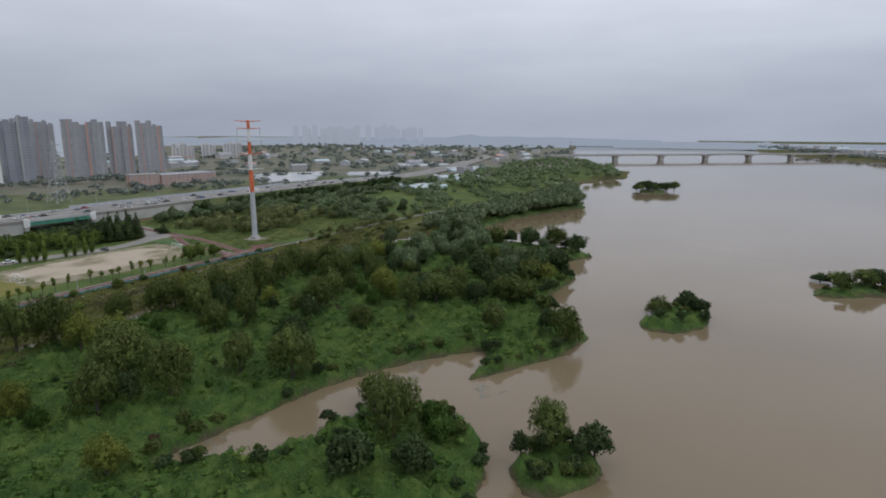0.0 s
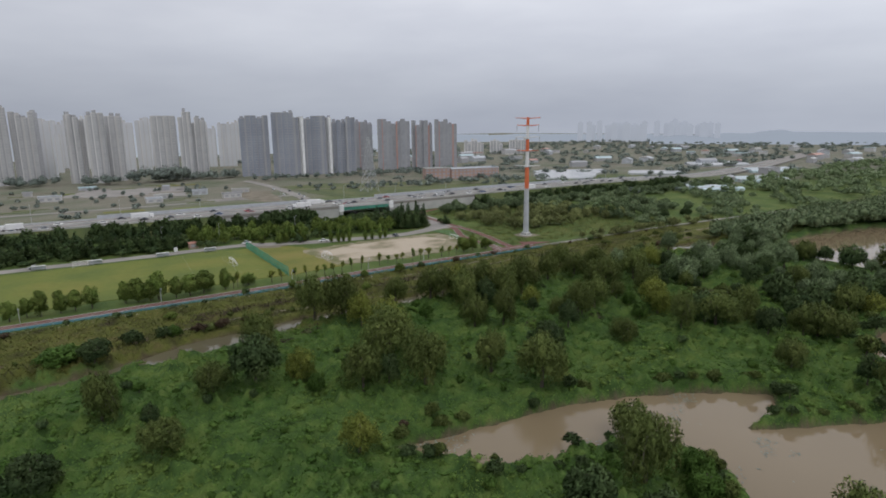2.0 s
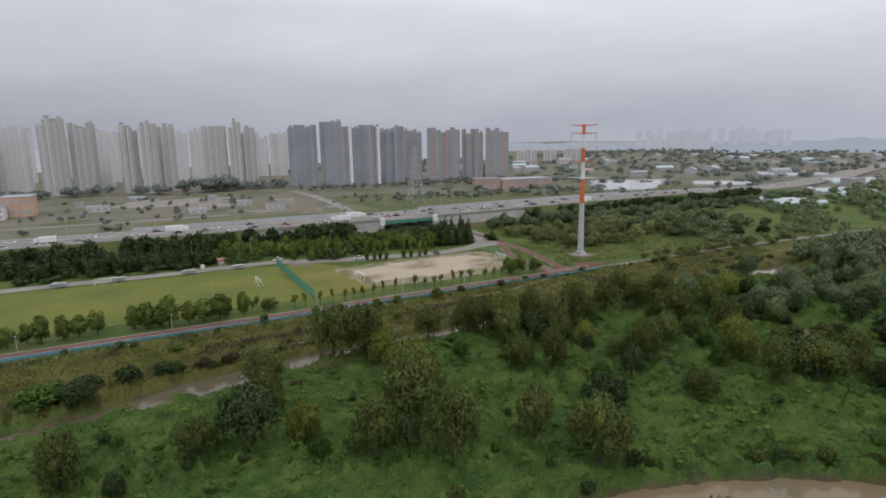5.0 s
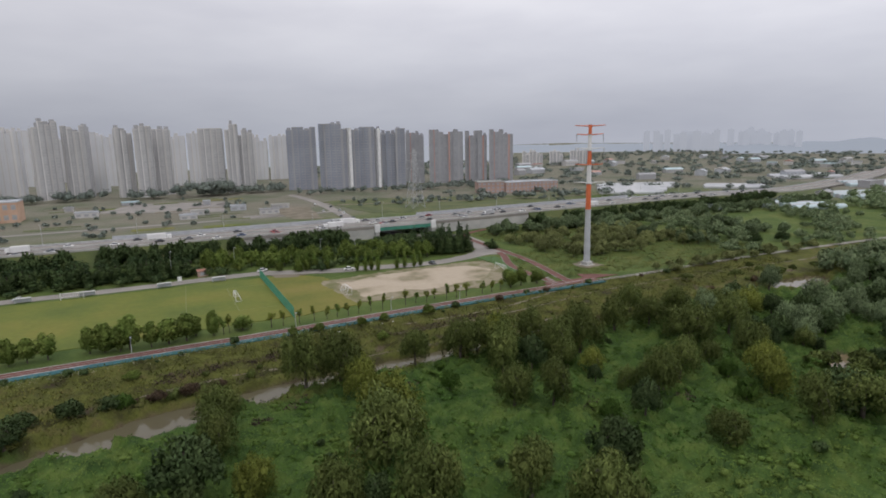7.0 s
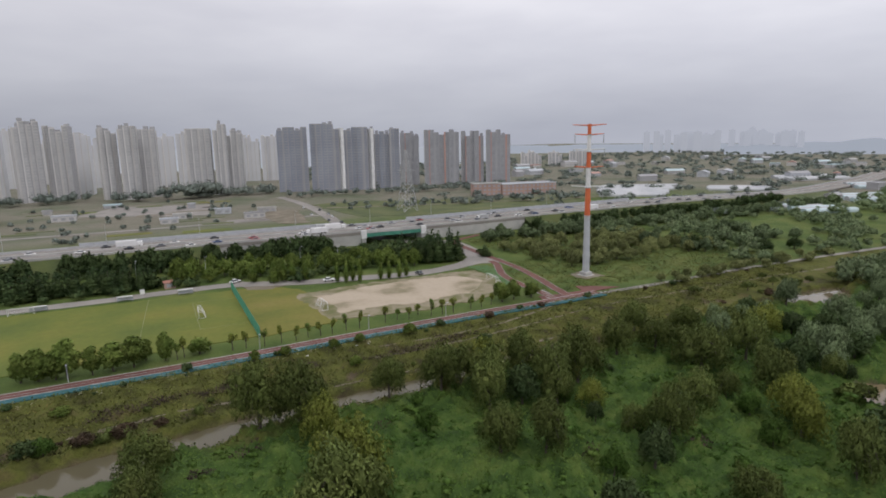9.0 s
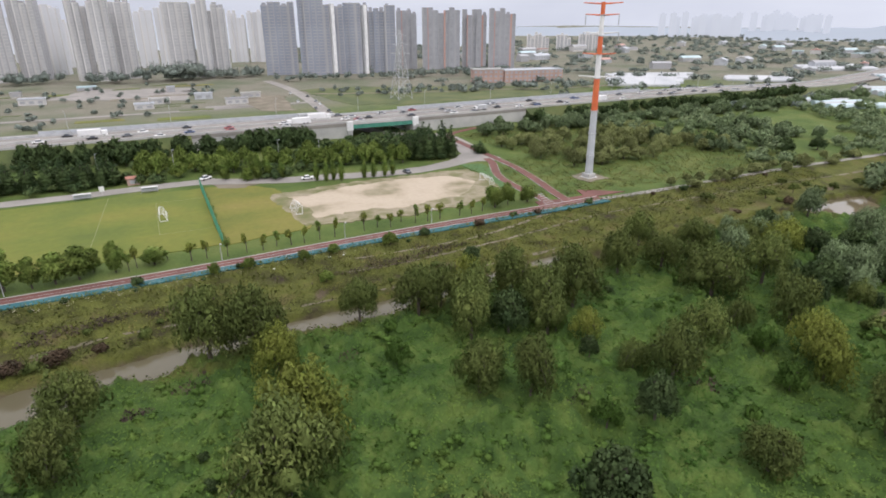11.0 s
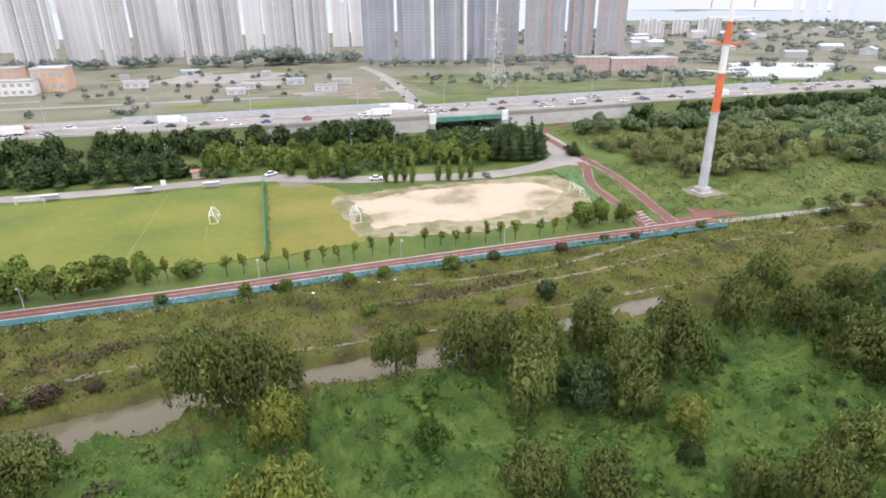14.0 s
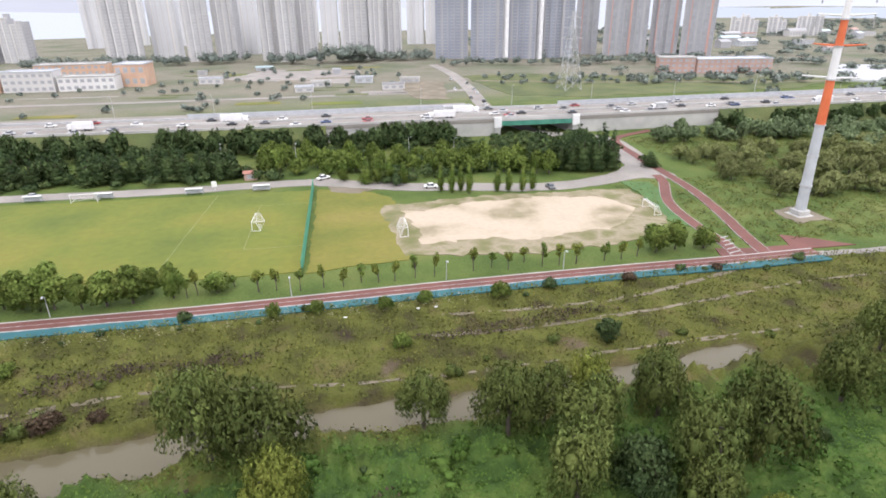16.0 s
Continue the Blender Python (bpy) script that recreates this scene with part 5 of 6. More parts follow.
def hwy_strip(name, x0, x1, o0, dz0, o1, dz1, mat, label="", parent=None, kind="structure", flat0=None, flat1=None):
    """A strip along the motorway between two offsets; dz: over the deck, flat: a fixed height."""
    line = hwy_line[(hwy_line[:, 0] >= x0) & (hwy_line[:, 0] <= x1)]
    a, b = offset_line(line, o0), offset_line(line, o1)
    za = [flat0 if flat0 is not None else deck_z(p[0]) + dz0 for p in line]
    zb = [flat1 if flat1 is not None else deck_z(p[0]) + dz1 for p in line]
    v = np.concatenate([np.c_[a[:, :2], za], np.c_[b[:, :2], zb]])
    k = len(line)
    f = [(i, i + 1, k + i + 1, k + i) for i in range(k - 1)]
    ob = new(name, from_arrays(name, v, np.array(f), mat))
    ob.parent = parent
    return tagged(ob, label, kind=kind)


def hwy_bar(name, x0, x1, o0, o1, z0, z1, mat, label="", parent=None, kind="structure"):
    """A bar along the motorway: offsets and heights over the deck."""
    line = hwy_line[(hwy_line[:, 0] >= x0) & (hwy_line[:, 0] <= x1)]
    k = len(line)
    rows = []
    for o, z in ((o0, z0), (o0, z1), (o1, z1), (o1, z0)):
        a = offset_line(line, o)
        rows.append(np.c_[a[:, :2], [deck_z(p[0]) + z for p in line]])
    f = [(r * k + i, ((r + 1) % 4) * k + i, ((r + 1) % 4) * k + i + 1, r * k + i + 1) for r in range(4) for i in range(k - 1)]
    ob = new(name, from_arrays(name, np.concatenate(rows), np.array(f)[:, ::-1], mat))
    ob.parent = parent
    return tagged(ob, label, kind=kind)


road = hwy_bar("motorway", -620, 950, 0, HWY_WIDE, -0.9, 0, M["asphalt"], "pale grey many-lane motorway on an embankment")
for o in (1.2, HWY_WIDE / 2 - 1.2, HWY_WIDE / 2 + 1.2, HWY_WIDE - 1.2):
    hwy_bar("lane_line", -620, 700, o - 0.12, o + 0.12, -0.02, 0.012, M["white_line"], parent=road, kind="")
hwy_bar("barrier", -620, 700, 0.0, 0.35, 0.0, 0.95, M["concrete"], "concrete edge barrier", parent=road, kind="")
hwy_bar("barrier", -620, 700, HWY_WIDE / 2 - 0.3, HWY_WIDE / 2 + 0.3, 0.0, 0.9, M["concrete"], "concrete median barrier", parent=road, kind="")
hwy_bar("barrier", -620, 700, HWY_WIDE - 0.35, HWY_WIDE, 0.0, 0.9, M["steel"], "steel guard rail", parent=road, kind="")
hwy_strip("embankment", -620, -105, -9.5, 0, 0, -0.05, M["verge"], "grassy motorway embankment", flat0=-0.3)
hwy_strip("embankment", 62, 420, -8.5, 0, 0, -0.05, M["verge"], "grassy motorway embankment", flat0=-0.3)
hwy_strip("embankment", -620, -36, HWY_WIDE, -0.05, HWY_WIDE + 8, 0, M["verge"], "grassy motorway embankment", flat1=-0.3)
hwy_strip("embankment", -2, 420, HWY_WIDE, -0.05, HWY_WIDE + 8, 0, M["verge"], "grassy motorway embankment", flat1=-0.3)
for x in (-105, 62):
    k = int(np.argmin(np.abs(hwy_line[:, 0] - x)))
    while (hwy_line[k, 0] > x) if x < 0 else (hwy_line[k, 0] < x):
        k += -1 if x < 0 else 1
    a, c = offset_line(hwy_line, -9.5 if x < 0 else -8.5)[k], hwy_line[k]
    bm = bmesh.new()
    bm.faces.new([bm.verts.new(q) for q in ((a[0], a[1], -0.3), (c[0], c[1], -0.3), (c[0], c[1], 6.95))])
    tagged(part("embankment_end", bm, M["verge"]), "grassy end of the motorway embankment", kind="structure")
for x0, x1 in ((-110, -34), (-4, 68)):
    hwy_bar("retaining_wall", x0, x1, -0.15, 0.6, -7.3, -0.88, M["concrete"], "pale concrete retaining wall under the motorway")
for x0, x1 in ((-110, -34), (-4, 68)):
    hwy_bar("wall_coping", x0, x1, -0.32, -0.15, -1.5, -0.4, M["asphalt"], "dark coping along the retaining wall")

bridge = thing("underpass_bridge", "green steel girder bridge carrying the motorway over a road", "bridge")
for o in (-0.4, 9.0, 18.0, HWY_WIDE - 0.4):
    hwy_bar("girder", -37, -2, o, o + 0.5, -2.9, -0.92, M["green_steel"], parent=bridge, kind="")
hwy_bar("deck_edge", -37, -2, -0.55, 0.0, -0.9, 0.25, M["concrete"], parent=bridge, kind="")
for x in (-37.5, -3):
    y = float(np.interp(x, hwy_line[:, 0], hwy_line[:, 1]))
    bm = bmesh.new()
    box(bm, x - 1.3, y - 0.9, -0.4, x + 1.3, y + HWY_WIDE, 6.08, bevel=0.1)
    part("abutment", bm, M["concrete"], bridge)
    bm = bmesh.new()
    box(bm, x - 1.6, y - 1.3, 3.4, x + 1.6, y - 0.2, 7.9, bevel=0.12)
    part("pylon_block", bm, M["white_paint"], bridge)
for i in range(11):
    x = -34 + i * 3
    y = float(np.interp(x, hwy_line[:, 0], hwy_line[:, 1]))
    bm = bmesh.new()
    box(bm, x - 0.08, y - 0.62, 4.1, x + 0.08, y - 0.42, 6.05)
    part("stiffener", bm, M["green_steel"], bridge)

barrier = thing("noise_barrier", "pale grey noise barrier along the far side of the motorway", "noise barrier")
for i in range(58):
    x = -165 + i * 6.0
    if -40 < x < 0:
        continue
    y = float(np.interp(x, hwy_line[:, 0], hwy_line[:, 1])) + HWY_WIDE + 1.6
    turn = math.atan2(float(np.interp(x + 3, hwy_line[:, 0], hwy_line[:, 1])) + HWY_WIDE + 1.6 - y, 3)
    m = Matrix.Translation((x, y, deck_z(x) - 1.2)) @ Matrix.Rotation(turn, 4, "Z")
    if i == 0:
        bm = bmesh.new()
        box(bm, 0, -0.05, 0, 5.9, 0.05, 3.4)
        panel = part("panel", bm, M["grey_paint"], barrier)
        bm = bmesh.new()
        box(bm, -0.1, -0.12, -1.0, 0.1, 0.12, 3.6)
        post = part("post", bm, M["steel"], barrier)
        panel.matrix_basis, post.matrix_basis = m, m
        continue
    for src in (panel, post):
        ob = new(src.name.split(".")[0], src.data)
        ob.parent, ob.matrix_basis = barrier, m
blue_fence = thing("site_fence", "blue sheet metal fence along the building site", "fence")
bm = bmesh.new()
box(bm, 0, -0.04, 0, 4.9, 0.04, 2.8)
for i in range(9):
    box(bm, i * 0.55, -0.1, 0, i * 0.55 + 0.15, 0.1, 2.8)
first = part("fence_panel", bm, M["blue_roof"], blue_fence)
for i in range(34):
    x = -340 + i * 5
    y = float(np.interp(x, hwy_line[:, 0], hwy_line[:, 1])) + HWY_WIDE + 11
    ob = first if i == 0 else new("fence_panel", first.data)
    ob.parent, ob.matrix_basis = blue_fence, Matrix.Translation((x, y, -0.2)) @ Matrix.Rotation(-0.19, 4, "Z")
M["site_blue"] = material("blue_sheet_metal", [(0.13, 0.25, 0.38), (0.18, 0.31, 0.44)], 0.3, 0.6)
first.data.materials[0] = M["site_blue"]


# ---- vehicles ----
def car_model(name, paint, label, size=(4.5, 1.8, 1.45), category="car"):
    L, Wd, Hh = size
    root = thing(name, label, category, "vehicles on the motorway")
    bm = bmesh.new()
    box(bm, -L / 2, -Wd / 2, 0.28, L / 2, Wd / 2, Hh * 0.58, bevel=0.14)
    part("body", bm, paint, root)
    bm = bmesh.new()
    g = box(bm, -L * 0.30, -Wd / 2 + 0.1, Hh * 0.56, L * 0.22, Wd / 2 - 0.1, Hh, bevel=0.05)
    for v in bm.verts:
        if v.co.z > Hh * 0.8:
            v.co.x *= 0.72
            v.co.y *= 0.86
    cabin = part("cabin", bm, M["glass"], root)
    bm = bmesh.new()
    box(bm, -L * 0.20, -Wd * 0.36, Hh - 0.02, L * 0.14, Wd * 0.36, Hh + 0.05, bevel=0.02)
    part("roof", bm, paint, root)
    for sx in (-1, 1):
        for sy in (-1, 1):
            bm = bmesh.new()
            rod(bm, (sx * L * 0.31, sy * (Wd / 2 - 0.2), 0.32), (sx * L * 0.31, sy * (Wd / 2 + 0.02), 0.32), 0.32, None, 10)
            part("wheel", bm, M["black"], root)
    return root


def truck_model(name, paint, label, size, category):
    L, Wd, Hh = size
    root = thing(name, label, category, "vehicles on the motorway")
    bm = bmesh.new()
    box(bm, -L / 2, -Wd / 2, 0.7, L * 0.28, Wd / 2, Hh, bevel=0.08)
    part("cargo_box", bm, paint, root)
    bm = bmesh.new()
    box(bm, L * 0.30, -Wd / 2 + 0.05, 0.6, L / 2, Wd / 2 - 0.05, Hh * 0.78, bevel=0.15)
    cab = part("cab", bm, M["white_paint"], root)
    bm = bmesh.new()
    box(bm, L / 2 - 0.1, -Wd / 2 + 0.2, Hh * 0.42, L / 2 + 0.03, Wd / 2 - 0.2, Hh * 0.70)
    part("windscreen", bm, M["glass"], cab)
    for sx in (-0.36, -0.2, 0.38):
        for sy in (-1, 1):
            bm = bmesh.new()
            rod(bm, (sx * L, sy * (Wd / 2 - 0.3), 0.48), (sx * L, sy * Wd / 2, 0.48), 0.48, None, 10)
            part("wheel", bm, M["black"], root)
    return root


paints = {"white": (0.75, 0.75, 0.74), "black": (0.02, 0.02, 0.022), "silver": (0.42, 0.43, 0.44), "grey": (0.12, 0.125, 0.13), "red": (0.30, 0.03, 0.03), "blue": (0.04, 0.08, 0.2)}
cars = []
for name, c in paints.items():
    pm = material(name + "_car_paint", [c, tuple(min(1, v * 1.15) for v in c)], 0.5, 0.3, 0.0, spec=0.6)
    cars.append(car_model("car", pm, name + " passenger car on the motorway"))
trucks = [truck_model("truck", M["white_paint"], "white box truck on the motorway", (9.5, 2.4, 3.4), "truck"), truck_model("truck", M["steel"], "grey box truck on the motorway", (7.5, 2.3, 3.0), "truck"), truck_model("bus", M["white_paint"], "white coach on the motorway", (11.5, 2.5, 3.3), "bus")]
LANES = [3.2, 6.6, 10.0, 17.0, 20.4, 23.8]
r3 = np.random.RandomState(8)
queue, gaps = [], {}
for i in range(84):
    for _ in range(30):
        x, lane = r3.uniform(-300, 330), int(r3.randint(6))
        if all(abs(x - a) > 12 for a in gaps.get(lane, [])):
            break
    gaps.setdefault(lane, []).append(x)
    queue.append((x, lane))
for i, (x, lane) in enumerate(queue):
    k = int(np.argmin(np.abs(hwy_line[:, 0] - x)))
    d = hwy_line[min(k + 1, len(hwy_line) - 1)] - hwy_line[k - 1]
    way = math.atan2(d[1], d[0])
    p = offset_line(hwy_line, LANES[lane])[k]
    src = trucks[i % 3] if i % 13 == 5 else cars[int(r3.choice(6, p=[0.36, 0.2, 0.18, 0.14, 0.06, 0.06]))]
    m = Matrix.Translation((p[0], p[1], deck_z(p[0]) + 0.01)) @ Matrix.Rotation(way + (math.pi if lane < 3 else 0), 4, "Z")
    if src.get("stood"):
        copy_thing(src, m)
    else:
        src.matrix_basis = m
        src["stood"] = 1
for src in cars + trucks:
    if not src.get("stood"):
        src.matrix_basis = Matrix.Translation((8, 200 + 9 * cars.index(src) if src in cars else 270, 0.1)) @ Matrix.Rotation(1.4, 4, "Z")
    if "stood" in src:
        del src["stood"]
for n, (x, y, turn, c) in enumerate(((-87, 57.5, -0.3, 0), (-52, 44.5, 1.5, 3), (-205, 88.5, -0.15, 2), (-118, 79, 0.4, 0), (-14, 196, 1.4, 0), (-10, 208, 1.4, 1), (-2, 240, 1.3, 0), (2, 256, 1.3, 2), (-9, 262, 1.3, 0), (8, 286, 1.3, 1), (4, 310, 1.35, 0), (-12, 224, 1.3, 3))):
    ob = copy_thing(cars[c], Matrix.Translation((x, y, 0.06)) @ Matrix.Rotation(turn, 4, "Z"))
    tagged(ob, ("white", "black", "silver", "grey", "red", "blue")[c] + (" car parked on the gravel" if n < 4 else " car on the underpass road"), "car", "cars by the pitches" if n < 4 else "cars on the side road")


# ---- apartment towers ----
def tower(name, a, b, tall, style, deep=13.0, label=""):
    """A slab tower between two plan points of its river front: stepped bays of recessed glass between piers and floor bands."""
    wall, shade_tone, glass, stripe, bands = style
    ax, ay = a
    length = math.hypot(b[0] - ax, b[1] - ay)
    root = thing(name, label, "apartment tower", "apartment towers", Matrix.Translation((ax, ay, -0.2)) @ Matrix.Rotation(math.atan2(b[1] - ay, b[0] - ax), 4, "Z"))
    r = np.random.RandomState(int(abs(ax) * 3 + abs(ay)))
    bays = max(3, int(round(length / 6.0)))
    w = length / bays
    floors = int(tall / 2.85)
    fh = tall / floors
    core = bmesh.new()
    band, panes = [], []
    offs = [float(r.choice([0.0, 0.0, 1.6, 2.8])) for _ in range(bays)]
    tops = [tall - float(r.choice([0, 0, 0, 1, 2])) * fh for _ in range(bays)]
    # Alternate bays are darker: the shading of stepped bays put into paint.
    for i in range(bays):
        box(core, i * w, offs[i] + 1.0, 0, (i + 1) * w, deep + float(r.choice([0, 1.5])), tops[i], mi=i % 2)
    part("body", core, [M[wall], M[shade_tone]], root)
    glaze, slabs = bmesh.new(), bmesh.new()
    for i in range(bays):
        x0, x1, y = i * w, (i + 1) * w, offs[i]
        k = int(tops[i] / fh)
        box(glaze, x0 + 0.5, y + 0.62, 0.4, x1 - 0.5, y + 1.02, tops[i] - 0.6)
        for f in range(k + 1):
            z = f * fh
            box(slabs, x0 + 0.42, y + 0.40, z - 0.15, x1 - 0.42, y + 1.0, z + 0.55, mi=0)
        bm = bmesh.new()
        wide = 1.0 if i % 2 else 1.9
        box(bm, x0 - 0.02, y, 0, x0 + wide, y + 1.05, tops[i] + 0.9)
        part("pier", bm, M[stripe if (i % 3 == 1) else wall], root)
        bm = bmesh.new()
        box(bm, x1 - 0.95, y + 0.04, 0, x1 - 0.03, y + 1.04, tops[i] + 0.7)
        part("pier", bm, M[shade_tone], root)
        if r.rand() < 0.55:
            bm = bmesh.new()
            box(bm, x0 + w * 0.2, y + 4, tops[i] - 0.2, x0 + w * 0.85, y + 9, tops[i] + float(r.uniform(2.5, 5)), bevel=0.1)
            part("roof_house", bm, M[shade_tone], root)
        box(slabs, x0 + 0.3, y + 1.2, tops[i] - 0.1, x1 - 0.3, y + 1.5, tops[i] + 1.1)
    part("glazing", glaze, M[glass], root)
    tagged(part("facade_grid", slabs, M[bands], root), kind="stuff")
    for x, s in ((0, -1), (length, 1)):
        ends = bmesh.new()
        for f in range(floors - 1):
            for y in (3.4, 7.6):
                lo, hi = sorted((x + s * 0.01, x + s * 0.07))
                box(ends, lo, y, f * fh + 1.0, hi, y + 1.5, f * fh + 2.3)
        tagged(part("end_glazing", ends, M[glass], root), kind="stuff")
    return root


CREAM = ("tower_cream", "tower_grey", "cream_glass", "tower_pale", "tower_cream")
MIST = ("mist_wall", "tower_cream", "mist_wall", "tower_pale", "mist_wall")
BLUE = ("tower_blue", "tower_slate", "tower_blue", "tower_grey", "tower_grey")
ROSE = ("tower_grey", "tower_slate", "tower_glass", "tower_rust", "tower_slate")
CL, BL, RL = "tall cream and grey apartment tower in the mist", "tall blue-grey clad apartment tower", "tall grey apartment tower with rust-coloured stripes"
TOWERS_WEST = [
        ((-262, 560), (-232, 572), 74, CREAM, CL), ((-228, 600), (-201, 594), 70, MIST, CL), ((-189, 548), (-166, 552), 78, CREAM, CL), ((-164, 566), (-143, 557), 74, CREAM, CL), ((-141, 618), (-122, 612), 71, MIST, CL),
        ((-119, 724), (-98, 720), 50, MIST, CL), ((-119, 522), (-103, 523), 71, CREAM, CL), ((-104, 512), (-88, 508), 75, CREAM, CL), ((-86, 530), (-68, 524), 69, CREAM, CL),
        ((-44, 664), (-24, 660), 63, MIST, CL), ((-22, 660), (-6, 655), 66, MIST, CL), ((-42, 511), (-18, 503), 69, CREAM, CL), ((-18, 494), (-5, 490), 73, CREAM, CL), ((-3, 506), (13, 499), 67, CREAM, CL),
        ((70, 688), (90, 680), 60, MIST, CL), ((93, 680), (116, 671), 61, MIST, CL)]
TOWERS_EAST = [
        ((43, 474), (73, 463), 69, BLUE, BL), ((72, 453), (100, 439), 72, BLUE, BL), ((106, 448), (132, 434), 68, BLUE, BL), ((138, 442), (168, 426), 66, BLUE, BL),
        ((190, 462), (209, 450), 61, ROSE, RL), ((210, 440), (244, 416), 64, ROSE, RL), ((249, 419), (270, 402), 62, ROSE, RL), ((272, 400), (294, 381), 63, ROSE, RL)]
for a, b, tall, style, label in TOWERS_WEST + TOWERS_EAST:
    tower("apartment_tower", a, b, tall, style, label=label)
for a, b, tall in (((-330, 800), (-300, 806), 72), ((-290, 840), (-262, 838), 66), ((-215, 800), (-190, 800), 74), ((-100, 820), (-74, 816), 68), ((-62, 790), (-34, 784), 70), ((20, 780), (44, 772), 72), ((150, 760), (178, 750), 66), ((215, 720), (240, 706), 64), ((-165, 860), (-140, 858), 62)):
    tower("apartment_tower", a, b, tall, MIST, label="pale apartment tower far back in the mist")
for x, y, tall in ((101.5, 437, 68), (134.5, 431, 67)):
    bm = bmesh.new()
    box(bm, x, y, -0.2, x + 3.2, y + 9, tall, bevel=0.05)
    ob = part("stair_tower", bm, M["white_paint"])
    tagged(ob, "white windowless stair tower beside the blue-grey tower", "stair tower")


def block(name, a, b, tall, wall, roof, label, category, deep=14.0, storeys=3, pitched=False, group=""):
    """A low building with a row of windows on each storey and a flat parapet or pitched roof."""
    length = math.hypot(b[0] - a[0], b[1] - a[1])
    root = thing(name, label, category, group, Matrix.Translation((a[0], a[1], -0.2)) @ Matrix.Rotation(math.atan2(b[1] - a[1], b[0] - a[0]), 4, "Z"))
    bm = bmesh.new()
    box(bm, 0, 0, 0, length, deep, tall)
    part("body", bm, M[wall], root)
    bm = bmesh.new()
    if pitched:
        v = [bm.verts.new(p) for p in ((-0.4, -0.4, tall), (length + 0.4, -0.4, tall), (length + 0.4, deep + 0.4, tall), (-0.4, deep + 0.4, tall), (-0.4, deep / 2, tall + deep * 0.2), (length + 0.4, deep / 2, tall + deep * 0.2))]
        for f in ((0, 1, 5, 4), (2, 3, 4, 5), (0, 4, 3), (1, 2, 5), (3, 2, 1, 0)):
            bm.faces.new([v[i] for i in f])
    else:
        box(bm, -0.3, -0.3, tall, length + 0.3, 0.2, tall + 0.9)
        box(bm, -0.3, deep - 0.2, tall, length + 0.3, deep + 0.3, tall + 0.9)
        box(bm, -0.3, 0.2, tall, 0.2, deep - 0.2, tall + 0.9)
        box(bm, length - 0.2, 0.2, tall, length + 0.3, deep - 0.2, tall + 0.9)
        box(bm, 0.2, 0.2, tall - 0.05, length - 0.2, deep - 0.2, tall + 0.1)
    part("roof", bm, M[roof], root)
    fh = tall / storeys
    for s in range(storeys):
        k = max(1, int(length / 4.2))
        for i in range(k):
            x = (i + 0.22) * length / k
            key = (round(length / k * 0.56, 1), round(fh * 0.45, 1))
            if key not in window_meshes:
                bm = bmesh.new()
                box(bm, 0, -0.06, 0, key[0], 0.3, key[1], mi=0)
                box(bm, -0.12, -0.10, -0.14, key[0] + 0.12, 0.3, 0, mi=1)
                me = bpy.data.meshes.new("window")
                bm.to_mesh(me)
                bm.free()
                me.materials.append(M["tower_glass"])
                me.materials.append(M["concrete"])
                window_meshes[key] = me
            w = new("window", window_meshes[key])
            w.parent, w.matrix_basis = root, Matrix.Translation((x, 0, s * fh + fh * 0.32))
    return root


window_meshes = {}
block("school_building", (168, 291), (192, 278), 11, "brick", "concrete", "long low pink brick building in front of the towers", "building", 16)
block("school_building", (192, 276), (247, 259), 10, "brick", "grey_paint", "long low pink brick building with a grey flat roof", "building", 18)
block("school", (-330, 372), (-296, 362), 12, "salmon", "grey_paint", "salmon-coloured school building with a grey roof", "school", 16)
block("school", (-294, 362), (-262, 356), 13, "tower_cream", "grey_paint", "cream school wing with many windows", "school", 14)
block("school", (-260, 356), (-224, 350), 9, "tower_pale", "concrete", "pale school wing with a row of tall windows", "school", 14, 2)
block("school", (-226, 366), (-206, 362), 15, "salmon", "grey_paint", "tall salmon-coloured school hall", "school", 20, 2)
block("school", (-290, 420), (-240, 414), 12, "salmon", "concrete", "salmon-coloured school building beyond the first wing", "school", 16)
for a, b, tall in (((-405, 620), (-372, 612), 40), ((-368, 610), (-342, 604), 42)):
    tower("apartment_tower", a, b, tall, CREAM, label="white mid-rise apartment block in the mist")
for a, b, tall in (((560, 655), (588, 630), 26), ((600, 625), (618, 608), 25), ((628, 600), (652, 577), 26)):
    tower("apartment_block", a, b, tall, ("tower_pale", "tower_cream", "tower_glass", "tower_pale", "tower_pale"), label="white mid-rise apartment block on the plain")

# ---- greenhouses and sheds on the plain ----
def tunnel(name, x, y, turn, length, width, tall, mat, label, group):
    root = thing(name, label, "greenhouse", group, Matrix.Translation((x, y, -0.15)) @ Matrix.Rotation(turn, 4, "Z"))
    k = 7
    prof = [(-width / 2, 0)] + [(width / 2 * -math.cos(math.pi * i / k), tall * 0.45 + tall * 0.55 * math.sin(math.pi * i / k)) for i in range(k + 1)] + [(width / 2, 0)]
    v = np.array([(xx, py, pz) for xx in (0.0, length) for py, pz in prof])
    n = len(prof)
    f = np.array([(i, i + 1, n + i + 1, n + i) for i in range(n - 1)])
    mesh_part("cover", from_arrays("cover", v, f, mat), root)
    for xx in (0.02, length - 0.02):
        bm = bmesh.new()
        bm.faces.new([bm.verts.new((xx, py, pz)) for py, pz in prof])
        part("end_wall", bm, mat, root)
    return root


r4 = np.random.RandomState(21)
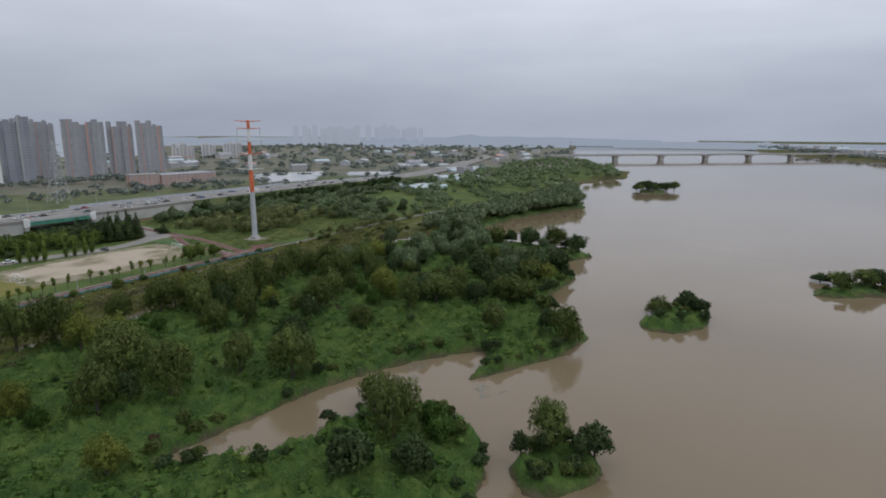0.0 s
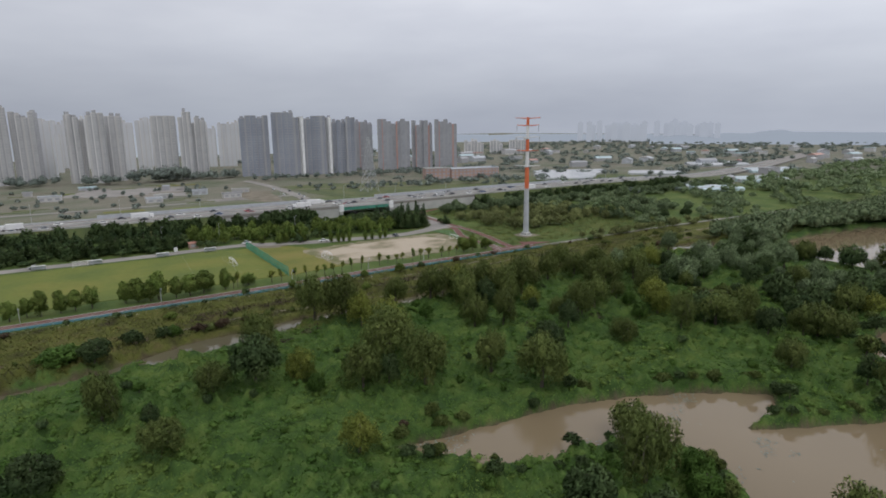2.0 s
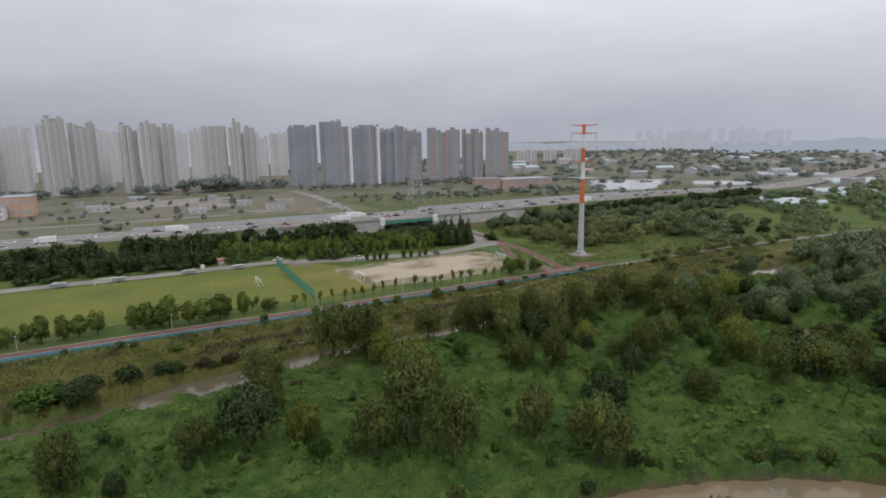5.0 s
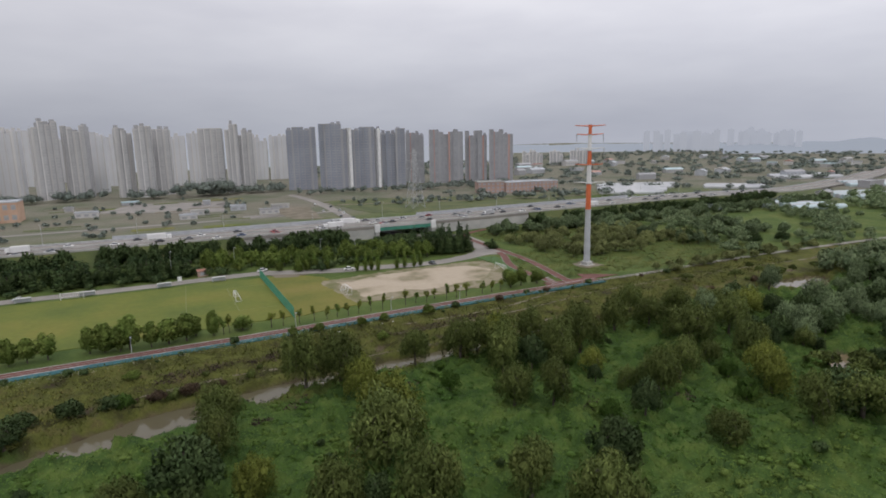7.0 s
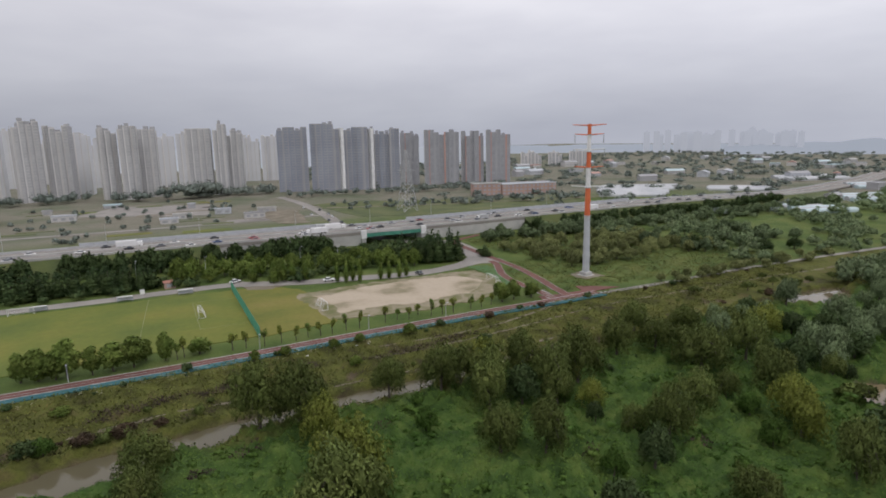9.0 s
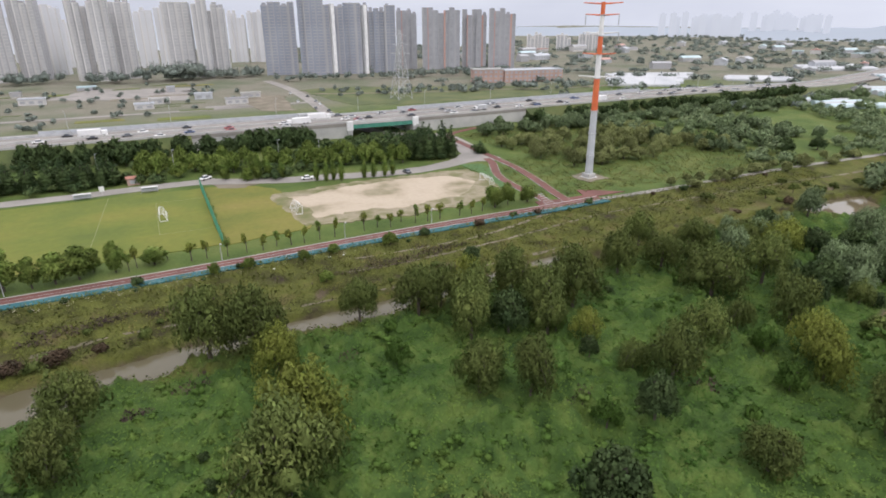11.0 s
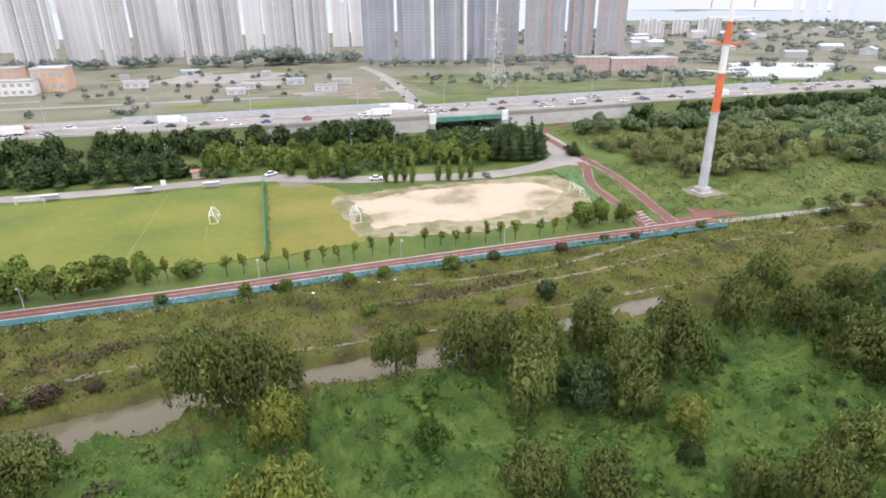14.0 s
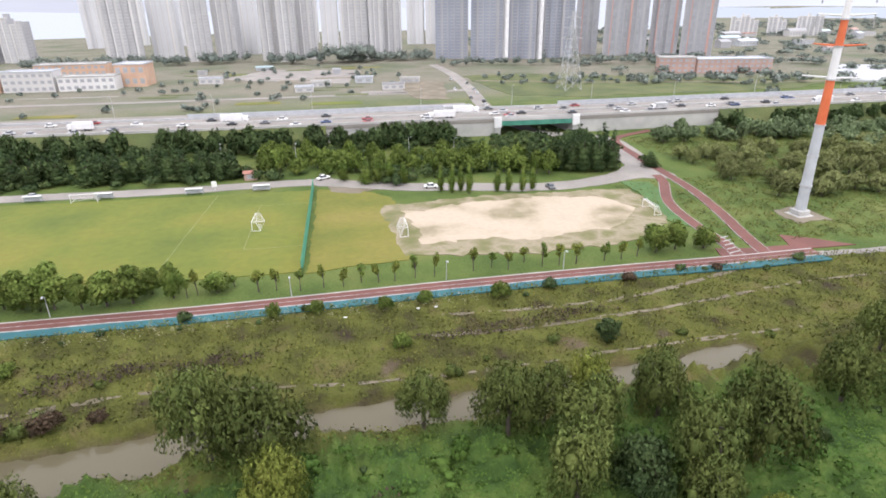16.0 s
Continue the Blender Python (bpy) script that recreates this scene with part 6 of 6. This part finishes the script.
for quad, tall, blue in ((((245, 203), (317, 273), (397, 221), (293, 154)), 2.6, 0), (((362, 172), (393, 191), (443, 136), (398, 114)), 2.6, 0), (((248, 30), (272, 62), (300, 44), (290, 8)), 3.2, 2), (((345, 40), (372, 68), (430, 36), (385, 5)), 3.4, 2), (((470, 80), (500, 110), (570, 70), (530, 40)), 3.4, 3), (((520, 170), (560, 215), (640, 170), (600, 130)), 3.0, 0)):
    qa, qb, qc, qd = (np.array(q, float) for q in quad)
    rows = int(np.linalg.norm(qb - qa) / 7.4)
    for i in range(rows):
        t = (i + 0.5) / rows
        p, q = qa + (qb - qa) * t, qd + (qc - qd) * t
        d = q - p
        s = r4.uniform(0.0, 0.12)
        p = p + d * s
        tunnel("greenhouse", p[0], p[1], math.atan2(d[1], d[0]), float(np.linalg.norm(d)) * r4.uniform(0.75, 0.88), 7.0, tall, M["blue_roof"] if blue and i % blue == 0 else M["plastic"], "long pale plastic greenhouse on the plain", "greenhouses on the plain")

walls = ["grey_paint", "tower_grey", "grey_paint", "concrete", "tower_cream"]
roofs = ["grey_paint", "blue_roof", "tower_rust", "tower_grey", "concrete", "grey_paint"]
done = 0
while done < 52:
    x, y = r4.uniform(240, 1100), r4.uniform(20, 620)
    if abs(y - float(np.interp(x, hwy_line[:, 0], hwy_line[:, 1])) - 13) < 30 or (x < 460 and 100 < y < 285) or wet(np.array([x]), np.array([y]))[0] < 30 or y < 60 - 0.1 * x:
        continue
    a = r4.uniform(-0.6, 0.6)
    L = r4.uniform(10, 30)
    block("shed" if L > 18 else "house", (x, y), (x + L * math.cos(a), y + L * math.sin(a)), r4.uniform(3.5, 8), walls[r4.randint(5)], roofs[r4.randint(6)], "small pale building on the hazy plain", "building", r4.uniform(8, 16), 1 + int(L < 14), bool(r4.rand() < 0.6), "buildings on the plain")
    done += 1
done = 0
while done < 11:
    x, y = r4.uniform(-330, -30), r4.uniform(225, 440)
    if -345 < x < -195 and 335 < y < 440:
        continue
    a = r4.uniform(-0.3, 0.1)
    L = r4.uniform(5, 16)
    block("site_hut", (x, y), (x + L * math.cos(a), y + L * math.sin(a)), r4.uniform(2.4, 4.5), walls[r4.randint(5)], roofs[r4.randint(6)], "low hut on the open ground before the towers", "hut", r4.uniform(4, 9), 1, False, "huts before the towers")
    done += 1
ribbon("side_road", [(-420, 262), (-230, 232), (-120, 214), (-60, 210), (-22, 206)], 4, -4, 0.05, M["asphalt"], "grey side road beyond the motorway")
ribbon("side_road", [(-300, 300), (-160, 276), (-60, 262), (-4, 258)], 3.5, -3.5, 0.05, M["asphalt"], "grey side road across the open ground")
ribbon("side_road", [(20, 300), (90, 262), (150, 240), (215, 212), (300, 204)], 2.5, -2.5, 0.05, M["dirt"], "pale dirt track across the grassland")
slab("earthworks", [(-42, 232), (-25, 226), (-16, 260), (-4, 300), (-20, 322), (-40, 296)], 0.06, M["dirt"], "bare brown earth of a building site", ragged=2.0, step=6)
slab("yard", [(-155, 380), (-70, 318), (-45, 400), (-120, 440)], 0.05, M["gravel_road"], "pale paved yard before the towers", ragged=1.5, step=8)
slab("grassland", [(14, 232), (50, 205), (200, 185), (240, 205), (170, 262), (60, 330), (20, 330)], 0.04, M["verge"], "light green grassland behind the motorway", ragged=3.0, step=8)
plots = ["verge", "dirt", "lawn_dry", "verge", "gravel_road", "verge", "lawn"]
for i in range(44):
    x, y = r4.uniform(-320, -60), r4.uniform(232, 440)
    w, d = r4.uniform(14, 46), r4.uniform(3, 10)
    if y > 330 and x < -190:
        continue
    ca, sa = math.cos(-0.19), math.sin(-0.19)
    slab("plot", [(x + u * w * ca - v * d * sa, y + u * w * sa + v * d * ca) for u, v in ((0, 0), (1, 0), (1, 1), (0, 1))], 0.03 + 0.005 * (i % 9), M[plots[i % 7]], "long narrow plot of open ground before the towers", ragged=0.6, step=5)
r5 = np.random.RandomState(5)
park = [(x, y, -0.1, r5.uniform(3.5, 6), r5.uniform(6, 11)) for x, y in ((r5.uniform(-330, 40), 0) for _ in range(150))]
park = [(x, 478 - 0.12 * x + r5.uniform(-14, 14) + (20 if x < -120 else 0), z, w, t) for x, _, z, w, t in park]
park += [(r5.normal(-45, 16), r5.normal(470, 6), 4, 6, r5.uniform(9, 15)) for _ in range(26)]
park += [(r5.uniform(-330, -20), r5.uniform(225, 450), -0.1, r5.uniform(1.4, 2.8), r5.uniform(1.8, 3.6)) for _ in range(90)]
park += [(r5.uniform(20, 220), 0, -0.1, r5.uniform(1.5, 3), r5.uniform(2, 4)) for _ in range(70)]
park = [(x, y if y else 310 - 0.45 * x + r5.uniform(-22, 30), z, w, t) for x, y, z, w, t in park]
park += [(x, 372 - 0.35 * (x - 140) + r5.uniform(-8, 8), -0.1, r5.uniform(3, 5), r5.uniform(5, 8)) for x in np.arange(30, 310, 6)]
tagged(new("park_trees", woods_mesh("park_trees", park, M["hazed_wood"], 34, 1.3, r5)), "belt of haze-pale green trees at the feet of the towers", kind="stuff")

# ---- river bridge, far bank and hills ----
span = thing("river_bridge", "long pale concrete girder bridge across the river", "bridge")
BA, BB = Vector((850, 35, 0)), Vector((1190, -505, 0))
along = (BB - BA).normalized()
bang = math.atan2(along.y, along.x)
span.matrix_basis = Matrix.Translation(BA) @ Matrix.Rotation(bang, 4, "Z")
total = (BB - BA).length
bm = bmesh.new()
box(bm, 0, -7, 4.6, total, 7, 6.6, bevel=0.2)
part("deck", bm, M["concrete"], span)
for s in (-1, 1):
    bm = bmesh.new()
    box(bm, 0, s * 6.9 - 0.2, 6.6, total, s * 6.9 + 0.2, 7.7)
    part("parapet", bm, M["concrete"], span)
for x in np.arange(32, total, 92):
    bm = bmesh.new()
    box(bm, x - 4.0, -5, -6, x + 4.0, 5, 2.4, bevel=0.6)
    box(bm, x - 6.0, -6, 2.4, x + 6.0, 6, 4.6, bevel=0.4)
    part("pier", bm, M["concrete"], span)

r6 = np.random.RandomState(9)
bank_woods = [(x, y, -0.4, r6.uniform(5, 10), r6.uniform(5, 9)) for x, y in ((1010 + t * 950 + r6.normal(0, 30), -530 + t * 225 - r6.uniform(2, 70) + 90 * math.sin(t * 3.0) * (t < 0.3)) for t in r6.uniform(-0.2, 1.1, 240)) if wet(np.array([x]), np.array([y]))[0] > 3]
tagged(new("far_bank_woods", woods_mesh("far_bank_woods", bank_woods, M["hazed_wood"], 16, 2.4, r6)), "low trees on the misty far bank", kind="stuff")


def hills(name, cx, cy, a0, a1, dist, low, high, seed, mat, label):
    k = 90
    a = np.radians(np.linspace(a0, a1, k))
    t = np.linspace(0, 1, k)
    ridge = low + (high - low) * (0.5 + 0.5 * waves(t * 100, t * 0, 38, seed)) * np.sin(np.pi * t) ** 0.8
    rows = []
    for d, f in ((-220, 0), (-120, 0.55), (-40, 0.92), (30, 1.0), (200, 0.0)):
        rows.append(np.c_[cx + (dist + d) * np.sin(a), cy + (dist + d) * np.cos(a), ridge * f * (1 + 0.05 * waves(t * 100, t * 0 + d, 6, seed + 1)) - 1.5])
    f = [(r * k + i, r * k + i + 1, (r + 1) * k + i + 1, (r + 1) * k + i) for r in range(4) for i in range(k - 1)]
    return tagged(new(name, from_arrays(name, np.concatenate(rows), np.array(f)[:, ::-1], mat, smooth=True)), label, kind="structure")


# Added glowing ridge in place of the haze that hides the plain.
hills("backdrop_hills", -200, -170, -75, 40, 1500, 34, 46, 11, M["far_haze"], "low haze-coloured ridge added behind the towers")
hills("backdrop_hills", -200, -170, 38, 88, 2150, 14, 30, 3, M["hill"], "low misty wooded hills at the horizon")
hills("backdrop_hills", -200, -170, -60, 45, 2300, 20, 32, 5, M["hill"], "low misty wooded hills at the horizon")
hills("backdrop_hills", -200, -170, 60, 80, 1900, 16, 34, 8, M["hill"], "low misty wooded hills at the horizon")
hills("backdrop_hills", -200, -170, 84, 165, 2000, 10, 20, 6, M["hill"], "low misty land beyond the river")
for i in range(46):
    t = r6.uniform(0, 1)
    x, y = 1030 + t * 900 + r6.normal(0, 25), -560 + t * 215 - r6.uniform(10, 110)
    if wet(np.array([x]), np.array([y]))[0] < 15:
        continue
    L = r6.uniform(12, 40)
    block("house", (x, y), (x + L * 0.8, y + L * 0.6), r6.uniform(4, 11), walls[r6.randint(5)], roofs[r6.randint(6)], "small pale building on the misty far bank", "building", r6.uniform(9, 16), 2, bool(r6.rand() < 0.5), "buildings on the far bank")
for i in range(34):
    ang = radians(r6.uniform(53, 66))
    d = r6.uniform(1850, 1950)
    x, y = -200 + d * math.sin(ang), -170 + d * math.cos(ang)
    bm = bmesh.new()
    wd, tl = r6.uniform(12, 22), r6.uniform(45, 66)
    box(bm, -wd / 2, -8, 0, wd / 2, 8, tl, bevel=0.3)
    box(bm, -wd / 5, -3, tl, wd / 5, 3, tl + 3)
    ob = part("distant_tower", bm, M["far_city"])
    ob.matrix_basis = Matrix.Translation((x, y, 0)) @ Matrix.Rotation(-ang, 4, "Z")
    tagged(ob, "faint pale apartment tower lost in the mist", "apartment tower", "distant towers")

# ---- pitch furniture ----
def goal(x, y, turn, wide=7.32, tall=2.44):
    root = thing("football_goal", "white tubular football goal with a net", "football goal", "football goals", Matrix.Translation((x, y, 0.03)) @ Matrix.Rotation(turn, 4, "Z"))
    for s in (-1, 1):
        bm = bmesh.new()
        rod(bm, (s * wide / 2, 0, 0), (s * wide / 2, 0, tall), 0.09)
        part("post", bm, M["white_paint"], root)
        bm = bmesh.new()
        rod(bm, (s * wide / 2, 0, tall), (s * wide / 2, 1.0, tall), 0.06)
        rod(bm, (s * wide / 2, 1.0, tall), (s * wide / 2, 2.1, 0.06), 0.06)
        rod(bm, (s * wide / 2, 0, 0.06), (s * wide / 2, 2.1, 0.06), 0.06)
        part("stay", bm, M["white_paint"], root)
    bm = bmesh.new()
    rod(bm, (-wide / 2, 0, tall), (wide / 2, 0, tall), 0.09)
    part("crossbar", bm, M["white_paint"], root)
    bm = bmesh.new()
    for i in range(13):
        x_ = -wide / 2 + wide * i / 12
        rod(bm, (x_, 1.0, tall), (x_, 2.1, 0.05), 0.018, None, 3)
        rod(bm, (x_, 0, tall), (x_, 1.0, tall), 0.018, None, 3)
    for i in range(6):
        t = i / 5
        rod(bm, (-wide / 2, 1.0 + 1.1 * t, tall * (1 - t) + 0.05), (wide / 2, 1.0 + 1.1 * t, tall * (1 - t) + 0.05), 0.018, None, 3)
    part("net", bm, M["white_paint"], root)
    return root


goal(-141, 40, -1.75 + math.pi * 0)
goal(-104, 23, 1.45)
goal(-36.5, 16, -1.75 + math.pi * 0)
goal(-189, 78.5, -0.14)


def dugout(x, y, turn):
    root = thing("dugout", "low pale team bench shelter beside the field", "dugout", "dugouts", Matrix.Translation((x, y, 0.02)) @ Matrix.Rotation(turn, 4, "Z"))
    bm = bmesh.new()
    box(bm, -2.6, 0.4, 0.0, 2.6, 0.5, 1.7)
    part("back", bm, M["grey_paint"], root)
    bm = bmesh.new()
    box(bm, -2.6, -0.6, 1.7, 2.6, 0.6, 1.8, bevel=0.03)
    part("roof", bm, M["white_paint"], root)
    bm = bmesh.new()
    box(bm, -2.4, -0.1, 0.38, 2.4, 0.35, 0.46)
    part("bench", bm, M["steel"], root)
    for x_ in (-2.5, 2.5):
        bm = bmesh.new()
        rod(bm, (x_, -0.5, 0), (x_, -0.5, 1.7), 0.05)
        part("post", bm, M["steel"], root)


for x, y in ((-204, 84.5), (-184, 80.5), (-158, 76.2), (-138, 73)):
    dugout(x, y, -0.15)

net = thing("net_fence", "green net fence between the two lawns", "fence")
for i in range(17):
    t = i / 16
    x, y = -122.3 - 9.7 * t, 69 - 64 * t
    bm = bmesh.new()
    rod(bm, (x, y, -0.1), (x, y, 3.6), 0.07)
    part("post", bm, M["green_steel"], net)
    if i < 16:
        x1, y1 = -122.3 - 9.7 * (i + 1) / 16, 69 - 64 * (i + 1) / 16
        bm = bmesh.new()
        for j in range(10):
            z = 0.1 + j * 0.38
            rod(bm, (x, y, z), (x1, y1, z), 0.045, None, 3)
        for j in range(1, 9):
            q = j / 9
            rod(bm, (x + (x1 - x) * q, y + (y1 - y) * q, 0.05), (x + (x1 - x) * q, y + (y1 - y) * q, 3.55), 0.045, None, 3)
        part("mesh_panel", bm, M["net"], net)
hut = block("field_hut", (-143, 86.5), (-139, 86), 2.6, "brick", "red_roof", "small brick hut beside the service road", "hut", 3.0, 1, True)


def post_lamp(x, y, z, tall, reach, turn, label, group):
    root = thing("street_lamp", label, "street lamp", group, Matrix.Translation((x, y, z)) @ Matrix.Rotation(turn, 4, "Z"))
    bm = bmesh.new()
    rod(bm, (0, 0, -0.1), (0, 0, tall), 0.11, 0.06, 8)
    part("pole", bm, M["steel"], root)
    bm = bmesh.new()
    rod(bm, (0, 0, tall - 0.05), (reach, 0, tall + 0.3), 0.05, 0.04, 6)
    part("arm", bm, M["steel"], root)
    bm = bmesh.new()
    box(bm, reach - 0.3, -0.16, tall + 0.22, reach + 0.5, 0.16, tall + 0.38, bevel=0.04)
    part("lamp_head", bm, M["grey_paint"], root)
    return root


for i, x in enumerate(np.arange(-290, 330, 44)):
    k = int(np.argmin(np.abs(hwy_line[:, 0] - x)))
    p = offset_line(hwy_line, HWY_WIDE + 0.6)[k]
    post_lamp(p[0], p[1], deck_z(p[0]) - 0.2, 10.5, 2.4, -1.7, "tall steel street lamp beside the motorway", "motorway lamps")
for x, y in ((-179.5, 2.2), (-135, -4.0), (-103, -7.0), (-77, -10.3), (-218, 7.5)):
    post_lamp(x, y, 0, 4.2, 0.9, -1.6, "slim grey path lamp beside the bicycle path", "path lamps")
for x, y in ((-125, 96), (-85, 92), (-150, 105), (-70, 85)):
    post_lamp(x, y, 0, 9, 1.6, -1.4, "steel lamp pole in the grove", "grove lamps")
sign = thing("road_sign", "white sign board beside the service road", "sign", m=Matrix.Translation((-152, 77.2, 0)))
bm = bmesh.new()
box(bm, -0.8, -0.04, 1.4, 0.8, 0.04, 3.2, bevel=0.02)
part("board", bm, M["white_paint"], sign)
bm = bmesh.new()
rod(bm, (0, 0.08, 0), (0, 0.08, 3.0), 0.06)
part("post", bm, M["steel"], sign)
for x, y in ((-112, -16.8), (-108.5, -17.2), (-126, -15.5)):
    bm = bmesh.new()
    bmesh.ops.create_icosphere(bm, subdivisions=2, radius=0.3, matrix=Matrix.Translation((x, y, height_at(x, y) + 0.15)) @ Matrix.Diagonal((1.3, 0.8, 0.7, 1)))
    for v in bm.verts:
        v.co += Vector(noise.noise_vector(v.co * 2.1)) * 0.18
    ob = part("white_sack", bm, M["white_paint"])
    tagged(ob, "white sack lying among the weeds", "sack")
